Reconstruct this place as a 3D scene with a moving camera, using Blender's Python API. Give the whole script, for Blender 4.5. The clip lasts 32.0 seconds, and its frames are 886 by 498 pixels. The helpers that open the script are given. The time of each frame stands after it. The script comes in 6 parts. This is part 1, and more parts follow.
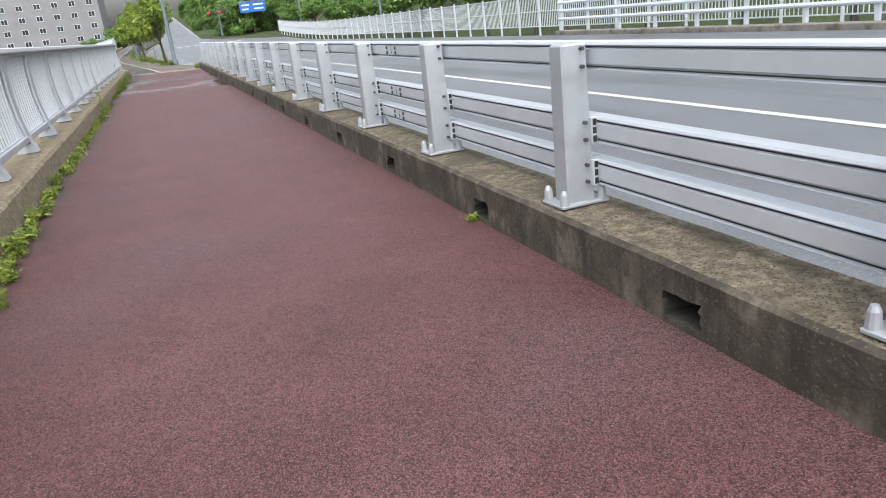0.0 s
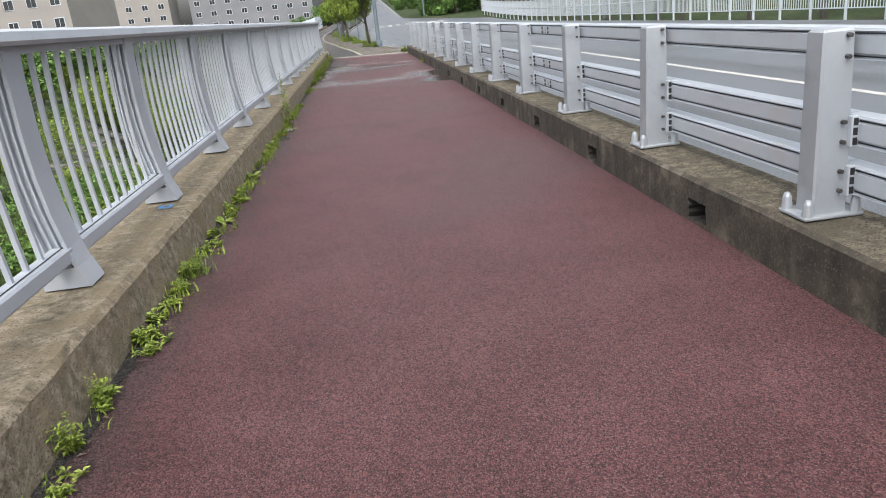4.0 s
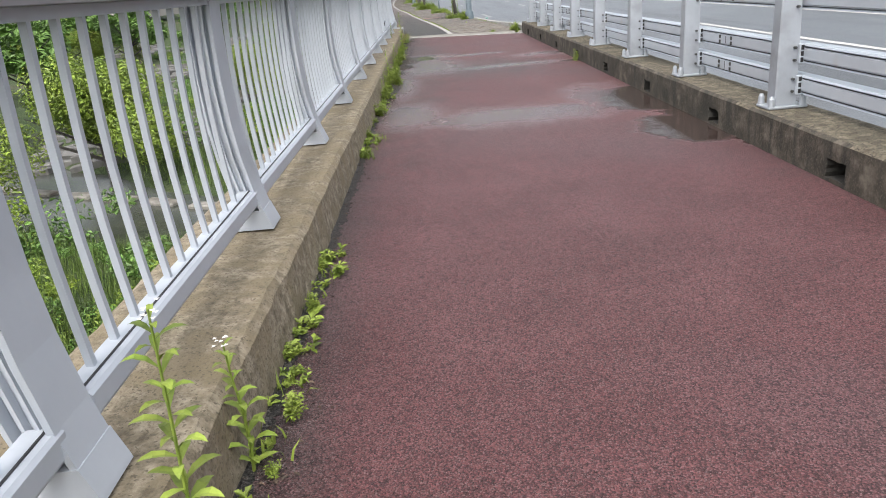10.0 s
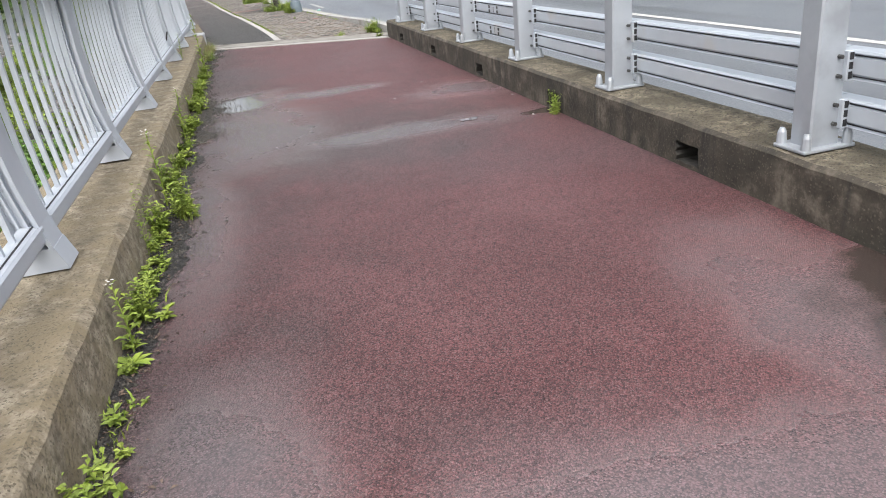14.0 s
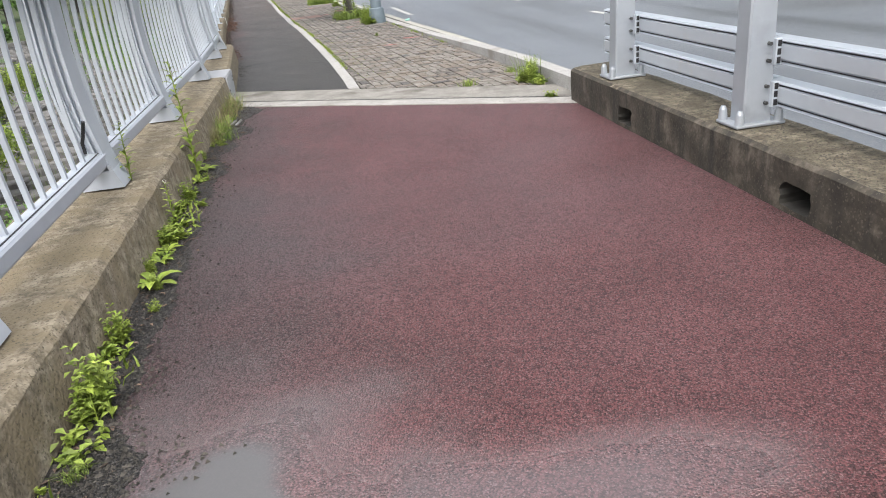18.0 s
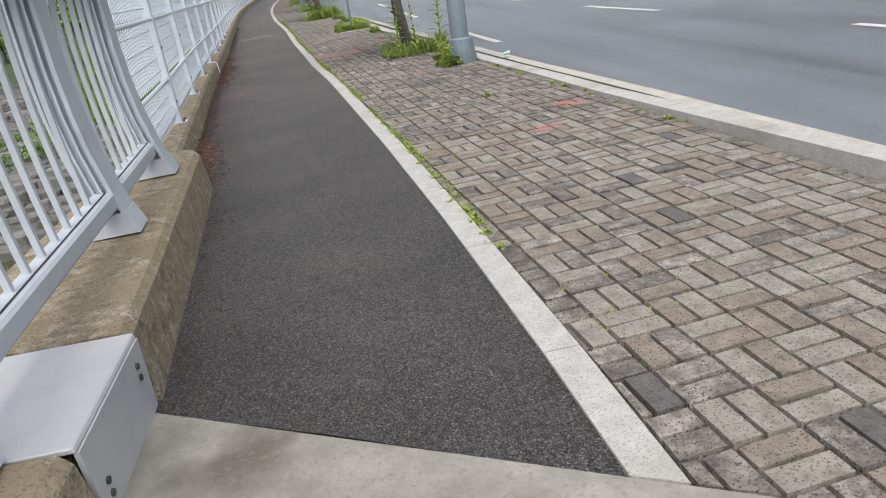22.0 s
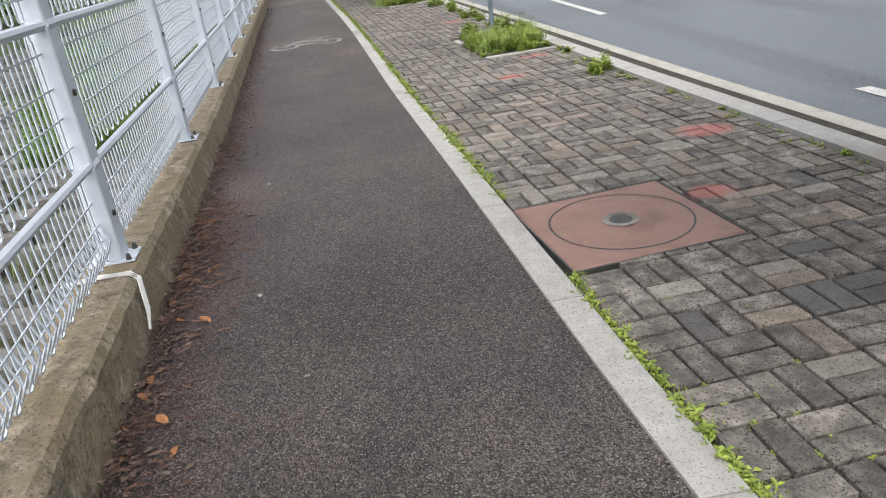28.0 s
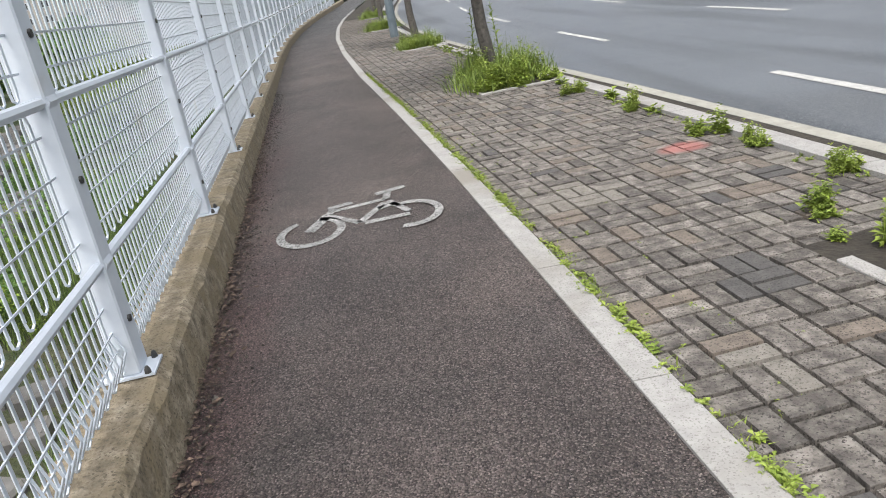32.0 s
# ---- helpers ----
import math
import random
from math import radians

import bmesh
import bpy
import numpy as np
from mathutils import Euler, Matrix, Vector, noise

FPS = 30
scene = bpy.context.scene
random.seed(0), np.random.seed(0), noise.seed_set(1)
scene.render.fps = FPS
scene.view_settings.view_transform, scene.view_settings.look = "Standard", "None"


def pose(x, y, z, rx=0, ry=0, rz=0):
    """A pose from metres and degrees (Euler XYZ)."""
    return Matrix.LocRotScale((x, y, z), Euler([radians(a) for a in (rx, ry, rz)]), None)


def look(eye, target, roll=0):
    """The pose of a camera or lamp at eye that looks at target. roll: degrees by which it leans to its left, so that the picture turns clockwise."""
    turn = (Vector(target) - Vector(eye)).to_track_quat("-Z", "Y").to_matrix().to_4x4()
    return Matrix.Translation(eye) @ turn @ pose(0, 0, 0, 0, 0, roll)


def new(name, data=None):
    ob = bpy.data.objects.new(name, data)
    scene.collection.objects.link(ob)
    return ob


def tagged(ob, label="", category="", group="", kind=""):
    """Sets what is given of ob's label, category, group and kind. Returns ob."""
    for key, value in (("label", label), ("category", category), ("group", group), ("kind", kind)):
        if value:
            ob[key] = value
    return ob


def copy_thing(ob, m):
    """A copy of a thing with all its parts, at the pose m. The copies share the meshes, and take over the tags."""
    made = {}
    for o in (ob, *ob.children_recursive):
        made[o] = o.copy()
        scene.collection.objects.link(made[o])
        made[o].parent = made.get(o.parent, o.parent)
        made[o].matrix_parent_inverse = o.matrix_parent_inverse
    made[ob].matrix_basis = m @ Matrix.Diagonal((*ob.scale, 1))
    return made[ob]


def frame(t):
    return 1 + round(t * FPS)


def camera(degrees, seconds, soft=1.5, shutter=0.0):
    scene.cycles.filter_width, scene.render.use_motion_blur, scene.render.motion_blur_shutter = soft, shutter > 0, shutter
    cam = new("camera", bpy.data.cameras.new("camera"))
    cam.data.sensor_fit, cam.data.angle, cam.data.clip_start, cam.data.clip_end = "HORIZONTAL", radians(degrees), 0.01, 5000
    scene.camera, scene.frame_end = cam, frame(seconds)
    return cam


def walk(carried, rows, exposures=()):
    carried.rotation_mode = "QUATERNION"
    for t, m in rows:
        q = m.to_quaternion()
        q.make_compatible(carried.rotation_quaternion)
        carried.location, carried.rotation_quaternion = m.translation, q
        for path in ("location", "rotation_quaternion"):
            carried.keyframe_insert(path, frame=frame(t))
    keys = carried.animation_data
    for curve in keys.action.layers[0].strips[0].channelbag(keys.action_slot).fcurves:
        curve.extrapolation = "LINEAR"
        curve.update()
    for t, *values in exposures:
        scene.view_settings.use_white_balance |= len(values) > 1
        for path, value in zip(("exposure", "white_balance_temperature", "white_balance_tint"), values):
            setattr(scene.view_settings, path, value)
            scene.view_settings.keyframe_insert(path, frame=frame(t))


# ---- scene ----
cam = camera(63.0, 32.0, 1.0)
PATH = [
    (0, (1.194, -34.351, 1.359), (1.818, -32.557, 0.731), -6.67),
    (0.5, (1.226, -33.611, 1.386), (1.701, -31.775, 0.752), -6.76),
    (1, (1.259, -32.863, 1.385), (1.612, -31.009, 0.722), -7.08),
    (1.5, (1.261, -32.062, 1.387), (1.52, -30.199, 0.708), -6.58),
    (2, (1.243, -31.267, 1.359), (1.422, -29.394, 0.679), -6.08),
    (2.5, (1.19, -30.515, 1.358), (1.343, -28.644, 0.67), -5.58),
    (3, (1.201, -29.655, 1.35), (1.371, -27.783, 0.669), -5.78),
    (3.5, (1.181, -28.863, 1.356), (1.346, -26.978, 0.706), -6.28),
    (5.5, (0.691, -25.737, 1.371), (0.789, -23.827, 0.786), -4.5),
    (6, (0.595, -24.934, 1.358), (0.65, -23.025, 0.766), -5.1),
    (6.5, (0.525, -24.077, 1.366), (0.567, -22.168, 0.771), -5.0),
    (7, (0.48, -23.263, 1.346), (0.536, -21.364, 0.72), -4.6),
    (7.5, (0.454, -22.441, 1.317), (0.542, -20.547, 0.679), -4.7),
    (8, (0.477, -21.561, 1.308), (0.566, -19.662, 0.687), -5.5),
    (8.5, (0.488, -20.771, 1.333), (0.559, -18.875, 0.701), -5.8),
    (9, (0.48, -20.02, 1.358), (0.501, -18.125, 0.718), -6.9),
    (9.5, (0.486, -19.2, 1.397), (0.451, -17.311, 0.741), -6.6),
    (10, (0.546, -18.397, 1.377), (0.532, -16.519, 0.689), -5.3),
    (10.5, (0.578, -17.579, 1.357), (0.656, -15.727, 0.606), -4.3),
    (11, (0.65, -16.766, 1.43), (0.813, -14.95, 0.609), -4.0),
    (11.5, (0.59, -15.934, 1.35), (0.836, -14.122, 0.541), -5.5),
    (12, (0.607, -15.086, 1.36), (0.928, -13.277, 0.569), -6.3),
    (12.5, (0.571, -14.245, 1.367), (0.95, -12.442, 0.591), -6.8),
    (13, (0.565, -13.411, 1.372), (0.97, -11.603, 0.619), -6.8),
    (13.5, (0.555, -12.608, 1.383), (0.961, -10.801, 0.628), -6.7),
    (15.5, (0.726, -9.331, 1.376), (1.157, -7.573, 0.525), -5.4),
    (16, (0.756, -8.509, 1.372), (1.171, -6.742, 0.532), -6.0),
    (16.5, (0.805, -7.629, 1.372), (1.213, -5.86, 0.535), -6.2),
    (17, (0.831, -6.75, 1.361), (1.197, -4.956, 0.557), -6.4),
    (17.5, (0.832, -5.9, 1.366), (1.133, -4.079, 0.595), -6.1),
    (18, (0.842, -5.058, 1.355), (1.098, -3.23, 0.583), -5.8),
    (18.5, (0.841, -4.216, 1.362), (1.034, -2.397, 0.553), -5.2),
    (19, (0.842, -3.392, 1.349), (0.979, -1.583, 0.506), -5.8),
    (19.5, (0.85, -2.506, 1.268), (0.961, -0.699, 0.419), -5.7),
    (20, (0.79, -1.665, 1.259), (0.908, 0.157, 0.441), -6.2),
    (20.5, (0.746, -0.846, 1.252), (0.896, 1.0, 0.496), -6.9),
    (21, (0.694, -0.016, 1.233), (0.898, 1.828, 0.486), -7.8),
    (21.5, (0.641, 0.822, 1.2), (0.849, 2.669, 0.462), -8.8),
    (22, (0.614, 1.634, 1.212), (0.805, 3.483, 0.475), -9.2),
    (22.5, (0.571, 2.478, 1.2), (0.703, 4.335, 0.468), -9.4),
    (23, (0.481, 3.276, 1.204), (0.597, 5.144, 0.498), -8.9),
    (23.5, (0.412, 4.164, 1.195), (0.514, 6.037, 0.501), -8.3),
    (24, (0.304, 5.006, 1.192), (0.423, 6.878, 0.499), -8.1),
    (24.5, (0.22, 5.841, 1.288), (0.338, 7.71, 0.584), -7.9),
    (25, (0.119, 6.595, 1.314), (0.238, 8.465, 0.613), -8.5),
    (25.5, (0.039, 7.436, 1.38), (0.163, 9.292, 0.643), -8.6),
    (27.5, (-0.223, 10.68, 1.242), (-0.096, 12.508, 0.442), -6.9),
    (28, (-0.251, 11.46, 1.248), (-0.148, 13.288, 0.442), -7.6),
    (28.5, (-0.297, 12.198, 1.265), (-0.262, 14.044, 0.496), -8.9),
    (29, (-0.404, 13.035, 1.256), (-0.393, 14.892, 0.514), -9.0),
    (29.5, (-0.51, 13.851, 1.247), (-0.502, 15.711, 0.511), -8.5),
    (30, (-0.613, 14.651, 1.216), (-0.581, 16.515, 0.491), -7.9),
    (30.5, (-0.673, 15.445, 1.218), (-0.647, 17.314, 0.506), -7.8),
    (31, (-0.769, 16.252, 1.23), (-0.75, 18.117, 0.508), -9.0),
    (31.5, (-0.838, 17.019, 1.247), (-0.814, 18.891, 0.543), -9.8),
    (32, (-0.883, 17.813, 1.248), (-0.806, 19.691, 0.562), -10.0),
]
EXPOSE = [(0, 1.15), (0.8, 1.0), (3, 0.97), (6, 0.84), (8, 1.02), (9, 1.07), (12, 1.19), (16, 1.15), (19, 1.15), (20.5, 1.1), (21, 0.98), (22, 0.84), (25, 0.74), (28, 0.92), (32, 0.9)]
walk(cam, [(t, look(*row)) for t, *row in PATH], EXPOSE)

# ---- world and light ----
world = bpy.data.worlds.new("overcast")
scene.world = world
world.use_nodes = True
wn = world.node_tree.nodes
sky = wn.new("ShaderNodeTexSky")
sky.sky_type = "NISHITA"
sky.sun_disc = False
sky.sun_elevation, sky.sun_rotation = radians(58), radians(200)
sky.air_density, sky.dust_density, sky.ozone_density = 1.0, 6.0, 0.6
soft_sky = wn.new("ShaderNodeHueSaturation")
soft_sky.inputs["Saturation"].default_value = 0.35
world.node_tree.links.new(sky.outputs[0], soft_sky.inputs["Color"])
world.node_tree.links.new(soft_sky.outputs[0], wn["Background"].inputs["Color"])
wn["Background"].inputs["Strength"].default_value = 0.15
sun_data = bpy.data.lights.new("sun", "SUN")
sun_data.energy, sun_data.angle, sun_data.color = 0.6, radians(40), (1.0, 0.97, 0.93)
sun = new("sun", sun_data)
sun.matrix_world = pose(0, 0, 30, 32, 0, 200 - 180)


# ---- materials ----
def material(name, tones, scale=8.0, rough=0.7, metal=0.0, bump=0.2, bump_scale=60.0, speck=None, speck_scale=120.0,
             speck_size=0.55, vary=0.0, island=False, bump_dist=0.01, stain=None, stain_scale=0.7, stain_at=0.55, gloss_stain=None, spread=0.2, stones=0.0, streak=None, streak_scale=(6.0, 6.0, 0.5)):
    """Noise between tones at two scales, optional bright or dark specks, stains and a change from piece to piece."""
    m = bpy.data.materials.new(name)
    m.use_nodes = True
    n, l = m.node_tree.nodes, m.node_tree.links
    b = n["Principled BSDF"]
    b.inputs["Roughness"].default_value, b.inputs["Metallic"].default_value = rough, metal
    co = n.new("ShaderNodeNewGeometry").outputs["Position"]
    big = n.new("ShaderNodeTexNoise")
    big.inputs["Scale"].default_value, big.inputs["Detail"].default_value = scale, 8
    big.inputs["Roughness"].default_value = 0.65
    l.new(co, big.inputs["Vector"])
    ramp = n.new("ShaderNodeValToRGB")
    ramp.color_ramp.elements[0].position, ramp.color_ramp.elements[1].position = 0.5 - spread, 0.5 + spread
    for e, c in zip(ramp.color_ramp.elements, (tones[0], tones[-1])):
        e.color = (*c, 1)
    if len(tones) == 3:
        e = ramp.color_ramp.elements.new(0.5)
        e.color = (*tones[1], 1)
    l.new(big.outputs["Fac"], ramp.inputs["Fac"])
    colour = ramp.outputs["Color"]
    if stain:
        st = n.new("ShaderNodeTexNoise")
        st.inputs["Scale"].default_value, st.inputs["Detail"].default_value = stain_scale, 6
        l.new(co, st.inputs["Vector"])
        sr = n.new("ShaderNodeMapRange")
        sr.inputs["From Min"].default_value, sr.inputs["From Max"].default_value = stain_at, stain_at + 0.14
        l.new(st.outputs["Fac"], sr.inputs["Value"])
        mix = n.new("ShaderNodeMix")
        mix.data_type = "RGBA"
        mix.inputs[7].default_value = (*stain, 1)
        l.new(sr.outputs["Result"], mix.inputs[0])
        l.new(colour, mix.inputs[6])
        colour = mix.outputs[2]
        if gloss_stain is not None:
            gr = n.new("ShaderNodeMapRange")
            gr.inputs["To Min"].default_value, gr.inputs["To Max"].default_value = rough, gloss_stain
            l.new(sr.outputs["Result"], gr.inputs["Value"])
            l.new(gr.outputs["Result"], b.inputs["Roughness"])
    if streak:
        mp = n.new("ShaderNodeMapping")
        mp.inputs["Scale"].default_value = streak_scale
        l.new(co, mp.inputs["Vector"])
        sk = n.new("ShaderNodeTexNoise")
        sk.inputs["Scale"].default_value, sk.inputs["Detail"].default_value = 1.0, 5
        l.new(mp.outputs[0], sk.inputs["Vector"])
        kr = n.new("ShaderNodeMapRange")
        kr.inputs["From Min"].default_value, kr.inputs["From Max"].default_value = 0.5, 0.66
        l.new(sk.outputs["Fac"], kr.inputs["Value"])
        mix = n.new("ShaderNodeMix")
        mix.data_type = "RGBA"
        mix.inputs[7].default_value = (*streak, 1)
        l.new(kr.outputs["Result"], mix.inputs[0])
        l.new(colour, mix.inputs[6])
        colour = mix.outputs[2]
    pits = None
    if stones:
        pv = n.new("ShaderNodeTexVoronoi")
        pv.inputs["Scale"].default_value = stones
        l.new(co, pv.inputs["Vector"])
        pits = n.new("ShaderNodeMapRange")
        for key, val in (("From Min", 0.3), ("From Max", 0.75), ("To Min", 1.0), ("To Max", 0.0)):
            pits.inputs[key].default_value = val
        l.new(pv.outputs["Distance"], pits.inputs["Value"])
        tint = n.new("ShaderNodeMapRange")
        tint.inputs["To Min"].default_value, tint.inputs["To Max"].default_value = 0.6, 1.12
        l.new(pits.outputs["Result"], tint.inputs["Value"])
        grain = n.new("ShaderNodeSeparateColor")
        l.new(pv.outputs["Color"], grain.inputs["Color"])
        gm = n.new("ShaderNodeMapRange")
        gm.inputs["To Min"].default_value, gm.inputs["To Max"].default_value = 0.24, 1.98
        l.new(grain.outputs[1], gm.inputs["Value"])
        both = n.new("ShaderNodeMath")
        both.operation = "MULTIPLY"
        l.new(tint.outputs["Result"], both.inputs[0]), l.new(gm.outputs["Result"], both.inputs[1])
        hs = n.new("ShaderNodeHueSaturation")
        l.new(both.outputs[0], hs.inputs["Value"])
        l.new(colour, hs.inputs["Color"])
        colour = hs.outputs["Color"]
    if speck:
        vo = n.new("ShaderNodeTexVoronoi")
        vo.inputs["Scale"].default_value = speck_scale
        l.new(co, vo.inputs["Vector"])
        sep = n.new("ShaderNodeSeparateColor")
        l.new(vo.outputs["Color"], sep.inputs["Color"])
        mr = n.new("ShaderNodeMapRange")
        mr.inputs["From Min"].default_value, mr.inputs["From Max"].default_value = speck_size, speck_size + 0.25
        l.new(sep.outputs[0], mr.inputs["Value"])
        mix = n.new("ShaderNodeMix")
        mix.data_type = "RGBA"
        mix.inputs[7].default_value = (*speck, 1)
        l.new(mr.outputs["Result"], mix.inputs[0])
        l.new(colour, mix.inputs[6])
        colour = mix.outputs[2]
    if vary:
        rnd = n.new("ShaderNodeNewGeometry").outputs["Random Per Island"] if island else n.new("ShaderNodeObjectInfo").outputs["Random"]
        mr = n.new("ShaderNodeMapRange")
        mr.inputs["To Min"].default_value, mr.inputs["To Max"].default_value = 1 - vary, 1 + vary
        l.new(rnd, mr.inputs["Value"])
        hs = n.new("ShaderNodeHueSaturation")
        l.new(mr.outputs["Result"], hs.inputs["Value"])
        l.new(colour, hs.inputs["Color"])
        colour = hs.outputs["Color"]
    l.new(colour, b.inputs["Base Color"])
    if bump:
        fine = n.new("ShaderNodeTexNoise")
        fine.inputs["Scale"].default_value, fine.inputs["Detail"].default_value = bump_scale, 5
        l.new(co, fine.inputs["Vector"])
        bp = n.new("ShaderNodeBump")
        bp.inputs["Strength"].default_value, bp.inputs["Distance"].default_value = bump, bump_dist
        height = fine.outputs["Fac"]
        if pits:
            ad = n.new("ShaderNodeMath")
            ad.operation = "ADD"
            l.new(height, ad.inputs[0]), l.new(pits.outputs["Result"], ad.inputs[1])
            height = ad.outputs[0]
        l.new(height, bp.inputs["Height"])
        l.new(bp.outputs["Normal"], b.inputs["Normal"])
    return m


WET = ((1.5, -10.7, 1.7, 0.7), (0.25, -10.2, 0.5, 1.0), (2.5, -10.0, 0.55, 1.3), (0.45, -5.0, 0.8, 1.8), (0.35, -3.5, 0.85, 0.8), (1.2, -3.6, 0.9, 0.3), (1.7, -6.0, 1.4, 0.33), (2.7, -4.6, 0.7, 0.5),
       (0.1, -7.6, 0.3, 1.6))
RED = material("red_asphalt", [(0.099, 0.036, 0.0375), (0.14, 0.055, 0.058), (0.176, 0.0755, 0.079)], 1.3, 0.5, speck=(0.36, 0.235, 0.235), stones=155,
               speck_scale=220, speck_size=0.8, bump=1.0, bump_scale=110, bump_dist=0.012, stain=(0.135, 0.07, 0.075), stain_scale=0.35, stain_at=0.5)


def wetten(m, spots, film, strength, wet_rough, dry_rough, wet_bump, edge=(0.7, 1.75), tint=False):
    """Soft-edged places where silt, water or painted sky sheen covers the dry surface."""
    n, l = m.node_tree.nodes, m.node_tree.links
    b = n["Principled BSDF"]
    pos = n.new("ShaderNodeNewGeometry").outputs["Position"]
    wob = n.new("ShaderNodeTexNoise")
    wob.inputs["Scale"].default_value, wob.inputs["Detail"].default_value = 2.6, 8
    l.new(pos, wob.inputs["Vector"])
    total = None
    for cx, cy, rx, ry in spots:
        mp = n.new("ShaderNodeMapping")
        mp.vector_type = "POINT"
        mp.inputs["Location"].default_value = (-cx / rx, -cy / ry, 0)
        mp.inputs["Scale"].default_value = (1 / rx, 1 / ry, 0)
        l.new(pos, mp.inputs["Vector"])
        ln = n.new("ShaderNodeVectorMath")
        ln.operation = "LENGTH"
        l.new(mp.outputs[0], ln.inputs[0])
        ad = n.new("ShaderNodeMath")
        ad.operation = "ADD"
        l.new(ln.outputs["Value"], ad.inputs[0]), l.new(wob.outputs["Fac"], ad.inputs[1])
        mr = n.new("ShaderNodeMapRange")
        mr.interpolation_type = "SMOOTHSTEP"
        for k, v in (("From Min", edge[0]), ("From Max", edge[1]), ("To Min", 1.0), ("To Max", 0.0)):
            mr.inputs[k].default_value = v
        l.new(ad.outputs[0], mr.inputs["Value"])
        if total is None:
            total = mr.outputs[0]
        else:
            mx = n.new("ShaderNodeMath")
            mx.operation = "MAXIMUM"
            l.new(total, mx.inputs[0]), l.new(mr.outputs[0], mx.inputs[1])
            total = mx.outputs[0]
    old = b.inputs["Base Color"].links[0].from_socket
    mix = n.new("ShaderNodeMix")
    mix.data_type = "RGBA"
    mix.inputs[7].default_value = (*film, 1)
    mix.blend_type = "MULTIPLY" if tint else "MIX"
    share_of = n.new("ShaderNodeMath")
    share_of.operation = "MULTIPLY"
    share_of.inputs[1].default_value = strength
    l.new(total, share_of.inputs[0])
    l.new(share_of.outputs[0], mix.inputs[0]), l.new(old, mix.inputs[6]), l.new(mix.outputs[2], b.inputs["Base Color"])
    rg = n.new("ShaderNodeMapRange")
    rg.inputs["To Min"].default_value, rg.inputs["To Max"].default_value = dry_rough, wet_rough
    l.new(total, rg.inputs["Value"])
    if b.inputs["Roughness"].links:
        l.new(b.inputs["Roughness"].links[0].from_socket, rg.inputs["To Min"])
    if wet_rough < dry_rough:
        l.new(rg.outputs[0], b.inputs["Roughness"])
    bump = b.inputs["Normal"].links[0].from_node
    sr = n.new("ShaderNodeMapRange")
    sr.inputs["To Min"].default_value, sr.inputs["To Max"].default_value = 1.0, wet_bump
    l.new(total, sr.inputs["Value"])
    if bump.inputs["Strength"].links:
        l.new(bump.inputs["Strength"].links[0].from_socket, sr.inputs["To Min"])
    if wet_bump < 1:
        l.new(sr.outputs[0], bump.inputs["Strength"])


DIRTY = ((-0.25, -4.0, 1.3, 9.0), (-0.2, 1.0, 0.9, 2.5), (1.2, -6.0, 1.6, 1.6), (-0.2, -20.0, 0.35, 20.0))
wetten(RED, DIRTY, (0.68, 1.08, 1.06), 0.85, 0.5, 0.5, 1.0, tint=True)
# wet silt, its grey also painting in some sky sheen
wetten(RED, WET, (0.098, 0.09, 0.094), 0.66, 0.18, 0.5, 0.22)
wetten(RED, ((3.0, -10.4, 0.8, 1.15), (3.0, -11.95, 0.84, 1.1), (2.95, -6.1, 0.4, 0.14)), (0.036, 0.029, 0.025), 0.92, 0.02, 0.5, 0.02, (1.1, 1.38))
# left puddle: grey film colour stands in for the mirrored sky
wetten(RED, ((0.38, -3.6, 0.35, 0.55),), (0.11, 0.11, 0.112), 0.92, 0.02, 0.5, 0.02, (1.1, 1.38))
TAR = material("dark_asphalt", [(0.044, 0.042, 0.0415), (0.092, 0.0875, 0.0855)], 1.4, 0.52, speck=(0.3, 0.29, 0.28), speck_scale=190, stones=150,
               speck_size=0.8, stain=(0.11, 0.103, 0.098), stain_scale=0.6, stain_at=0.54, bump=1.0, bump_scale=120, bump_dist=0.014)
wetten(TAR, ((-1.5, 28.0, 6.0, 21.0),), (1.56, 1.35, 1.29), 1.0, 0.52, 0.52, 1.0, tint=True)
wetten(TAR, tuple((-0.6 - 0.1 * (y - 8.0), y, 0.34, 2.4) for y in (8.0, 11.0, 14.0, 17.0, 20.0, 23.0, 26.0)), (1.02, 0.8, 0.84), 1.0, 0.52, 0.52, 1.0, tint=True)
ROAD = material("road_asphalt", [(0.085, 0.095, 0.112), (0.12, 0.132, 0.152)], 0.8, 0.38, speck=(0.16, 0.165, 0.17), speck_scale=90, speck_size=0.7,
                bump=0.4, bump_scale=120, stain=(0.07, 0.074, 0.083), stain_scale=0.25, stain_at=0.55,
                streak=(0.05, 0.055, 0.065), streak_scale=(1.1, 0.07, 0.5))
MOSS = material("mossy_concrete", [(0.095, 0.077, 0.049), (0.222, 0.187, 0.133), (0.36, 0.314, 0.236)], 17, 0.9, speck=(0.1, 0.083, 0.056), spread=0.17,
                speck_scale=140, speck_size=0.76, bump=0.6, bump_scale=55, streak=(0.22, 0.18, 0.117), streak_scale=(5.0, 5.0, 5.0), stain=(0.19, 0.154, 0.096), stain_scale=4.5, stain_at=0.5, bump_dist=0.014)
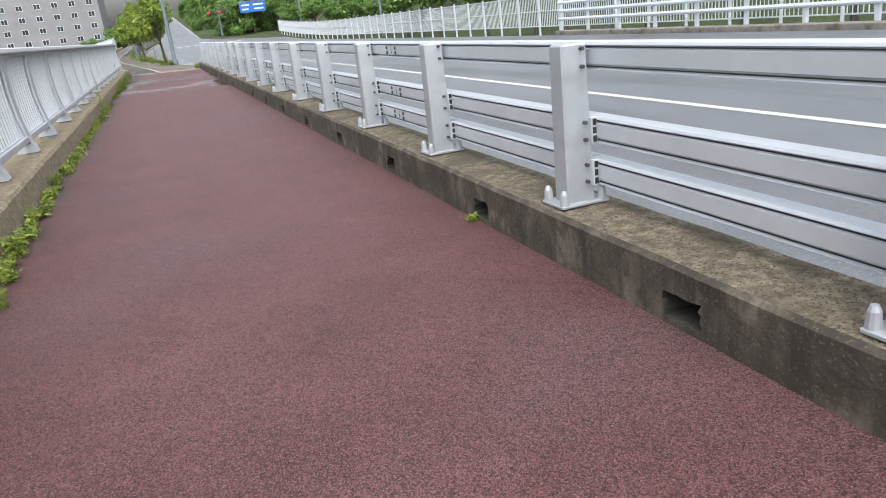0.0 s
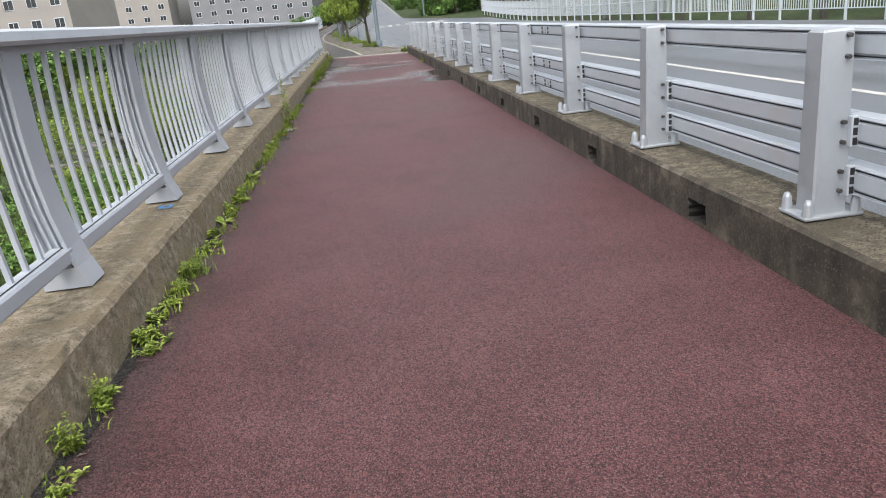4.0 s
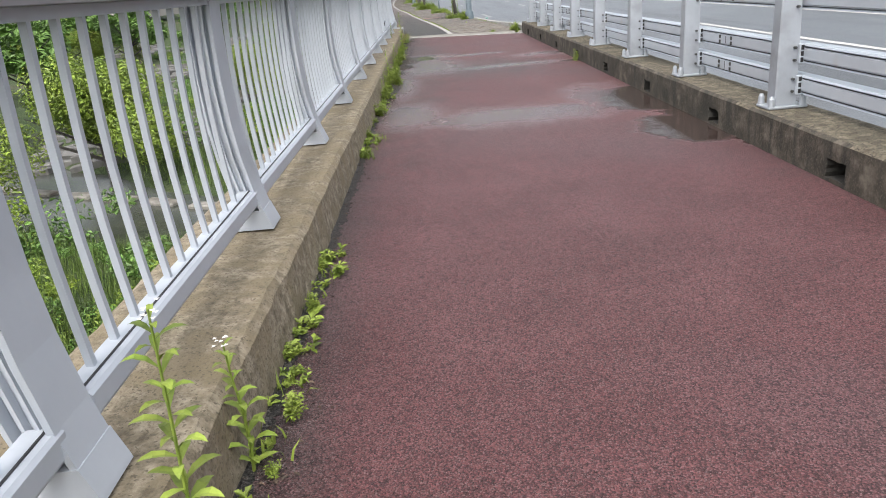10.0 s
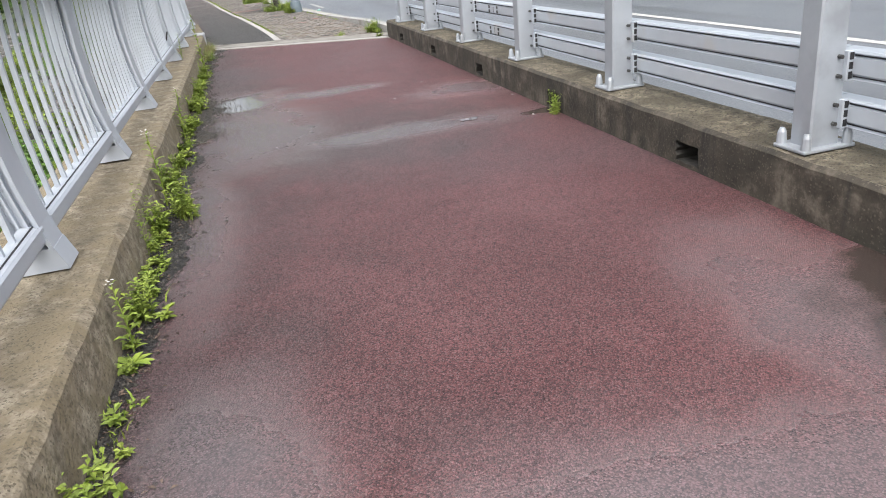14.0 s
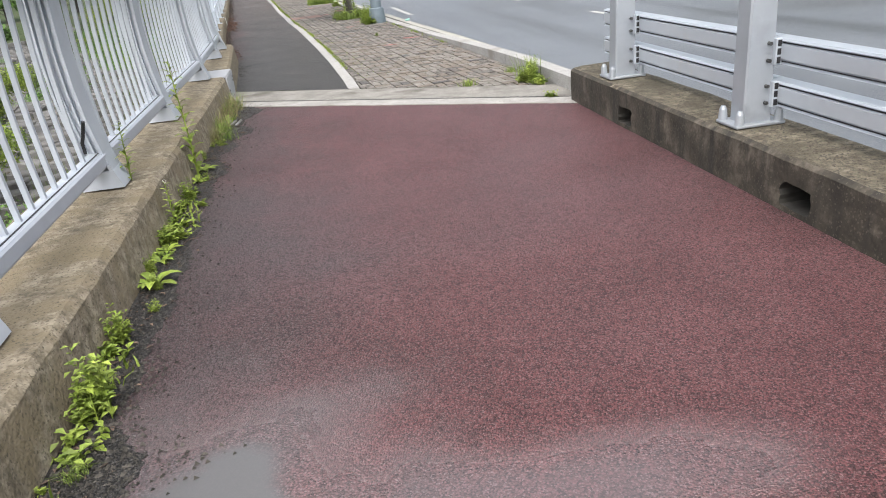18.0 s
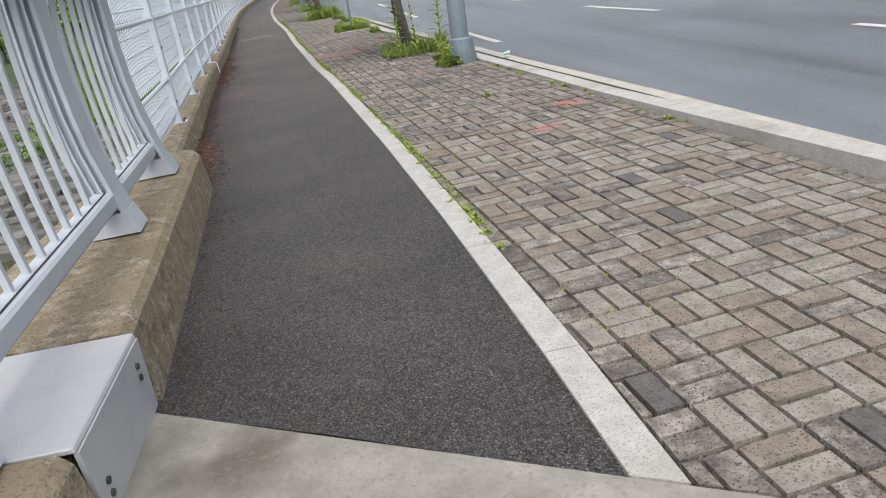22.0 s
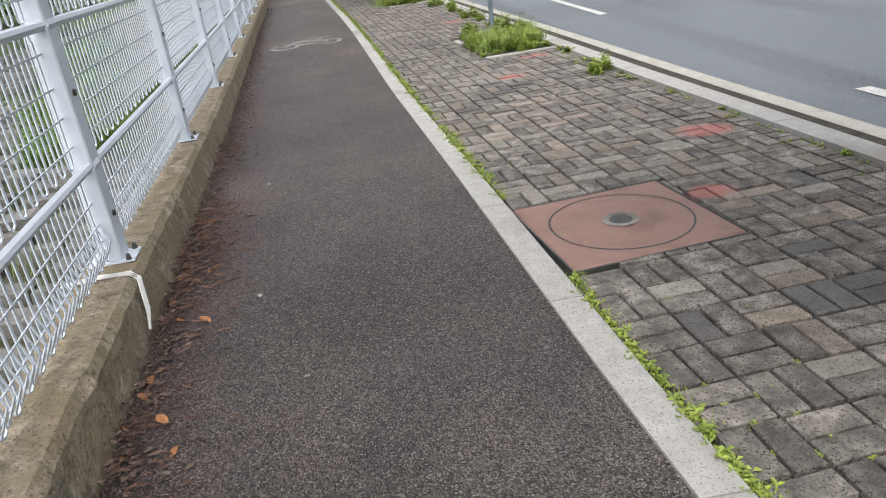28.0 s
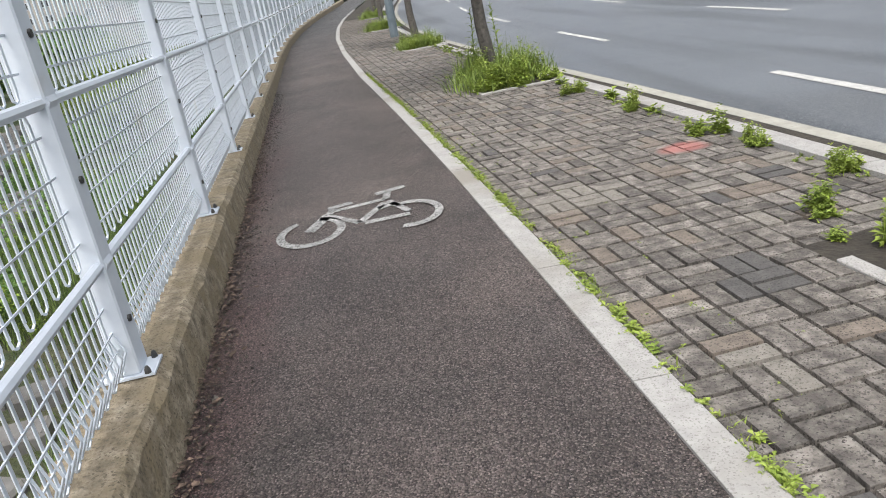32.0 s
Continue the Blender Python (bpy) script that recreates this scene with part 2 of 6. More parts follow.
KERBSIDE = material("stained_dark_concrete", [(0.022, 0.019, 0.014), (0.058, 0.049, 0.037), (0.185, 0.16, 0.125)], 6, 0.88, spread=0.2,
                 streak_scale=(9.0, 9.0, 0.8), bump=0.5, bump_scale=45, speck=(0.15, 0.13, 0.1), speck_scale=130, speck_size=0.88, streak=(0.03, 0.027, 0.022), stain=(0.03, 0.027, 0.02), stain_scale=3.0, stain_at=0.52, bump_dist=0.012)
KERBTOP = material("light_kerb_top", [(0.06, 0.05, 0.033), (0.145, 0.124, 0.088), (0.27, 0.238, 0.178)], 14, 0.92, spread=0.2, speck=(0.05, 0.043, 0.032), speck_scale=110, speck_size=0.7,
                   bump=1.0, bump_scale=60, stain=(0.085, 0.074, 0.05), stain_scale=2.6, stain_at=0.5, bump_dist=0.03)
PALE = material("pale_concrete", [(0.15, 0.142, 0.127), (0.27, 0.258, 0.235)], 5, 0.85, speck=(0.16, 0.15, 0.135), speck_scale=90, speck_size=0.8,
                bump=0.6, bump_scale=60, stain=(0.1, 0.09, 0.074), stain_scale=2.3, stain_at=0.52)
LIME = material("whitish_concrete", [(0.22, 0.213, 0.198), (0.36, 0.35, 0.33)], 5, 0.85, speck=(0.2, 0.19, 0.175), speck_scale=90, speck_size=0.78, bump=0.7, bump_scale=60, stain=(0.16, 0.145, 0.122), stain_scale=1.6, stain_at=0.54)
GRANITE = material("granite", [(0.28, 0.275, 0.265), (0.38, 0.375, 0.36)], 14, 0.75, speck=(0.2, 0.19, 0.18), speck_scale=220, speck_size=0.74,
                   bump=0.3, bump_scale=120, stain=(0.23, 0.215, 0.19), stain_scale=1.4)
STEEL = material("pale_grey_paint", [(0.4, 0.435, 0.485), (0.46, 0.495, 0.545)], 3, 0.42, metal=0.0, bump=0.05, bump_scale=20,
                 stain=(0.35, 0.375, 0.41), stain_scale=2.2, stain_at=0.6)
ALU = material("silver_aluminium", [(0.47, 0.515, 0.565), (0.54, 0.585, 0.635)], 2.5, 0.38, metal=0.3, bump=0.04, bump_scale=30,
               stain=(0.5, 0.51, 0.52), stain_scale=3, stain_at=0.6)
# darker copy of the beam aluminium: the posts' dim reflections put into colour
ALU_SHADED = material("shaded_aluminium", [(0.33, 0.36, 0.395), (0.4, 0.43, 0.465)], 3, 0.45, metal=0.35, bump=0.05, bump_scale=40, stain=(0.3, 0.32, 0.345), stain_scale=4, stain_at=0.55)
WHITE = material("white_paint", [(0.54, 0.595, 0.67), (0.63, 0.685, 0.75)], 5, 0.45, bump=0.05, bump_scale=60, stain=(0.55, 0.56, 0.57), stain_scale=4, stain_at=0.64)
BRIGHT = material("fresh_white_paint", [(0.66, 0.66, 0.65), (0.78, 0.775, 0.76)], 3, 0.6, bump=0.2, bump_scale=60, stain=(0.55, 0.54, 0.52), stain_scale=1.5, stain_at=0.62)
BLACK = material("black_rubber_and_groove_shade", [(0.012, 0.012, 0.014), (0.025, 0.025, 0.028)], 20, 0.6)
MARK = material("road_paint", [(0.36, 0.36, 0.35), (0.52, 0.52, 0.5)], 9, 0.65, bump=0.4, bump_scale=110, speck=(0.14, 0.14, 0.14), speck_scale=110, speck_size=0.8)
FADED = material("faded_road_paint", [(0.16, 0.16, 0.157), (0.4, 0.4, 0.39)], 9, 0.65, bump=0.6, bump_scale=110, speck=(0.09, 0.088, 0.085), speck_scale=110, speck_size=0.62)
YELLOW = material("worn_cream_paint", [(0.28, 0.275, 0.24), (0.38, 0.37, 0.325)], 6, 0.7, speck=(0.25, 0.24, 0.22), speck_scale=60, speck_size=0.8)
SOIL = material("soil", [(0.018, 0.016, 0.013), (0.055, 0.047, 0.036)], 12, 0.95, bump=0.9, bump_scale=60)
SILT = material("dark_wet_silt", [(0.022, 0.021, 0.02), (0.085, 0.08, 0.077)], 26, 0.6, spread=0.22, bump=1.0, bump_scale=90, bump_dist=0.02, speck=(0.16, 0.145, 0.13), speck_scale=150, speck_size=0.8, stones=120)
LITTER = material("dry_leaves", [(0.022, 0.017, 0.014), (0.17, 0.12, 0.09)], 40, 0.9, vary=0.75, island=True)
TWIG = material("red_brown_twig", [(0.045, 0.024, 0.018), (0.17, 0.1, 0.075)], 14, 0.85, vary=0.6, island=True)
# near-black colour stands for the shade inside kerb holes and between grate bars
HOLE = material("dark_recess_shade", [(0.02, 0.019, 0.017), (0.045, 0.042, 0.036)], 8, 0.8)
GREY = dict(scale=13, rough=0.85, spread=0.17, speck=(0.05, 0.045, 0.04), speck_scale=190, speck_size=0.72, bump=1.0, bump_scale=110, vary=0.27)
PAVER = material("grey_paver", [(0.06, 0.055, 0.05), (0.145, 0.131, 0.117), (0.272, 0.253, 0.227)], **GREY)
PAVER_I = material("grey_paver_field", [(0.06, 0.055, 0.05), (0.145, 0.131, 0.117), (0.272, 0.253, 0.227)], island=True, **GREY)
VERGE = material("valley_grass_blade", [(0.035, 0.075, 0.01), (0.13, 0.185, 0.035)], 1.2, 0.8, vary=0.45, island=True)
DRY = material("dry_grass_blade", [(0.16, 0.15, 0.06), (0.33, 0.3, 0.15)], 7, 0.8, vary=0.4, island=True)
GRAVEL = material("dark_gravel", [(0.015, 0.014, 0.012), (0.09, 0.082, 0.07)], 15, 0.9, vary=0.5, island=True)
SHEET = material("pale_sheet_metal", [(0.36, 0.37, 0.39), (0.43, 0.44, 0.46)], 4, 0.5, bump=0.1, stain=(0.38, 0.37, 0.35), stain_scale=4, stain_at=0.58)
PAVER_PALE = material("pale_paver", [(0.14, 0.129, 0.111), (0.29, 0.272, 0.24)], 14, 0.85, vary=0.15, speck=(0.08, 0.07, 0.06), speck_scale=190, speck_size=0.75, bump=0.6, bump_scale=110)
PAVER_DARK = material("dark_paver", [(0.06, 0.057, 0.055), (0.11, 0.105, 0.1)], 14, 0.8, vary=0.15, speck=(0.035, 0.033, 0.032), speck_scale=190, speck_size=0.75, bump=0.6, bump_scale=110)
PAVER_BROWN = material("buff_paver", [(0.12, 0.1, 0.083), (0.27, 0.23, 0.192)], 14, 0.85, vary=0.2, speck=(0.06, 0.05, 0.04), speck_scale=190, speck_size=0.75, bump=0.6, bump_scale=110)
SPRAY = ((2.39, 7.23, 0.2, 0.15), (1.97, 6.55, 0.13, 0.08), (1.57, 10.36, 0.12, 0.08), (1.86, 11.35, 0.2, 0.1), (1.57, 15.37, 0.22, 0.15), (1.17, 14.46, 0.14, 0.1), (0.89, 17.71, 0.17, 0.1), (1.29, 18.58, 0.22, 0.1), (0.94, 22.25, 0.2, 0.15))
for m in (PAVER, PAVER_I, PAVER_PALE, PAVER_DARK, PAVER_BROWN):
    wetten(m, SPRAY, (0.34, 0.12, 0.108), 0.75, 0.85, 0.85, 1.0, (0.9, 1.5))
CLAY = material("red_brown_cover", [(0.19, 0.115, 0.095), (0.25, 0.155, 0.128)], 4, 0.75, speck=(0.27, 0.17, 0.14), speck_scale=180, speck_size=0.85, stain=(0.17, 0.1, 0.083), stain_scale=3, bump=0.3, bump_scale=150)
IRON = material("cast_iron", [(0.05, 0.05, 0.05), (0.1, 0.1, 0.098)], 20, 0.55, metal=0.5, bump=0.3)
GALV = material("dull_galvanised_iron", [(0.16, 0.158, 0.15), (0.26, 0.255, 0.245)], 18, 0.6, metal=0.2, bump=0.3, stain=(0.12, 0.1, 0.075), stain_scale=12)
# pale base and raised specular paint in the sky's reflection on silty water
PUDDLE = material("puddle_with_sky_tint", [(0.06, 0.05, 0.05), (0.13, 0.12, 0.122)], 3, 0.05, bump=0.02, bump_scale=6)
PUDDLE.node_tree.nodes["Principled BSDF"].inputs["Specular IOR Level"].default_value = 0.9
LEAF = material("weed_leaf", [(0.11, 0.175, 0.018), (0.28, 0.345, 0.058)], 9, 0.6, vary=0.35, island=True)
GRASS = material("grass_blade", [(0.08, 0.14, 0.02), (0.25, 0.32, 0.07)], 7, 0.7, vary=0.4, island=True)
CROWN = material("tree_leaf", [(0.05, 0.115, 0.018), (0.12, 0.22, 0.04)], 2, 0.55, vary=0.45, island=True)
CROWN_Y = material("bright_tree_leaf", [(0.07, 0.13, 0.012), (0.22, 0.29, 0.03)], 2, 0.55, vary=0.45, island=True)
BARK = material("bark", [(0.035, 0.032, 0.029), (0.1, 0.092, 0.083)], 18, 0.9, bump=0.9, bump_scale=40)
MEADOW = material("meadow_ground", [(0.016, 0.032, 0.008), (0.038, 0.06, 0.016), (0.062, 0.066, 0.028)], 0.5, 0.95, bump=1.0, bump_scale=9, bump_dist=0.1,
                  speck=(0.02, 0.04, 0.009), speck_scale=9, speck_size=0.6, stain=(0.075, 0.06, 0.038), stain_scale=0.2, stain_at=0.57)
wetten(MEADOW, ((-5.5, 15.0, 4.6, 13.0), (-5.0, -15.5, 1.2, 2.5)), (0.052, 0.042, 0.031), 0.9, 0.95, 0.95, 1.0)
STREAM = material("stream_water", [(0.03, 0.036, 0.03), (0.06, 0.062, 0.048)], 1, 0.22, bump=0.25, bump_scale=3)
STONE = material("grey_stone_block", [(0.07, 0.068, 0.066), (0.15, 0.148, 0.142)], 3, 0.85, vary=0.25, bump=0.8, bump_scale=15)
BUILD = material("building_wall", [(0.2, 0.205, 0.225), (0.25, 0.255, 0.275)], 0.3, 0.85, bump=0)
BUILD2 = material("building_wall_beige", [(0.3, 0.28, 0.27), (0.35, 0.33, 0.31)], 0.3, 0.85, bump=0)
PANE = material("window_pane", [(0.03, 0.035, 0.04), (0.06, 0.065, 0.07)], 0.5, 0.08, bump=0)
POLE = material("blue_grey_pole_paint", [(0.115, 0.15, 0.175), (0.16, 0.198, 0.223)], 6, 0.42, bump=0.05, stain=(0.1, 0.13, 0.15), stain_scale=3)
BLUE = material("blue_sign", [(0.02, 0.12, 0.45), (0.025, 0.14, 0.5)], 2, 0.4, bump=0)
BLUEPAINT = material("blue_spray", [(0.03, 0.22, 0.6), (0.08, 0.35, 0.75)], 30, 0.7, bump=0.5)
REDLAMP = material("red_signal", [(0.7, 0.03, 0.02), (0.8, 0.04, 0.02)], 2, 0.3, bump=0)
ORANGE = material("orange_petal", [(0.7, 0.3, 0.01), (0.8, 0.38, 0.02)], 20, 0.7, bump=0)
PETAL = material("white_petal", [(0.7, 0.7, 0.66), (0.8, 0.8, 0.76)], 20, 0.7, bump=0)
TWINE = material("white_twine", [(0.6, 0.6, 0.58), (0.72, 0.72, 0.7)], 60, 0.9)


# ---- helpers of the build ----
def fresh(bm, name, mat):
    me = bpy.data.meshes.new(name)
    bm.to_mesh(me)
    bm.free()
    for m in mat if isinstance(mat, (list, tuple)) else [mat]:
        me.materials.append(m)
    return me


def part(name, bm, mat, parent=None, label="", at=None):
    ob = new(name, fresh(bm, name, mat))
    ob.parent = parent
    if at is not None:
        ob.matrix_basis = at
    return tagged(ob, label)


def share(name, me, parent, at):
    ob = new(name, me)
    ob.parent = parent
    ob.matrix_basis = at
    return ob


def box(bm, x0, x1, y0, y1, z0, z1, bevel=0.0):
    vs = [bm.verts.new((x, y, z)) for z in (z0, z1) for x, y in ((x0, y0), (x1, y0), (x1, y1), (x0, y1))]
    fs = [bm.faces.new([vs[i] for i in f]) for f in ((3, 2, 1, 0), (4, 5, 6, 7), (0, 1, 5, 4), (1, 2, 6, 5), (2, 3, 7, 6), (3, 0, 4, 7))]
    if bevel:
        bmesh.ops.bevel(bm, geom=list({e for f in fs for e in f.edges}), offset=bevel, segments=1, affect="EDGES")
    return bm


def prism(bm, pts, axis, a, b):
    """A polygon in the plane across the axis, pulled from a to b along it."""
    def place(p, c):
        return {"x": (c, p[0], p[1]), "y": (p[0], c, p[1]), "z": (p[0], p[1], c)}[axis]
    lo, hi = [bm.verts.new(place(p, a)) for p in pts], [bm.verts.new(place(p, b)) for p in pts]
    n = len(pts)
    bm.faces.new(lo), bm.faces.new(hi)
    for i in range(n):
        bm.faces.new((lo[i], lo[(i + 1) % n], hi[(i + 1) % n], hi[i]))
    bmesh.ops.recalc_face_normals(bm, faces=bm.faces)
    return bm


def tube(bm, pts, radii, sides=8):
    rings = []
    for i, p in enumerate(pts):
        p = Vector(p)
        d = (Vector(pts[min(i + 1, len(pts) - 1)]) - Vector(pts[max(i - 1, 0)])).normalized()
        u = d.orthogonal().normalized()
        v = d.cross(u)
        r = radii[i] if isinstance(radii, (list, tuple)) else radii
        rings.append([bm.verts.new(p + r * (math.cos(a) * u + math.sin(a) * v)) for a in (2 * math.pi * k / sides for k in range(sides))])
    for a, b in zip(rings, rings[1:]):
        off = min(range(sides), key=lambda k: (a[0].co - b[k].co).length)
        for k in range(sides):
            bm.faces.new((a[k], a[(k + 1) % sides], b[(k + 1 + off) % sides], b[(k + off) % sides]))
    bm.faces.new(rings[0]), bm.faces.new(rings[-1])
    bmesh.ops.recalc_face_normals(bm, faces=bm.faces)
    return bm


def at_y(line, y):
    """x of a line of (y, x) pairs at y."""
    return float(np.interp(y, [p[0] for p in line], [p[1] for p in line]))


def band(bm, left, right, ys, z0, z1, wobble=0.0):
    """A slab between two lines of (y, x), from z0 to z1 (numbers or functions of y)."""
    f0, f1 = (z0 if callable(z0) else lambda y: z0), (z1 if callable(z1) else lambda y: z1)
    rows = []
    for y in ys:
        a, b = (q(y) if callable(q) else at_y(q, y) for q in (left, right))
        a += wobble * noise.noise((y * 3.1, 5.0, 0))
        b += wobble * noise.noise((y * 3.3, 9.0, 0))
        rows.append([bm.verts.new(c) for c in ((a, y, f0(y)), (b, y, f0(y)), (b, y, f1(y)), (a, y, f1(y)))])
    for p, q in zip(rows, rows[1:]):
        for i in range(4):
            bm.faces.new((p[i], p[(i + 1) % 4], q[(i + 1) % 4], q[i]))
    bm.faces.new(rows[0]), bm.faces.new(rows[-1])
    bmesh.ops.recalc_face_normals(bm, faces=bm.faces)
    return bm


def steps(a, b, d):
    n = max(1, round((b - a) / d))
    return [a + (b - a) * i / n for i in range(n + 1)]


# ---- the plan: lines of (y, x) ----
FOOT_L, FACE_R = -0.15, 2.96
KERB_Z, RKERB_Z = 0.27, 0.275
FENCE = [(6.7, -0.575), (9.0, -0.79), (11.0, -0.985), (14.0, -1.24), (17.5, -1.52), (20.5, -1.79), (25.0, -2.2), (30.0, -2.64), (36.0, -3.15), (42.0, -3.55), (48.0, -3.75),
         (54.0, -3.7), (60.0, -3.4), (68.0, -2.7), (75.0, -1.9)]
STRIP = [(2.6, 1.13), (3.3, 1.1), (5.0, 1.0), (7.0, 0.85), (9.0, 0.675), (11.0, 0.5), (13.0, 0.28), (15.2, 0.09), (17.8, -0.15), (20.4, -0.35), (22.8, -0.54), (25.7, -0.8), (30.0, -1.23),
         (36.0, -1.72), (42.0, -2.1), (48.0, -2.28), (54.0, -2.2), (60.0, -1.85), (68.0, -1.1), (75.0, -0.2)]
KERB = [(1.2, 3.1), (3.0, 3.0), (4.4, 2.91), (6.1, 2.76), (8.1, 2.6), (10.3, 2.36), (13.0, 2.12), (17.2, 1.72), (20.4, 1.48), (22.8, 1.28), (26.0, 1.02), (30.0, 0.62),
        (36.0, 0.13), (42.0, -0.25), (48.0, -0.42), (54.0, -0.33), (60.0, 0.03), (68.0, 0.8), (75.0, 1.7)]


def joint_near(x):
    return 2.72 - 0.62 * x


def joint_far(x):
    return 3.65 - 0.61 * x


def climb(y):
    """The road and the path climb gently far ahead."""
    return 0.0 if y < 30 else 0.0006 * (y - 30) ** 2 if y < 70 else 0.96 + 0.048 * (y - 70)


# ---- ground ----
BED = [(-1.2, -6.2), (-4.0, -5.0), (-7.0, -3.2), (-10.5, 0.0), (-13.5, 6.0), (-13.0, 14.0), (-11.0, 22.0), (-11.5, 30.0), (-14.5, 40.0), (-19.0, 48.0), (-25.0, 58.0), (-40.0, 75.0)]


def bed_distance(x, y):
    """Distance from the middle line of the stream."""
    best = 99.0
    for (ax, ay), (bx, by) in zip(BED, BED[1:]):
        dx, dy = bx - ax, by - ay
        f = max(0.0, min(1.0, ((x - ax) * dx + (y - ay) * dy) / (dx * dx + dy * dy)))
        best = min(best, math.hypot(x - ax - f * dx, y - ay - f * dy))
    return best


def ground_z(x, y):
    side = at_y(FENCE, y) if y > 6.7 else -0.7
    dip = max(0.0, 1 - bed_distance(x, y) / (2.6 if y < 35 else 4.2))
    low = -2.1 - 0.25 * noise.noise((x * 0.07, y * 0.07, 1.0)) - 0.2 * noise.noise((x * 0.3, y * 0.3, 4.0)) - 1.0 * dip
    d = side - 0.36 - x
    if x > 16:
        return -0.5 + 4.0 * min(1.0, max(0.0, (x - 21) / 12)) + 9 * min(1.0, max(0.0, (x - 45) / 70)) + climb(y)
    if d < 0:
        return -0.45 + climb(y)
    t = min(1.0, 0.12 + d / 2.2)
    far = min(1.0, max(0.0, (-x - 34) / 25))
    return (-0.4 + climb(y)) * (1 - t) + t * (low + 2.2 * far + climb(min(y, 95.0)) * 0.8)


bm = bmesh.new()
xs = [-400, -250, -150, -100, -75, -60, -50, *steps(-42, -14, 1.0), *steps(-13.5, 0, 0.5), 2, 4, 10, 16, 18, 21, 24, 28, 33, 40, 50, 70, 100, 160, 260, 400]
ys = [-300, -150, -90, -65, *steps(-50, 50, 1.0), 54, 58, 64, 72, 82, 95, 110, 140, 190, 260, 400]
grid = [[bm.verts.new((x, y, ground_z(x, y))) for x in xs] for y in ys]
for a, b in zip(grid, grid[1:]):
    for i in range(len(xs) - 1):
        bm.faces.new((a[i], a[i + 1], b[i + 1], b[i]))
ground = tagged(part("ground", bm, MEADOW), "grassy valley floor and verges with bare earth patches", "ground", kind="structure")
for p in ground.data.polygons:
    p.use_smooth = True

# red walkway on the bridge
bm = bmesh.new()
prism(bm, [(FOOT_L - 0.05, -52), (FACE_R + 0.05, -52), (FACE_R + 0.05, joint_near(FACE_R + 0.05)), (FOOT_L - 0.05, joint_near(FOOT_L - 0.05))], "z", -0.3, 0)
tagged(part("floor_walkway", bm, RED), "worn dark red asphalt walkway on the bridge", "walkway", kind="structure")

# damp and puddled places on the walkway
def blot(name, mat, cx, cy, rx, ry, z, seed, label, turn=0.0, cat="puddle"):
    b = bmesh.new()
    vs = []
    for k in range(120):
        a = 2 * math.pi * k / 120
        r = 1 + 0.3 * noise.noise((math.cos(a) * 1.7 + seed, math.sin(a) * 1.7, seed)) + 0.1 * noise.noise((math.cos(a) * 5, math.sin(a) * 5, seed)) + 0.03 * noise.noise((math.cos(a) * 15, math.sin(a) * 15, seed))
        x, y = rx * r * math.cos(a), ry * r * math.sin(a)
        c, s = math.cos(turn), math.sin(turn)
        vs.append(b.verts.new((min(FACE_R - 0.004, max(FOOT_L + 0.004, cx + c * x - s * y)), cy + s * x + c * y, z)))
    mid = b.verts.new((cx, cy, z))
    for k in range(120):
        b.faces.new((mid, vs[k], vs[(k + 1) % 120]))
    return tagged(part(name, b, mat), label, cat)


blot("puddle", PUDDLE, 2.26, -5.98, 0.09, 0.04, 0.005, 3.4, "tiny puddle in a hollow of red asphalt")

# concrete expansion joint at the end of the bridge
joint = tagged(new("floor_joint"), "pale concrete bridge joint with a dark toothed gap", "expansion joint", kind="structure")
for n0, n1 in ((joint_near, lambda x: (joint_near(x) + joint_far(x)) / 2 - 0.195), (lambda x: (joint_near(x) + joint_far(x)) / 2 - 0.16, joint_far)):
    bm = bmesh.new()
    prism(bm, [(-0.22, n0(-0.22)), (3.3, n0(3.3)), (3.3, n1(3.3)), (-0.22, n1(-0.22))], "z", -0.3, 0.006)
    part("joint_slab", bm, LIME if n0 is joint_near else PALE, joint, "whiter patched slab" if n0 is joint_near else "")
bm = bmesh.new()
teeth = 130
top, bot = [], []
for k in range(teeth + 1):
    x = -0.2 + 3.45 * k / teeth
    c = (joint_near(x) + joint_far(x)) / 2 - 0.1775
    wob = 0.011 * (1 if k % 2 else -1)
    top.append((x, c + 0.014 + wob)), bot.append((x, c - 0.012 + wob))
for k in range(teeth):
    vs = [bm.verts.new((*p, 0.008)) for p in (bot[k], bot[k + 1], top[k + 1], top[k])]
    bm.faces.new(vs)
part("seam", bm, BLACK, joint, "black rubber seam")

# bike path, paver bed, road
bm = bmesh.new()
ys = [2.0, *steps(3.9, 75, 0.8)]
rows = []
for i, y in enumerate(ys):
    a, b = (-0.4 if y < 6 else at_y(FENCE, y) - 0.05), at_y(STRIP, y) + 0.02
    ya, yb = (joint_far(a), joint_far(b)) if i == 0 else (y, y)
    rows.append([bm.verts.new(c) for c in ((a, ya, climb(y)), ((a + b) / 2, (ya + yb) / 2, climb(y) + 0.012), (b, yb, climb(y)))])
for p, q in zip(rows, rows[1:]):
    bm.faces.new((p[0], p[1], q[1], q[0])), bm.faces.new((p[1], p[2], q[2], q[1]))
tagged(part("road_bike_path", bm, TAR), "dark asphalt bicycle path with worn aggregate", "bike path", kind="structure")

bm = bmesh.new()
band(bm, lambda y: at_y(STRIP, y) + 0.1, lambda y: at_y(KERB, y) + 0.05, steps(1.2, 75, 0.8), -0.35, lambda y: climb(y) - 0.03)
tagged(part("pavement_bed", bm, SOIL), "earth and sand bed in the joints of the pavers", "pavement", kind="structure")

bm = bmesh.new()
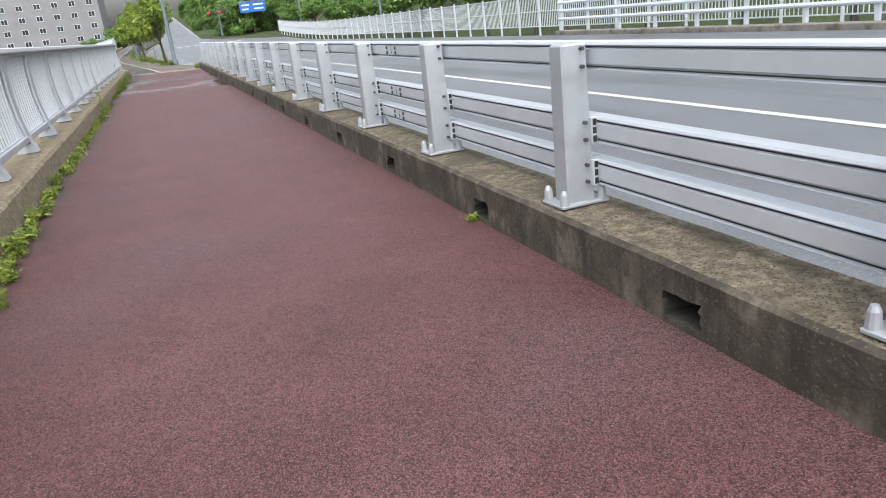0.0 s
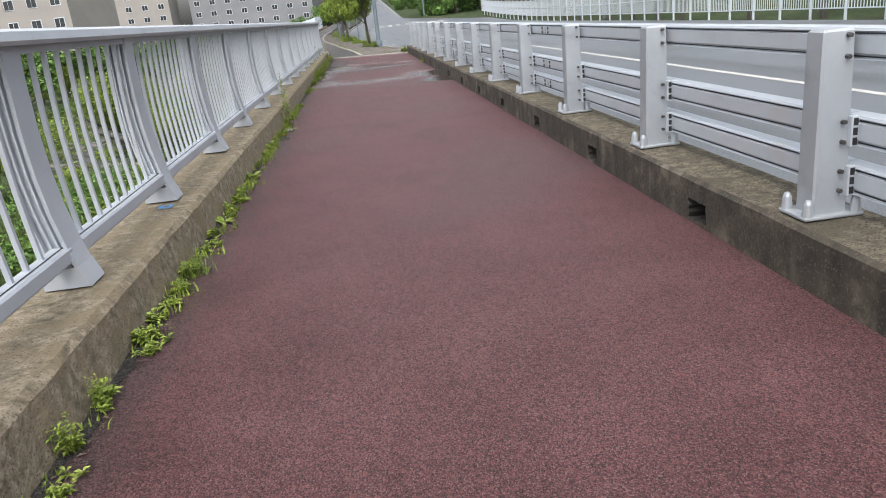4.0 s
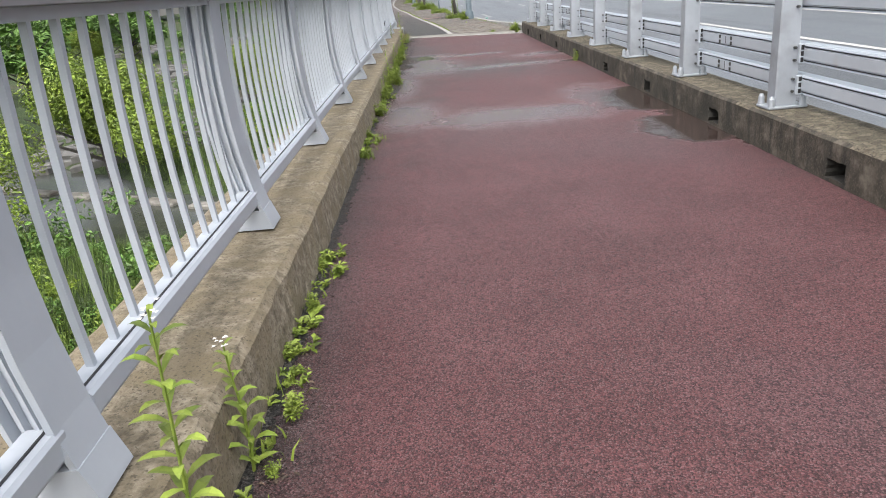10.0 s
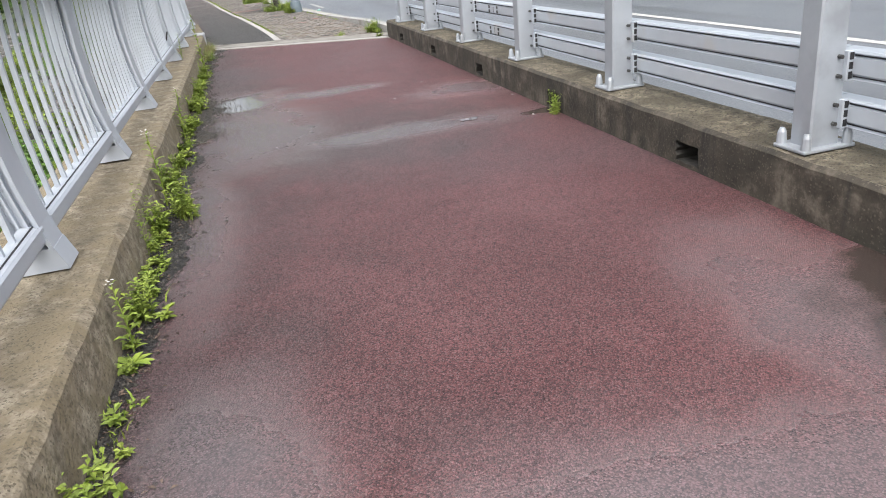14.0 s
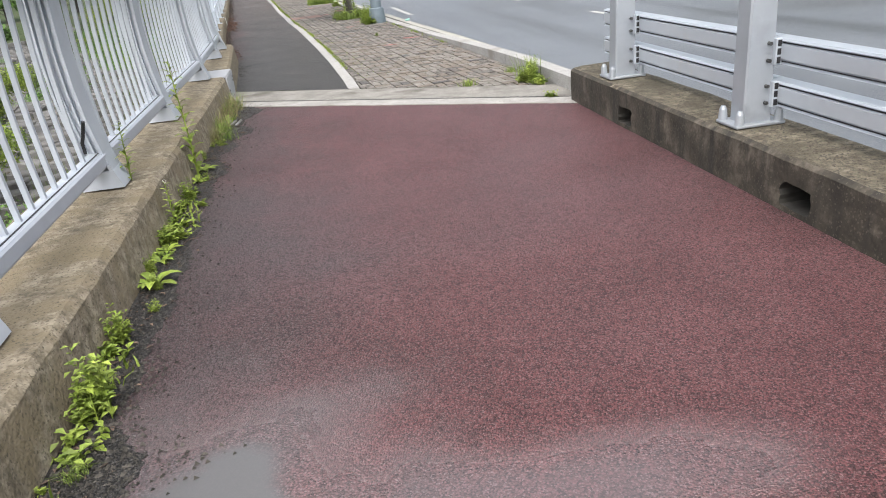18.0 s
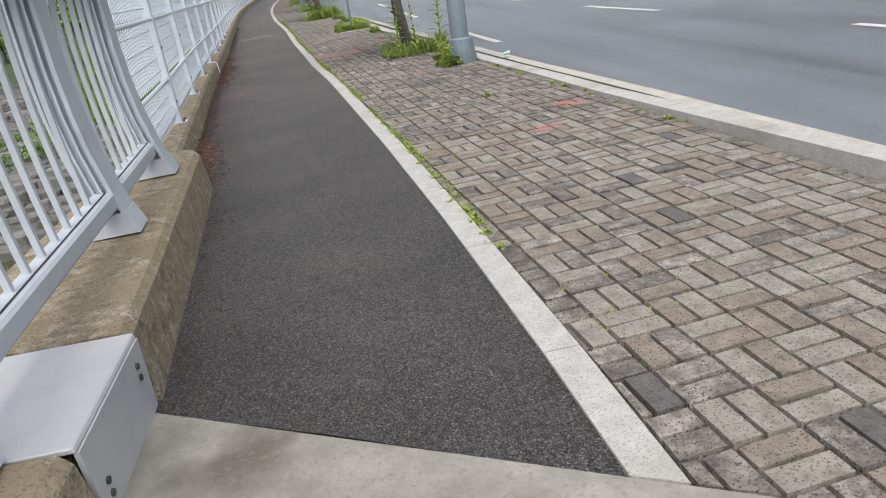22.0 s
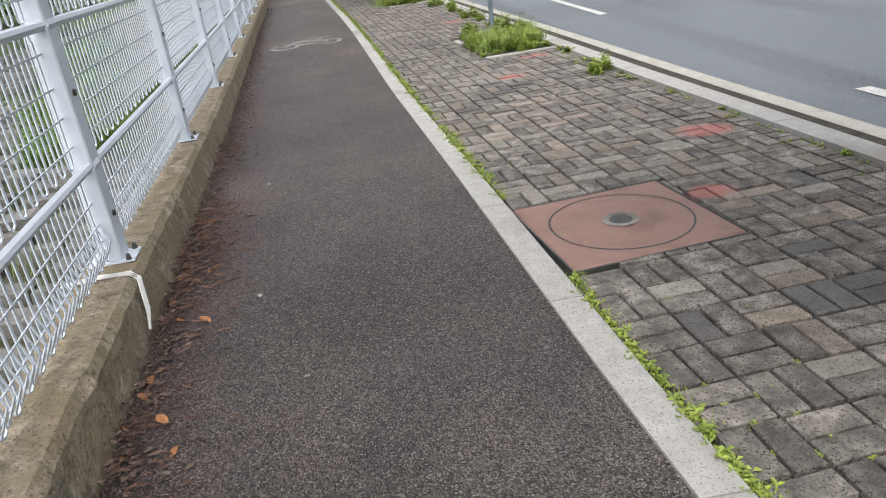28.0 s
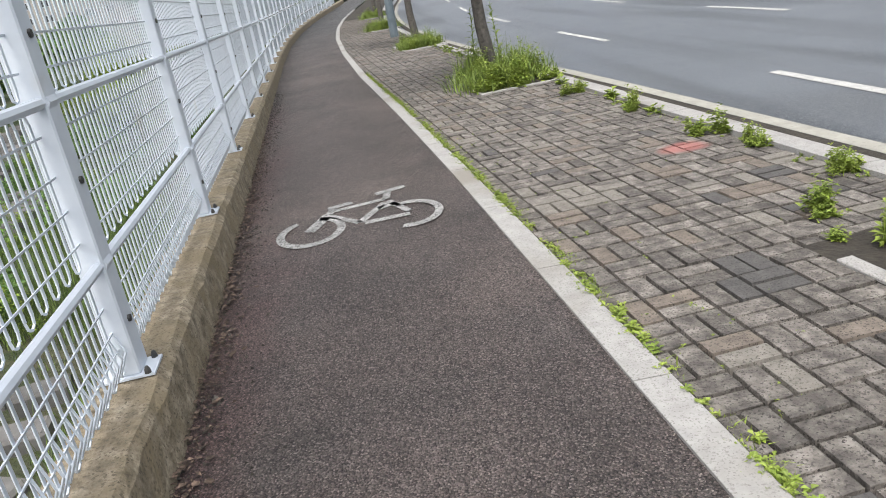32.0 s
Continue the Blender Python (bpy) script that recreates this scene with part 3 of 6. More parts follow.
ys = [-300, -120, -52, *steps(-51, 0, 3), 1.2, *steps(3, 75, 1.5), 90, 110, 140, 180, 240]
rows = []
for y in ys:
    a = 3.36 if y <= 1.2 else at_y(KERB, y) + 0.16
    b = 16.0 if y < 55 else 16.0 - (y - 55) * 0.42 if y < 75 else 7.6 + (y - 75) * 0.01
    if y > 75:
        a = 1.86 + (y - 75) * 0.036
    rows.append([bm.verts.new((a + (b - a) * f, y, -0.13 + climb(y) + 0.05 * (1 - abs(2 * f - 1)))) for f in (0, 0.25, 0.5, 0.75, 1)])
for p, q in zip(rows, rows[1:]):
    for i in range(4):
        bm.faces.new((p[i], p[i + 1], q[i + 1], q[i]))
tagged(part("road", bm, ROAD), "wide grey asphalt road with white lane lines", "road", kind="structure")


def road_z(x, y):
    a = 3.36 if y <= 1.2 else at_y(KERB, y) + 0.16 if y <= 75 else 1.86 + (y - 75) * 0.036
    b = 16.0 if y < 55 else 16.0 - (y - 55) * 0.42 if y < 75 else 7.6 + (y - 75) * 0.01
    f = (x - a) / (b - a)
    return -0.13 + climb(y) + 0.05 * (1 - abs(2 * f - 1))


def stripe(name, mat, line, y0, y1, w, label):
    b = bmesh.new()
    rows = []
    for y in steps(y0, y1, 1.5):
        x = line(y)
        rows.append([b.verts.new((x - w / 2, y, road_z(x - w / 2, y) + 0.005)), b.verts.new((x + w / 2, y, road_z(x + w / 2, y) + 0.005))])
    for p, q in zip(rows, rows[1:]):
        b.faces.new((p[0], p[1], q[1], q[0]))
    return tagged(part(name, b, mat), label, "lane line", "lane lines on the road", "structure")


def lane_a(y):
    return at_y([(5, 3.75), (13, 3.2), (16, 3.08), (22, 2.98), (25, 2.94), (30, 2.9), (33, 2.85), (45, 2.7), (60, 3.2), (75, 4.9)], y)


def lane_b(y):
    return at_y([(0, 6.5), (9, 6.2), (13, 6.02), (16, 5.8), (21, 5.65), (31, 5.8), (45, 5.8), (60, 6.3), (75, 8.0)], y)


for y in (13.1, 21.7, 29.9, 38.1, 46.3, 54.5):
    stripe("road_lane_line", MARK, lane_a, y, y + 3.1, 0.12, "white dashed lane line on grey asphalt")
for y in (6.0, 13.4, 21.0, 29.5, 37.5, 45.5):
    stripe("road_lane_line", MARK, lane_b, y, y + 3.0, 0.12, "white dashed lane line on grey asphalt")
stripe("road_edge_line", MARK, lambda y: 7.2, -50, 0.5, 0.14, "continuous white line on the bridge road")
stripe("road_edge_line", MARK, lambda y: 10.4, -50, 60, 0.14, "continuous white line on grey asphalt")
stripe("road_edge_line", YELLOW, lambda y: 10.75, -50, 60, 0.12, "faded yellow centre line on grey asphalt")
stripe("road_edge_line", YELLOW, lambda y: at_y(KERB, y) + at_y([(1.5, 0.63), (12, 0.63), (20, 0.66)], y), 1.6, 74, 0.14, "worn cream edge line beside the gutter")
# shadow of the kerb's drop, laid as a dark strip in soil colour
stripe("road_gutter", SOIL, lambda y: at_y(KERB, y) + at_y([(1.5, 0.47), (12, 0.47), (20, 0.5)], y), 1.6, 74, 0.17, "dark strip painted as the kerb's shade in the gutter")
stripe("road_edge_line", MARK, lambda y: 7.3 + (y - 75) * 0.01, 78, 230, 0.16, "white edge line of the road climbing the hill")
for k in range(8):
    stripe("road_crossing_bar", MARK, lambda y: 4.0 + k * 1.0, 58.0, 61.0, 0.5, "white bar of a zebra crossing")
bm = bmesh.new()
band(bm, lambda y: 3.37, lambda y: 3.92, steps(-52, 1.1, 2), -0.3, -0.05)
tagged(part("pavement_gutter", bm, BRIGHT), "white-painted concrete gutter strip along the bridge barrier", "gutter", kind="structure")

# road kerb of granite blocks
kerb = tagged(new("pavement_kerb"), "pale granite road kerb of long blocks", "kerb", kind="structure")
edges = steps(1.35, 61, 1.0)
for y0, y1 in zip(edges, edges[1:]):
    bm = bmesh.new()

    def top(y):
        return climb(y) + 0.03 + 0.1 * max(0.0, min(1.0, (7.5 - y) / 4.5))
    g = 0.004
    band(bm, lambda y: at_y(KERB, y), lambda y: at_y(KERB, y) + 0.155, [y0 + g, (y0 + y1) / 2, y1 - g], -0.3, top)
    part("kerb_block", bm, GRANITE, kerb)

# granite strip between the bike path and the pavers
strip = tagged(new("pavement_strip"), "pale granite edging strip flush with the asphalt", "edging strip", kind="structure")
edges = [2.55, *steps(3.6, 61, 1.0)]
for i, (y0, y1) in enumerate(zip(edges, edges[1:])):
    bm = bmesh.new()
    if i == 0:
        prism(bm, [(at_y(STRIP, 3.1), joint_far(1.11) + 0.004), (at_y(STRIP, 3.1) + 0.12, joint_far(1.23) + 0.004), (at_y(STRIP, y1) + 0.12, y1 - 0.003), (at_y(STRIP, y1), y1 - 0.003)],
              "z", -0.2, 0.012)
    else:
        band(bm, lambda y: at_y(STRIP, y), lambda y: at_y(STRIP, y) + 0.12, [y0 + 0.003, (y0 + y1) / 2, y1 - 0.003], -0.2, lambda y: climb(y) + 0.012)
    part("edging_block", bm, GRANITE, strip)

# concrete ledge under the left railing, with the bridge's edge below it
bm = bmesh.new()
prof = [(-0.8, -1.1), (-0.7, -0.35), (FOOT_L, -0.3), (FOOT_L, 0.0), (FOOT_L - 0.03, KERB_Z - 0.035), (FOOT_L - 0.06, KERB_Z - 0.004), (-0.78, KERB_Z + 0.012), (-0.82, KERB_Z - 0.01)]
ys = steps(-52, 3.2, 0.12)
rows = [[bm.verts.new((x + 0.008 * noise.noise((x * 9, y * 4, z * 9)) + 0.01 * noise.noise((x * 20, y * 13, z * 20)), y, z + 0.007 * noise.noise((x * 7, y * 3, 3 + z * 5)) + 0.006 * noise.noise((x * 20, y * 12, z * 9)))) for x, z in prof] for y in ys]
for p, q in zip(rows, rows[1:]):
    for i in range(len(prof)):
        bm.faces.new((p[i], q[i], q[(i + 1) % len(prof)], p[(i + 1) % len(prof)]))
bm.faces.new(rows[0]), bm.faces.new(rows[-1])
bmesh.ops.recalc_face_normals(bm, faces=bm.faces)
tagged(part("wall_ledge", bm, MOSS), "mossy weathered concrete ledge under the railing", "ledge", kind="structure")

lid = tagged(new("joint_cover"), "pale sheet metal cover screwed over the ledge at the bridge joint", "joint cover")
bm = bmesh.new()
prism(bm, [(-0.2, -0.3), (-0.215, KERB_Z - 0.04), (-0.8, KERB_Z - 0.03), (-0.8, -0.3)], "y", 3.24, 3.8)
part("block", bm, MOSS, lid, "concrete ledge block under the sheet")
bm = bmesh.new()
prism(bm, [(-0.178, KERB_Z - 0.022), (-0.185, KERB_Z - 0.004), (-0.8, KERB_Z + 0.006), (-0.8, KERB_Z - 0.022)], "y", 3.215, 3.83)
bmesh.ops.bevel(bm, geom=[e for e in bm.edges], offset=0.004, segments=1, affect="EDGES")
part("top_sheet", bm, SHEET, lid, "slightly bent pale top sheet")
bm = bmesh.new()
prism(bm, [(3.24, 0.004), (3.81, 0.004), (3.825, KERB_Z - 0.023), (3.22, KERB_Z - 0.023)], "x", -0.188, -0.174)
part("side_sheet", bm, SHEET, lid, "pale side sheet")
bm = bmesh.new()
tube(bm, [(0, 0, 0), (0.007, 0, 0)], 0.011, 8)
screw = fresh(bm, "screw", IRON)
for y, z in ((3.3, 0.06), (3.3, 0.1), (3.74, 0.15), (3.74, 0.19)):
    share("screw", screw, lid, pose(-0.174, y, z))

bm = bmesh.new()
ys = [3.835, *steps(4.1, 6.5, 0.2), 6.64, 6.7, 6.74]
rows = []
for y in ys:
    f = at_y([(3.83, -0.165), (6.5, -0.355), (6.64, -0.37), (6.7, -0.39), (6.74, -0.44)], y)
    rows.append([bm.verts.new((x + 0.008 * noise.noise((x * 9, y * 4, z * 9)), y, z)) for x, z in
                 ((-0.95, -0.9), (f, -0.4), (f, 0.0), (f - 0.03, KERB_Z - 0.03), (f - 0.06, KERB_Z), (-0.9, KERB_Z + 0.01))])
for p, q in zip(rows, rows[1:]):
    for i in range(6):
        bm.faces.new((p[i], q[i], q[(i + 1) % 6], p[(i + 1) % 6]))
bm.faces.new(rows[0]), bm.faces.new(rows[-1])
bmesh.ops.recalc_face_normals(bm, faces=bm.faces)
tagged(part("wall_ledge", bm, MOSS), "weathered concrete ledge with a rounded worn end", "ledge", kind="structure")

bm = bmesh.new()
cuts = [7.3 + 2.0 * k for k in range(30)]
ys = sorted([*steps(6.75, 30, 0.1), *steps(30.3, 70, 0.3), *(c + d for c in cuts for d in (-0.009, -0.004, 0.004, 0.009))])
rows = []
for y in ys:
    f = at_y(FENCE, y) - (0.022 if any(abs(y - c) < 0.006 for c in cuts) else 0.0)
    c = climb(y)
    rows.append([bm.verts.new((f + x + 0.008 * noise.noise((x * 9, y * 4, z * 9)) + 0.012 * noise.noise((x * 20, y * 13, z * 20)), y, c + z + 0.008 * noise.noise((x * 7, y * 3, z * 4)) + 0.006 * noise.noise((x * 20, y * 12, z * 9)))) for x, z in
                 ((-0.36, -1.1), (0.012, -0.4), (0.012, 0.0), (-0.01, 0.185), (-0.035, 0.215), (-0.235, 0.225), (-0.255, 0.2))])
for p, q in zip(rows, rows[1:]):
    for i in range(7):
        bm.faces.new((p[i], q[i], q[(i + 1) % 7], p[(i + 1) % 7]))
bm.faces.new(rows[0]), bm.faces.new(rows[-1])
bmesh.ops.recalc_face_normals(bm, faces=bm.faces)
tagged(part("wall_fence_footing", bm, MOSS), "mossy concrete footing under the mesh fence", "footing", kind="structure")

# stained kerb, dark-sided and lighter on top, with drain holes under the road barrier
bm = bmesh.new()
HOLES = [-0.12 - 2.0 * k for k in range(0, 24)]
ys = sorted({*steps(-50, 0.9, 0.25), *[h - 0.13 for h in HOLES], *[h + 0.13 for h in HOLES], 1.02, 1.08})
ys = [y for y in ys if not any(abs(y - h) < 0.129 for h in HOLES)]
zs = [-0.3, 0.02, 0.155, RKERB_Z - 0.02]
B = FACE_R + 0.42


def rough(x, y, z):
    return (x + 0.007 * noise.noise((y * 5, z * 9, 2)), y, z + 0.006 * noise.noise((y * 4, x * 6, 7)))


rows = []
for y in ys:
    e = 0.1 if y > 1.05 else 0.0
    rows.append([bm.verts.new(rough(*c)) for c in [*((FACE_R + e, y, z) for z in zs), (FACE_R + 0.025 + e, y, RKERB_Z), (B - 0.02, y, RKERB_Z + 0.005), (B, y, RKERB_Z - 0.02), (B, y, -0.3)]])
for p, q in zip(rows, rows[1:]):
    gap = any(abs((p[0].co.y + q[0].co.y) / 2 - h) < 0.05 for h in HOLES)
    for i in range(8):
        j = (i + 1) % 8
        if gap and i == 1:
            continue
        bm.faces.new((p[i], q[i], q[j], p[j]))
    if gap:
        a, b, c, d = (v.co for v in (p[1], q[1], q[2], p[2]))
        outer, ring, back = [], [], []
        for k in range(20):
            lo, hi = ((a, b), (b, c), (c, d), (d, a))[k // 5]
            o = lo.lerp(hi, (k % 5) / 5)
            mid = (a + b + c + d) / 4
            f = 0.88 + 0.2 * noise.noise((mid.y * 7, o.y * 28, o.z * 28))
            w = mid + (o - mid) * min(0.99, f)
            outer.append(bm.verts.new(o)), ring.append(bm.verts.new(w)), back.append(bm.verts.new((w.x + 0.3, w.y, w.z)))
        for k in range(20):
            n1 = (k + 1) % 20
            bm.faces.new((outer[k], outer[n1], ring[n1], ring[k]))
            bm.faces.new((ring[k], ring[n1], back[n1], back[k])).material_index = 1
        bm.faces.new(back).material_index = 1
bm.faces.new(rows[0]), bm.faces.new(rows[-1])
bmesh.ops.recalc_face_normals(bm, faces=bm.faces)
tagged(part("wall_barrier_kerb", bm, [KERBSIDE, HOLE]), "dark stained concrete kerb, lighter on top, with square drain holes", "kerb", kind="structure")
# faces that look up take the lighter top material
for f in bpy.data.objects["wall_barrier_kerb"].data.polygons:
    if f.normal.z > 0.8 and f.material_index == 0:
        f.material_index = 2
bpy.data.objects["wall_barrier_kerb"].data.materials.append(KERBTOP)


# ---- left railing: curved posts, thin bars, broad handrail ----
FRONT = [(0.0, 0.115), (0.1, 0.082), (0.2, 0.055), (0.38, 0.022), (0.55, 0.004), (0.75, -0.004), (1.0, 0.0), (1.13, 0.01)]


def railing_post(e):
    """An H-shaped curved post, 18 cm broad, with a boxed flaring foot. Its far face lies at y = 0."""
    post = tagged(new("post"), "curved H-section post with a flared foot")
    post.parent = e
    zs = [0.0, 0.05, 0.1, 0.15, 0.2, 0.29, 0.38, 0.46, 0.55, 0.65, 0.75, 0.88, 1.0, 1.13]
    f = [(at_y(FRONT, z), z) for z in zs]
    for name, a, b, y0, y1 in (("front_flange", 0.0, -0.018, -0.18, 0.0), ("web", -0.018, -0.112, -0.13, -0.05), ("rib", -0.046, -0.056, -0.155, -0.025),
                               ("rib", -0.08, -0.09, -0.155, -0.025), ("back_flange", -0.112, -0.126, -0.17, -0.01)):
        bm = bmesh.new()
        prism(bm, [(x + a, z) for x, z in f] + [(x + b, z) for x, z in reversed(f)], "y", y0, y1)
        part(name, bm, STEEL, post)
    bm = bmesh.new()
    prism(bm, [(0.122, 0.0), (0.118, 0.014), (0.085, 0.1), (-0.06, 0.1), (-0.1, 0.06), (-0.1, 0.0)], "y", -0.183, 0.003)
    part("foot", bm, STEEL, post, "boxed flaring foot")
    return post


def railing_bay(length):
    e = new("railing_bay")
    railing_post(e)
    bm = bmesh.new()
    prism(bm, [(-0.03, 0.125), (0.058, 0.125), (0.062, 0.135), (0.062, 0.19), (0.05, 0.2), (-0.03, 0.2)], "y", 0.004, length - 0.15)
    rail = part("bottom_rail", bm, STEEL, e)
    # groove's shade drawn as a thin black strip on the rail
    bm = bmesh.new()
    box(bm, 0.022, 0.03, 0.006, length - 0.16, 0.2005, 0.2025)
    part("groove", bm, BLACK, rail, "black strip drawing the shaded groove of the bottom rail")
    bm = bmesh.new()
    prism(bm, [(0.085, 1.15), (0.07, 1.132), (-0.12, 1.132), (-0.135, 1.15), (-0.13, 1.175), (-0.09, 1.2), (0.03, 1.205), (0.075, 1.19)], "y", -0.001, length - 0.003)
    part("handrail", bm, STEEL, e, "broad rounded handrail")
    bm = bmesh.new()
    box(bm, -0.04, 0.0, 0.002, length - 0.182, 1.095, 1.13)
    part("top_bar", bm, STEEL, e)
    n = max(3, round((length - 0.18) / 0.155) - 1)
    bm = bmesh.new()
    bar = [(-0.005 - 0.022 * math.sin((z - 0.2) / 0.93 * math.pi) - 0.012 * (z - 0.2), z) for z in (0.198, 0.35, 0.5, 0.65, 0.8, 0.95, 1.1)]
    prism(bm, [(x + 0.011, z) for x, z in bar] + [(x - 0.011, z) for x, z in reversed(bar)], "y", -0.011, 0.011)
    me = fresh(bm, "baluster", STEEL)
    for k in range(n):
        share("baluster", me, e, pose(0, (k + 1) * (length - 0.18) / (n + 1), 0))
    return tagged(e, "pale grey steel bridge railing bay with upright bars", "railing", "railing bays along the ledge")


RAIL_X = -0.45
tips = [-26.46 - 1.99 * k for k in range(9, 0, -1)] + [-26.46, -24.45, -22.68, -20.62, -18.78, -16.78, -14.7, -12.6, -10.52, -8.46, -6.5, -4.55, -2.65, -0.75, 1.1, 3.2, 5.08]
bays = {}
for y0, y1 in zip(tips, tips[1:] + [6.17]):
    d = round(y1 - y0, 2)
    turn = 0 if y0 < 3 else 2.2 if y0 < 5 else 3.0
    place = pose(RAIL_X - max(0.0, y0 - 3.2) * 0.038, y0, KERB_Z + 0.012, 0, 0, turn)
    if d not in bays:
        bays[d] = railing_bay(d)
        bays[d].matrix_basis = place
    else:
        copy_thing(bays[d], place)
last_post = tagged(new("railing_post"), "last curved post at the end of the bridge railing", "railing post")
railing_post(last_post)
last_post.matrix_basis = pose(RAIL_X - 0.115, 6.17, KERB_Z + 0.012, 0, 0, 4)


# ---- road barrier: posts with bolted beams ----
def barrier_bay(length):
    e = new("barrier_bay")
    bm = bmesh.new()
    box(bm, -0.01, 0.28, -0.11, 0.11, 0, 0.018, 0.004)
    plate = part("base_plate", bm, ALU_SHADED, e)
    bm = bmesh.new()
    tube(bm, [(0, 0, 0.018), (0, 0, 0.075), (0, 0, 0.095)], [0.026, 0.021, 0.012], 10)
    cap = fresh(bm, "bolt_cap", ALU_SHADED)
    for x, y in ((0.018, -0.085), (0.018, 0.085), (0.25, -0.085), (0.25, 0.085)):
        share("bolt_cap", cap, plate, pose(x, y, 0))
    bm = bmesh.new()
    lo = [(0.05, -0.06), (0.06, -0.07), (0.21, -0.07), (0.21, 0.07), (0.06, 0.07), (0.05, 0.06)]
    hi = [(0.06, -0.056), (0.07, -0.065), (0.2, -0.065), (0.2, 0.065), (0.07, 0.065), (0.06, 0.056)]
    a, b = [bm.verts.new((x, y, 0.018)) for x, y in lo], [bm.verts.new((x, y, 0.828)) for x, y in hi]
    c = [bm.verts.new((x + 0.012 if x < 0.15 else x, y * 0.9, 0.838)) for x, y in hi]
    for p, q in ((a, b), (b, c)):
        for i in range(6):
            bm.faces.new((p[i], p[(i + 1) % 6], q[(i + 1) % 6], q[i]))
    bm.faces.new(a), bm.faces.new(c)
    bmesh.ops.recalc_face_normals(bm, faces=bm.faces)
    post = part("post", bm, ALU_SHADED, e, "tapered silver post in shaded aluminium colour")
    bm = bmesh.new()
    tube(bm, [(0, -0.014, 0), (0, 0.012, 0)], 0.011, 6)
    bolt = fresh(bm, "bolt", IRON)
    shape = [(0.0, 0.0), (0.012, 0.004), (0.012, 0.022), (0.0, 0.026), (0.0, 0.1), (0.012, 0.104), (0.012, 0.116), (0.0, 0.12), (0.006, 0.132), (0.085, 0.136), (0.095, 0.13), (0.095, 0.0)]
    for z in (0.1, 0.325, 0.7):
        bm = bmesh.new()
        prism(bm, [(0.225 + x, z + y) for x, y in shape], "y", 0.004, length - 0.004)
        beam = part("beam", bm, ALU, e, "ribbed silver aluminium beam")
        # shade in the beam's two grooves, laid on as black strips
        bm = bmesh.new()
        for q in (0.013, 0.11):
            box(bm, 0.2335, 0.2375, 0.01, length - 0.01, z + q - 0.0028, z + q + 0.0028)
        part("groove", bm, BLACK, beam, "thin black strip drawing a shaded groove")
        for dz in (0.02, 0.11):
            share("bolt", bolt, post, pose(0.17, -0.075, z + dz))
        if z < 0.6:
            bm = bmesh.new()
            box(bm, 0.196, 0.235, -0.094, -0.066, z - 0.005, z + 0.135, 0.003)
            br = part("bracket", bm, ALU, e)
            # black plates draw the shade in the bracket's slots
            bm = bmesh.new()
            box(bm, 0.205, 0.226, -0.097, -0.0945, z + 0.005, z + 0.038)
            slot = fresh(bm, "slot", BLACK)
            for j in range(3):
                share("slot", slot, br, pose(0, 0, j * 0.044))
    return tagged(e, "silver aluminium road barrier bay with three beams", "road barrier", "barrier bays along the road")


POSTS = [-43, -41, -39, -37, -35, -33, -31, -28.97, -26.98, -25.0, -23.0, -20.95, -18.91, -16.9, -14.97, -12.95, -10.92, -8.9, -6.92, -5.04, -3.2, -1.4, 0.37]
proto = {}
for y0, y1 in zip(POSTS, POSTS[1:] + [None]):
    d = round((y1 - y0) if y1 else 0.6, 2)
    place = pose(FACE_R + 0.06, y0, RKERB_Z + 0.007)
    if d not in proto:
        proto[d] = barrier_bay(d)
        proto[d].matrix_basis = place
    else:
        copy_thing(proto[d], place)
# bolt heads where beams meet
bm = bmesh.new()
box(bm, -0.007, 0.004, -0.013, 0.013, -0.015, 0.015, 0.003)
head = fresh(bm, "bolt_head", IRON)
bm = bmesh.new()
box(bm, 0.0005, 0.004, -0.0025, 0.0025, -0.033, 0.033)
seam = fresh(bm, "seam", BLACK)
for y in (-43.6, -35.5, -27.65, -19.6, -11.6, -3.9):
    for z in (0.1, 0.325, 0.7):
        o = tagged(new("splice_bolts"), "four dark bolt heads on the barrier beam", "bolts", "splice bolts on the barrier")
        o.matrix_basis = pose(FACE_R + 0.06 + 0.222, y, RKERB_Z + 0.007 + z + 0.062)
        for a in (-0.13, 0.13):
            for c in (-0.022, 0.022):
                share("bolt_head", head, o, pose(0, a, c))
        share("seam", seam, o, Matrix())


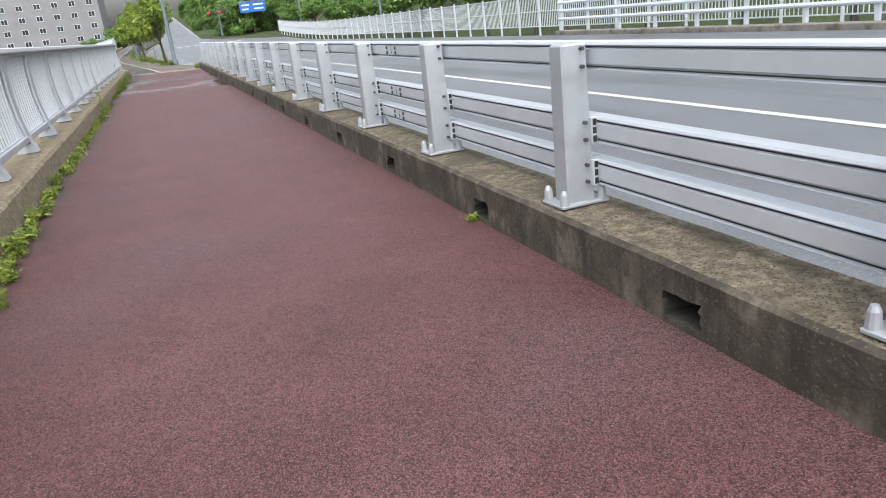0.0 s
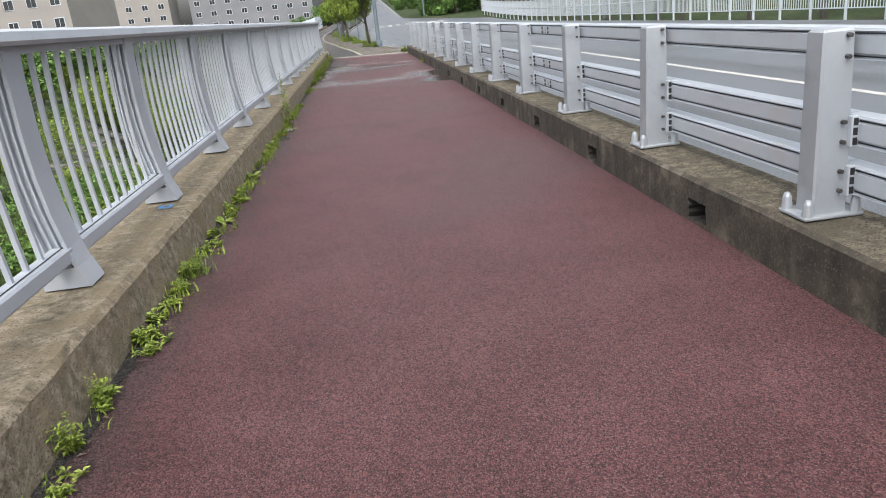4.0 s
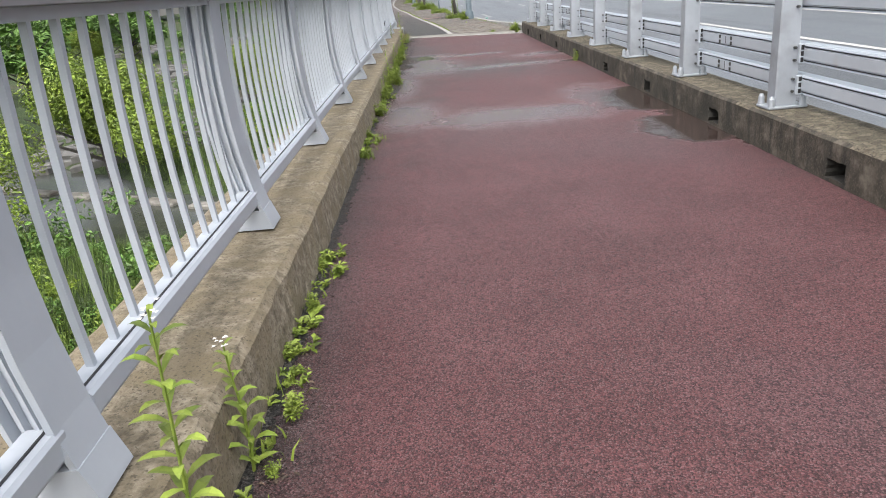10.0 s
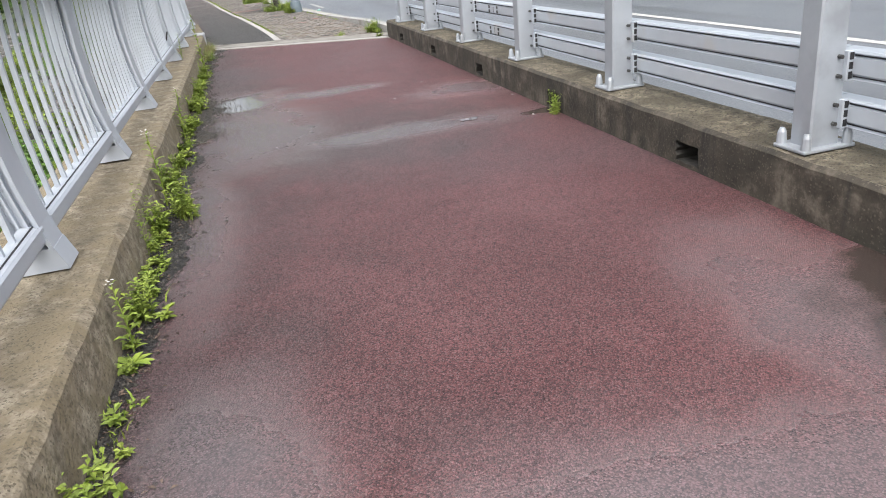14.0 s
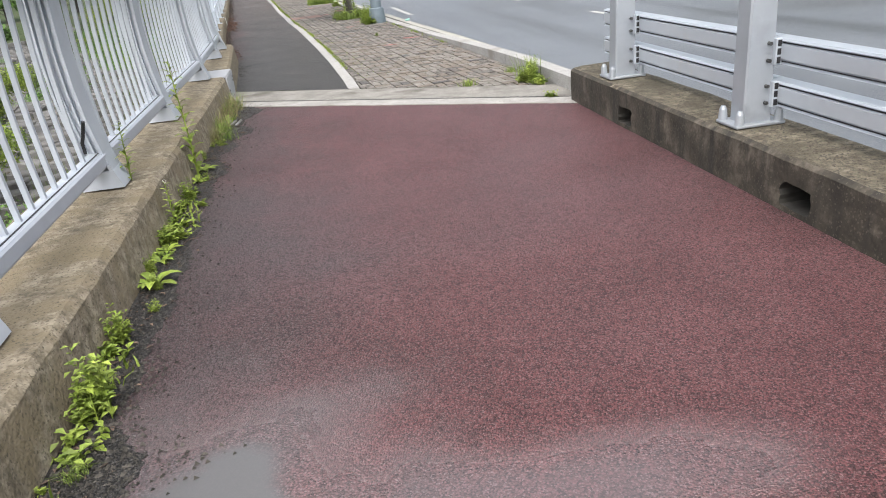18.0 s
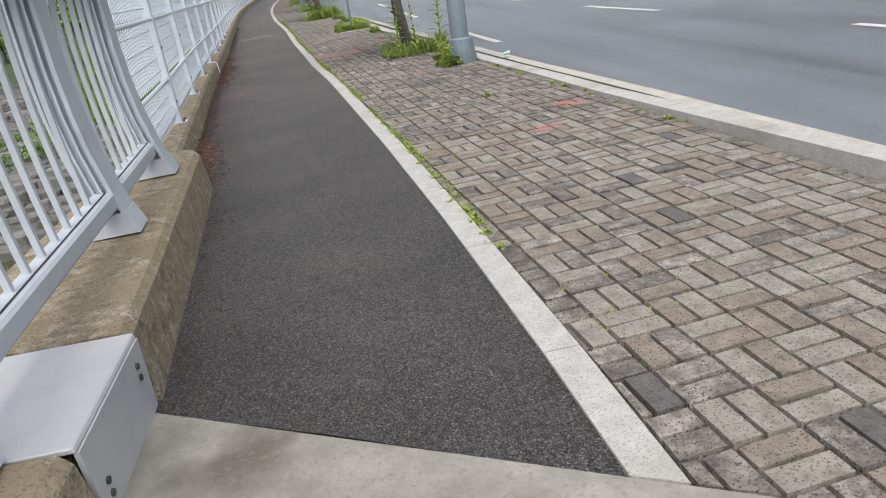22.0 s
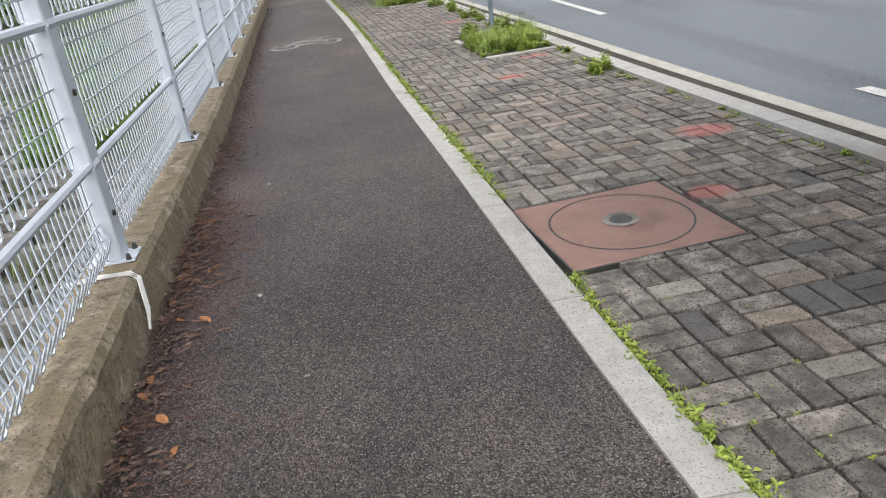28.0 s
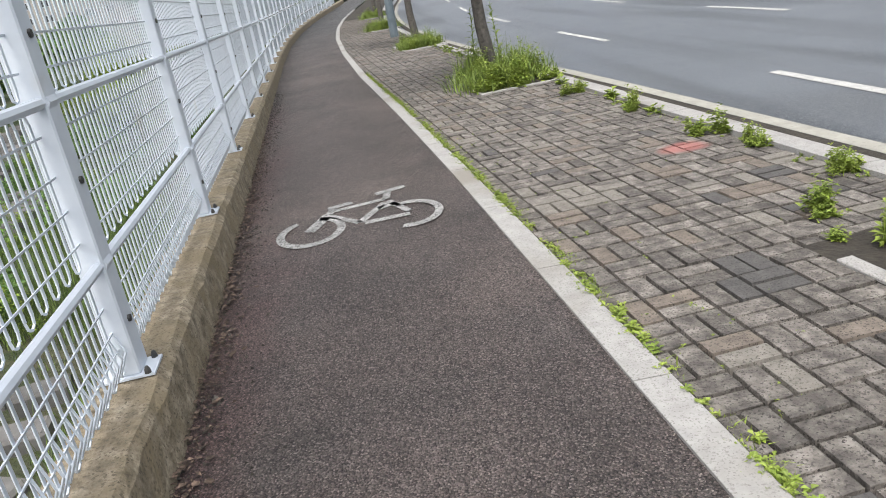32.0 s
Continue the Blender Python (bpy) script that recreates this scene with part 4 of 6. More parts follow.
# ---- white mesh fence ----
def mesh_fence(length, rise=0.0, fine=True):
    e = new("mesh_fence")
    bm = bmesh.new()
    box(bm, -0.04, 0.04, -0.055, 0.055, 0.006, 1.46, 0.006)
    post = part("post", bm, WHITE, e)
    bm = bmesh.new()
    box(bm, -0.09, 0.085, -0.07, 0.065, 0.0, 0.008)
    foot = part("foot_plate", bm, WHITE, post)
    bm = bmesh.new()
    tube(bm, [(0, 0, 0.008), (0, 0, 0.02), (0, 0, 0.032)], [0.012, 0.011, 0.005], 6)
    anchor = fresh(bm, "anchor_bolt", IRON)
    for y in (-0.06, 0.055):
        share("anchor_bolt", anchor, foot, pose(0.062, y, 0))
    bm = bmesh.new()
    tube(bm, [(0.039, 0, 0), (0.048, 0, 0)], 0.013, 6)
    bolt = fresh(bm, "bolt", IRON)
    for z in (0.185, 0.65, 1.08):
        share("bolt", bolt, post, pose(0, 0, z))
    for z in (0.385, 0.89, 1.395):
        bm = bmesh.new()
        tube(bm, [(0.02, 0.032, z), (0.02, length - 0.032, z + rise)], 0.018, 8)
        part("rail", bm, WHITE, e)
        bm = bmesh.new()
        tube(bm, [(0.02, -0.045, z), (0.02, 0.031, z)], 0.027, 8)
        part("clamp", bm, WHITE, post)
    verts, faces = [], []

    def rod(p, q, r):
        d = (Vector(q) - Vector(p)).normalized()
        u = d.orthogonal().normalized() * r
        v = d.cross(u)
        k = len(verts)
        for c in (p, q):
            for a in (0, 1, 2):
                w = Vector(c) + math.cos(a * 2.0944) * u + math.sin(a * 2.0944) * v
                verts.append(w[:])
        for a in range(3):
            b = (a + 1) % 3
            faces.append((k + a, k + b, k + 3 + b, k + 3 + a))
    n = round((length - 0.08) / 0.05)
    for k in range(n + 1):
        y = 0.04 + (length - 0.08) * k / n
        s = rise * y / length
        for a, b in ((0.05, 0.34), (0.43, 0.845), (0.935, 1.35)):
            rod((-0.01, y, a + s), (-0.01, y, b + s), 0.0052 if fine else 0.0065)
        if k < n and fine:
            for z, h in ((0.34, 0.03), (0.43, -0.03), (0.845, 0.03), (0.935, -0.03), (1.35, 0.03)) if k % 2 else ((0.05, -0.03),):
                step = (length - 0.08) / n
                bend = [(0, 0), (0.12, 0.75), (0.5, 1.0), (0.88, 0.75), (1, 0)]
                for (a, b), (c, d) in zip(bend, bend[1:]):
                    rod((-0.01, y + a * step, z + b * h + s), (-0.01, y + c * step, z + d * h + s), 0.0043)
        if fine and k < n:
            h = (length - 0.08) / n / 2
            rod((-0.006, y, 0.035 + s), (0.022, y + h, 0.1 + s), 0.0042)
            rod((0.022, y + h, 0.1 + s), (-0.008, y + 2 * h, 0.165 + s), 0.0042)
    for z in (0.06, 0.105, 0.165, 0.25, 0.47, 0.575, 0.68, 0.8, 0.98, 1.085, 1.19, 1.3):
        rod((-0.005, 0.035, z), (-0.005, length - 0.035, z + rise), 0.0042)
    me = bpy.data.meshes.new("wire_mesh")
    me.from_pydata(verts, [], faces)
    me.materials.append(WHITE)
    w = new("wire_mesh", me)
    w.parent = e
    tagged(w, kind="stuff")
    return tagged(e, "white painted steel wire mesh fence panel on a square post", "fence", "mesh fence panels along the path")


fence_y = 6.415
near_fence, far_fence = None, None
while fence_y < 66:
    y1 = fence_y + 1.945
    x0, x1 = at_y(FENCE, fence_y) - 0.125, at_y(FENCE, y1) - 0.125
    turn = math.degrees(math.atan2(-(x1 - x0), y1 - fence_y))
    place = pose(x0, fence_y, climb(fence_y) + 0.222, math.degrees(math.atan2(climb(y1) - climb(fence_y), 2.0)), 0, turn)
    if fence_y < 30:
        near_fence = mesh_fence(1.945) if near_fence is None else near_fence
        if near_fence.matrix_basis == Matrix():
            near_fence.matrix_basis = place
        else:
            copy_thing(near_fence, place)
    else:
        far_fence = mesh_fence(1.945, fine=False) if far_fence is None else far_fence
        if far_fence.matrix_basis == Matrix():
            far_fence.matrix_basis = place
        else:
            copy_thing(far_fence, place)
    fence_y = y1

# ---- manhole cover, drains, lamp ----
cover = tagged(new("manhole_cover"), "square red-brown concrete manhole cover with a dark iron centre", "manhole cover")
cover.matrix_basis = pose(0.69, 14.29, -0.005, 0, 0, 8)
bm = bmesh.new()
box(bm, -0.37, 0.37, -0.36, 0.36, -0.1, 0.012, 0.008)
slab = part("slab", bm, CLAY, cover)
bm = bmesh.new()
for k in range(48):
    a, b = 2 * math.pi * k / 48, 2 * math.pi * (k + 1) / 48
    bm.faces.new([bm.verts.new((r * math.cos(t), r * math.sin(t), 0.0135)) for r, t in ((0.302, a), (0.311, a), (0.311, b), (0.302, b))])
part("ring_groove", bm, IRON, slab, "dark ring groove")
bm = bmesh.new()
tube(bm, [(0, 0, 0.0), (0, 0, 0.016)], 0.05, 20)
part("lifting_plug", bm, IRON, slab, "round cast iron plug")
bm = bmesh.new()
for k in range(32):
    a, b = 2 * math.pi * k / 32, 2 * math.pi * (k + 1) / 32
    bm.faces.new([bm.verts.new((r * math.cos(t), r * math.sin(t), 0.0165)) for r, t in ((0.052, a), (0.078, a), (0.078, b), (0.052, b))])
part("plug_ring", bm, PALE, slab, "pale worn ring round the plug")
bm = bmesh.new()
for p in ((-0.38, -0.372, -0.362, 0.362), (0.372, 0.38, -0.362, 0.362)):
    box(bm, p[0], p[1], p[2], p[3], -0.1, 0.009)
box(bm, -0.38, 0.38, -0.372, -0.362, -0.1, 0.009)
box(bm, -0.38, 0.38, 0.362, 0.372, -0.1, 0.009)
part("frame", bm, IRON, cover, "dark iron frame")


def drain(x, y, w, l, turn, label):
    e = tagged(new("drain_grate"), label, "drain")
    e.matrix_basis = pose(x, y, 0.004, 0, 0, turn)
    bm = bmesh.new()
    box(bm, -w / 2, w / 2, -l / 2, l / 2, -0.05, 0.002)
    part("frame", bm, HOLE, e)
    bm = bmesh.new()
    box(bm, -w / 2 + 0.012, w / 2 - 0.012, -0.013, 0.013, 0.002, 0.02, 0.006)
    me = fresh(bm, "bar", GALV)
    k = -l / 2 + 0.03
    while k < l / 2 - 0.02:
        share("bar", me, e, pose(0, k, 0))
        k += 0.05
    return e


drain(-0.06, 1.87, 0.24, 0.22, 82, "iron drain grate choked with dead grass")
drain(-0.05, -17.76, 0.2, 0.2, 84, "small iron drain grate among weeds beside the ledge")

lamp = tagged(new("street_lamp"), "tall blue-grey steel lamp post with a bolted collar", "street lamp")
lamp.matrix_basis = pose(2.16, 10.62, 0.0)
bm = bmesh.new()
tube(bm, [(0, 0, 0.3), (0, 0, 3), (0, 0, 8.5)], [0.11, 0.1, 0.065], 20)
part("pole", bm, POLE, lamp)
bm = bmesh.new()
tube(bm, [(0, 0, -0.02), (0, 0, 0.08), (0, 0, 0.25), (0, 0, 0.285), (0, 0, 0.305)], [0.178, 0.17, 0.15, 0.132, 0.114], 20)
tube(bm, [(0, 0, 0.19), (0, 0, 0.2), (0, 0, 0.29), (0, 0, 0.3)], [0.15, 0.157, 0.148, 0.135], 20)
part("collar", bm, POLE, lamp, "flared blue-grey base collar")
bm = bmesh.new()
tube(bm, [(0, 0, 8.4), (0.3, 0, 8.9), (2.2, 0, 9.2)], [0.05, 0.045, 0.04], 8)
part("arm", bm, POLE, lamp)
bm = bmesh.new()
box(bm, 2.1, 2.8, -0.12, 0.12, 9.15, 9.27, 0.03)
part("lamp_head", bm, POLE, lamp)

# ---- bicycle mark on the path ----
def mark_arc(bm, cx, cy, r, w, a0=0.0, a1=2 * math.pi, n=40):
    for k in range(n):
        a, b = a0 + (a1 - a0) * k / n, a0 + (a1 - a0) * (k + 1) / n
        bm.faces.new([bm.verts.new((cx + q * math.cos(t), cy + q * math.sin(t) * 1.0, 0)) for q, t in ((r - w, a), (r, a), (r, b), (r - w, b))])


def mark_bar(bm, a, b, w):
    d = (Vector(b) - Vector(a)).normalized() * w / 2
    u = Vector((-d.y, d.x))
    bm.faces.new([bm.verts.new((*p, 0)) for p in (Vector(a) - u, Vector(b) - u, Vector(b) + u, Vector(a) + u)])


bm = bmesh.new()
mark_arc(bm, 0.21, 0.2, 0.205, 0.05, 2.1, 7.6)
mark_arc(bm, 0.8, 0.2, 0.2, 0.05, -1.9, 2.0)
for a, b, w in (((0.2, 0.2), (0.31, 0.42), 0.075), ((0.31, 0.42), (0.34, 0.5), 0.05), ((0.3, 0.52), (0.46, 0.55), 0.05), ((0.35, 0.46), (0.67, 0.5), 0.045), ((0.33, 0.38), (0.5, 0.2), 0.045),
                ((0.5, 0.2), (0.67, 0.44), 0.05), ((0.53, 0.18), (0.8, 0.19), 0.05), ((0.69, 0.46), (0.8, 0.23), 0.045), ((0.62, 0.36), (0.74, 0.4), 0.05), ((0.62, 0.62), (0.82, 0.67), 0.055), ((0.68, 0.5), (0.7, 0.62), 0.05)):
    mark_bar(bm, a, b, w)
bike = part("bicycle_mark", bm, FADED, at=pose(-1.66, 21.62, 0.014, 0, 0, 2))
bike.scale = (1.0, 1.35, 1)
tagged(bike, "white painted bicycle symbol on dark asphalt", "road marking", kind="structure")

# ---- weeds, grass and trees ----
def leafy(seed, height, spread, leaves, size, droop=0.3):
    """A weed: thin stems with many small pointed leaves."""
    rnd = random.Random(seed)
    verts, faces = [], []

    def leaf(p, d, s):
        d = d.normalized()
        u = d.orthogonal().normalized() if abs(d.z) > 0.95 else d.cross(Vector((0, 0, 1))).normalized()
        k = len(verts)
        w = s * 0.28
        mid = p + d * s * 0.5 + Vector((0, 0, s * 0.12))
        tip = p + d * s - Vector((0, 0, s * droop * 0.5))
        for q in (p, mid + u * w, tip, mid - u * w):
            verts.append(q[:])
        faces.append((k, k + 1, k + 2)), faces.append((k, k + 2, k + 3))
    stems = max(2, leaves // 12)
    for i in range(stems):
        a = rnd.uniform(0, 6.28)
        lean = Vector((math.cos(a), math.sin(a), 0)) * rnd.uniform(0, spread)
        h = height * rnd.uniform(0.5, 1.0)
        base = Vector((rnd.gauss(0, spread * 0.25), rnd.gauss(0, spread * 0.25), 0))
        k = len(verts)
        top = base + lean + Vector((0, 0, h))
        for q in (base + Vector((0.003, 0, 0)), base - Vector((0.003, 0, 0)), top):
            verts.append(q[:])
        faces.append((k, k + 1, k + 2))
        for j in range(leaves // stems):
            f = rnd.uniform(0.1, 1.0)
            p = base + lean * f * f + Vector((0, 0, h * f))
            b = rnd.uniform(0, 6.28)
            leaf(p, Vector((math.cos(b), math.sin(b), rnd.uniform(-0.1, 0.8))), size * rnd.uniform(0.6, 1.2) * (1.15 - 0.5 * f))
    me = bpy.data.meshes.new("leaves")
    me.from_pydata(verts, [], faces)
    return me


def blades(seed, n, height, spread, width=0.006):
    rnd = random.Random(seed)
    verts, faces = [], []
    for i in range(n):
        x, y, a = rnd.gauss(0, spread * 0.45), rnd.gauss(0, spread * 0.45), rnd.uniform(0, 6.28)
        h, b = height * rnd.uniform(0.35, 1.0), rnd.uniform(0.15, 1.2)
        dx, dy = math.cos(a), math.sin(a)
        k = len(verts)
        for f, wd in ((0, 1), (0.5, 0.8), (1, 0)):
            px, py, pz = x + dx * h * b * f * f, y + dy * h * b * f * f, h * f * (1 - 0.42 * b * f)
            if wd:
                verts.append((px - dy * width * wd, py + dx * width * wd, pz)), verts.append((px + dy * width * wd, py - dx * width * wd, pz))
            else:
                verts.append((px, py, pz))
        faces.append((k, k + 1, k + 3, k + 2)), faces.append((k + 2, k + 3, k + 4))
    me = bpy.data.meshes.new("blades")
    me.from_pydata(verts, [], faces)
    return me


def broad_leaves(seed, n, length, lift, tall=0.0):
    """A rosette, or a stalk if tall, of broad arching leaves with a fold along the middle."""
    q = random.Random(seed)
    verts, faces = [], []
    for i in range(n):
        a = i * 2.4 + q.uniform(-0.3, 0.3)
        d, u = Vector((math.cos(a), math.sin(a), 0)), Vector((-math.sin(a), math.cos(a), 0))
        f = i / max(1, n - 1)
        size = length * q.uniform(0.65, 1.1) * (1 - 0.5 * f if tall else 1)
        base = Vector((0.02 * tall * math.sin(5 * f), 0.03 * tall * f, tall * (0.05 + 0.92 * f)))
        k, rise = len(verts), lift * q.uniform(0.5, 1.3)
        for c, w in ((0, 0.03), (0.3, 0.15), (0.6, 0.17), (0.85, 0.09), (1, 0.0)):
            p = base + d * size * c + Vector((0, 0, size * rise * (c - 0.75 * c * c)))
            verts += [(p + u * w * size + Vector((0, 0, 0.25 * w * size)))[:], p[:], (p - u * w * size + Vector((0, 0, 0.25 * w * size)))[:]]
        for m in range(0, 12, 3):
            faces += [(k + m, k + m + 1, k + m + 4, k + m + 3), (k + m + 1, k + m + 2, k + m + 5, k + m + 4)]
    if tall:
        k = len(verts)
        for f in (0.0, 0.25, 0.5, 0.75, 1.0):
            w = 0.006 * (1.2 - 0.7 * f)
            c = Vector((0.02 * tall * math.sin(5 * f), 0.03 * tall * f, tall * f))
            verts += [(c + Vector(e) * w)[:] for e in ((1, 0, 0), (-0.5, 0.87, 0), (-0.5, -0.87, 0))]
        for m in range(0, 12, 3):
            faces += [(k + m + e, k + m + (e + 1) % 3, k + m + 3 + (e + 1) % 3, k + m + 3 + e) for e in range(3)]
    me = bpy.data.meshes.new("leaves")
    blooms = len(faces)
    if tall:
        for i in range(9):
            c = Vector((0.02 * tall * math.sin(5) + q.gauss(0, 0.013), 0.03 * tall + q.gauss(0, 0.013), tall + q.uniform(-0.02, 0.02)))
            k = len(verts)
            verts += [(c + Vector(e) * 0.007)[:] for e in ((1, 0, 0), (0, 1, 0.3), (-1, 0, 0), (0, -1, 0.3))]
            faces.append((k, k + 1, k + 2, k + 3))
    me.from_pydata(verts, [], faces)
    me.materials.append(LEAF)
    me.materials.append(PETAL)
    for p in me.polygons[blooms:]:
        p.material_index = 1
    return me


DOCK = [broad_leaves(41, 9, 0.16, 1.1), broad_leaves(42, 7, 0.12, 0.8), broad_leaves(43, 11, 0.1, 0.6)]
STALK = [broad_leaves(44, 44, 0.13, 1.2, 0.78), broad_leaves(45, 30, 0.1, 1.2, 0.45)]
WEEDS = [leafy(11, 0.14, 0.1, 200, 0.042), leafy(12, 0.22, 0.1, 240, 0.04), leafy(13, 0.1, 0.12, 190, 0.045), leafy(14, 0.3, 0.08, 230, 0.038)]
TALL = [leafy(15, 0.75, 0.06, 80, 0.045), leafy(16, 0.5, 0.05, 70, 0.04)]
TUFTS = [blades(21, 90, 0.3, 0.12, 0.004), blades(22, 130, 0.2, 0.14, 0.004), blades(23, 120, 0.42, 0.13, 0.003), blades(24, 700, 0.3, 0.36, 0.005), blades(25, 160, 0.34, 0.16, 0.0025)]
TINY = [leafy(31, 0.03, 0.035, 24, 0.022), leafy(32, 0.025, 0.03, 18, 0.02)]
TUFTLET = blades(33, 14, 0.035, 0.035, 0.002)
for m in WEEDS + TALL + TINY:
    m.materials.append(LEAF)
for m in TUFTS:
    m.materials.append(GRASS if m is not TUFTS[4] else DRY)


def plant(me, x, y, z, s, label, name="weed", cat="weed", group="weeds along the ledge", kind=""):
    o = new(name, me)
    o.matrix_basis = pose(x, y, z, 0, 0, random.uniform(0, 360)) @ Matrix.Diagonal((s, s, s, 1))
    return tagged(o, label, cat, group, kind)


rnd = random.Random(5)
y = -34.0
while y < 2.4:
    dense = 1.0 if y < -27 else 0.8 if y < -5 else 0.9
    bare = -14.6 < y < -12.2
    if rnd.random() < (0.15 if bare else dense * 0.85 if y < -24 else 0.7 if y < -14.6 else 0.4):
        tall = rnd.random()
        me = TALL[rnd.randrange(2)] if tall > 0.96 else TUFTS[rnd.randrange(2)] if tall > 0.91 else WEEDS[rnd.randrange(3)] if tall < 0.75 else WEEDS[3]
        word = "tall thin green weed" if tall > 0.95 else "tuft of wild grass" if tall > 0.88 else "low leafy green weed"
        s = rnd.uniform(0.35, 0.9) * (1.0 if y < -27 else 0.75)
        plant(me, FOOT_L + rnd.uniform(0.0, 0.12) + (0.1 * rnd.random() if y < -27 else 0), y, 0.0, s, word + " growing in the crack below the ledge")
    y += rnd.uniform(0.1, 0.2) if y < -26 else rnd.uniform(0.14, 0.32)
for x, y, k, s in ((-0.12, 0.12, 0, 1.05), (-0.33, -0.76, 1, 0.75), (-0.12, -0.89, 1, 0.6), (-0.12, -17.0, 0, 1.0), (-0.12, -16.5, 1, 1.0), (-0.12, -7.0, 1, 1.1), (-0.12, -4.95, 1, 1.0), (-0.1, -9.0, 1, 0.7), (-0.1, -28.6, 1, 0.7)):
    plant(STALK[k], x, y, 0.0 if x > -0.2 else KERB_Z, s, "tall stalk of pale leaves with tiny white flowers beside the ledge")
for x, y, k, s in ((-0.11, 0.0, 1, 1.0), (-0.1, 0.3, 2, 1.1), (-0.1, -0.95, 1, 1.0), (-0.11, -1.45, 1, 0.9), (-0.1, -1.3, 2, 0.9), (-0.08, -1.75, 0, 0.9), (-0.12, -28.2, 0, 1.2), (-0.08, -27.3, 0, 1.1), (-0.1, -26.4, 1, 1.1), (-0.1, -22.6, 1, 1.2),
                   (0.03, -17.7, 1, 1.1), (-0.08, -21.9, 2, 1.2), (-0.1, -20.9, 0, 0.8), (-0.1, -24.3, 1, 1.0), (-0.08, -30.2, 2, 1.4), (-0.1, -31.2, 1, 1.2), (-0.1, -15.4, 1, 0.9), (-0.1, -11.2, 2, 0.9), (-0.1, -9.1, 2, 1.0)):
    plant(DOCK[k], x, y, 0.0, s, "broad-leaved green weed rooted in the crack below the ledge")
for x, y, k, s in ((-0.06, -2.79, 1, 1.2), (-0.08, -3.5, 0, 1.35), (-0.06, -3.58, 2, 1.3), (-0.08, -4.65, 0, 1.2), (-0.1, -2.85, 0, 0.9), (-0.1, -2.3, 1, 0.8), (-0.1, -6.0, 0, 0.9), (0.0, -7.2, 2, 1.2), (0.02, -7.35, 1, 1.2), (-0.1, -6.7, 1, 1.1), (-0.1, -17.35, 3, 0.6),
                   (-0.1, -18.05, 2, 0.75), (-0.1, -7.55, 1, 1.1), (-0.12, -9.97, 0, 1.1), (-0.1, -8.72, 1, 1.0), (-0.1, -1.16, 2, 1.1), (-0.1, -0.44, 1, 0.7),
                   (-0.05, -27.2, 2, 0.9), (-0.08, -27.5, 3, 0.6), (-0.05, -28.5, 1, 0.8), (0.0, -29.2, 2, 1.1), (-0.06, -28.0, 2, 1.0), (-0.1, -24.76, 2, 0.9), (-0.1, -25.7, 1, 0.7), (-0.08, -26.3, 0, 0.8)):
    plant(WEEDS[k], x, y, 0.0, s, "bright leafy weed at the foot of the ledge")
for x, y, s in ((-0.1, 1.55, 0.55), (-0.12, 2.3, 0.55), (-0.08, 2.65, 0.6)):
    plant(TUFTS[2], x, y, 0.0, s, "long arching green grass tuft beside the ledge", "grass_tuft", "grass")
for x, y, s in ((-0.13, 1.75, 0.7), (-0.12, 2.2, 0.8), (-0.1, 2.6, 0.8), (-0.12, 1.2, 0.6)):
    plant(TUFTS[4], x, y, 0.0, s, "dry grass tuft over the drain", "grass_tuft", "grass")
for x, y, k, s in ((2.9, 2.0, 3, 1.0), (2.95, 2.15, 1, 1.0), (2.85, 2.1, 0, 1.0), (2.95, 1.9, 2, 1.1), (2.95, 2.25, 3, 0.8)):
    plant(WEEDS[k], x, y, 0.0, s, "bushy yellow-green weed at the end of the kerb", group="weeds at the kerb end")
plant(TUFTS[1], 2.3, 2.3, 0.0, 0.6, "small grass tuft between pavers and joint", "grass_tuft", "grass")
plant(TUFTS[1], 2.9, 2.8, 0.0, 0.5, "small grass tuft at the foot of the kerb", "grass_tuft", "grass")
plant(TUFTS[2], 2.9, 2.2, 0.0, 0.9, "grass tuft at the end of the kerb", "grass_tuft", "grass")
plant(WEEDS[0], 1.91, 8.11, 0.0, 0.45, "small leafy weed between the pavers")
plant(WEEDS[2], 2.85, 1.25, 0.0, 0.7, "low weed at the foot of the kerb")
plant(WEEDS[3], 2.9, -6.3, 0.0, 0.7, "weed growing out of a drain hole")
plant(WEEDS[2], 2.93, -30.05, 0.0, 0.6, "weed growing out of a drain hole")
def scatter(name, meshes, places, label, category, mat):
    """Many small plants joined into one."""
    vs, fs = [], []
    for n, (x, y, z, s) in enumerate(places):
        m = meshes[n % len(meshes)]
        a = rnd.uniform(0, 6.28)
        c, q, k = math.cos(a) * s, math.sin(a) * s, len(vs)
        vs += [(x + c * v.co.x - q * v.co.y, y + q * v.co.x + c * v.co.y, z + s * v.co.z) for v in m.vertices]
        fs += [tuple(k + i for i in p.vertices) for p in m.polygons]
    me = bpy.data.meshes.new(name)
    me.from_pydata(vs, [], fs)
    me.materials.append(mat)
    return tagged(new(name, me), label, category, kind="stuff")


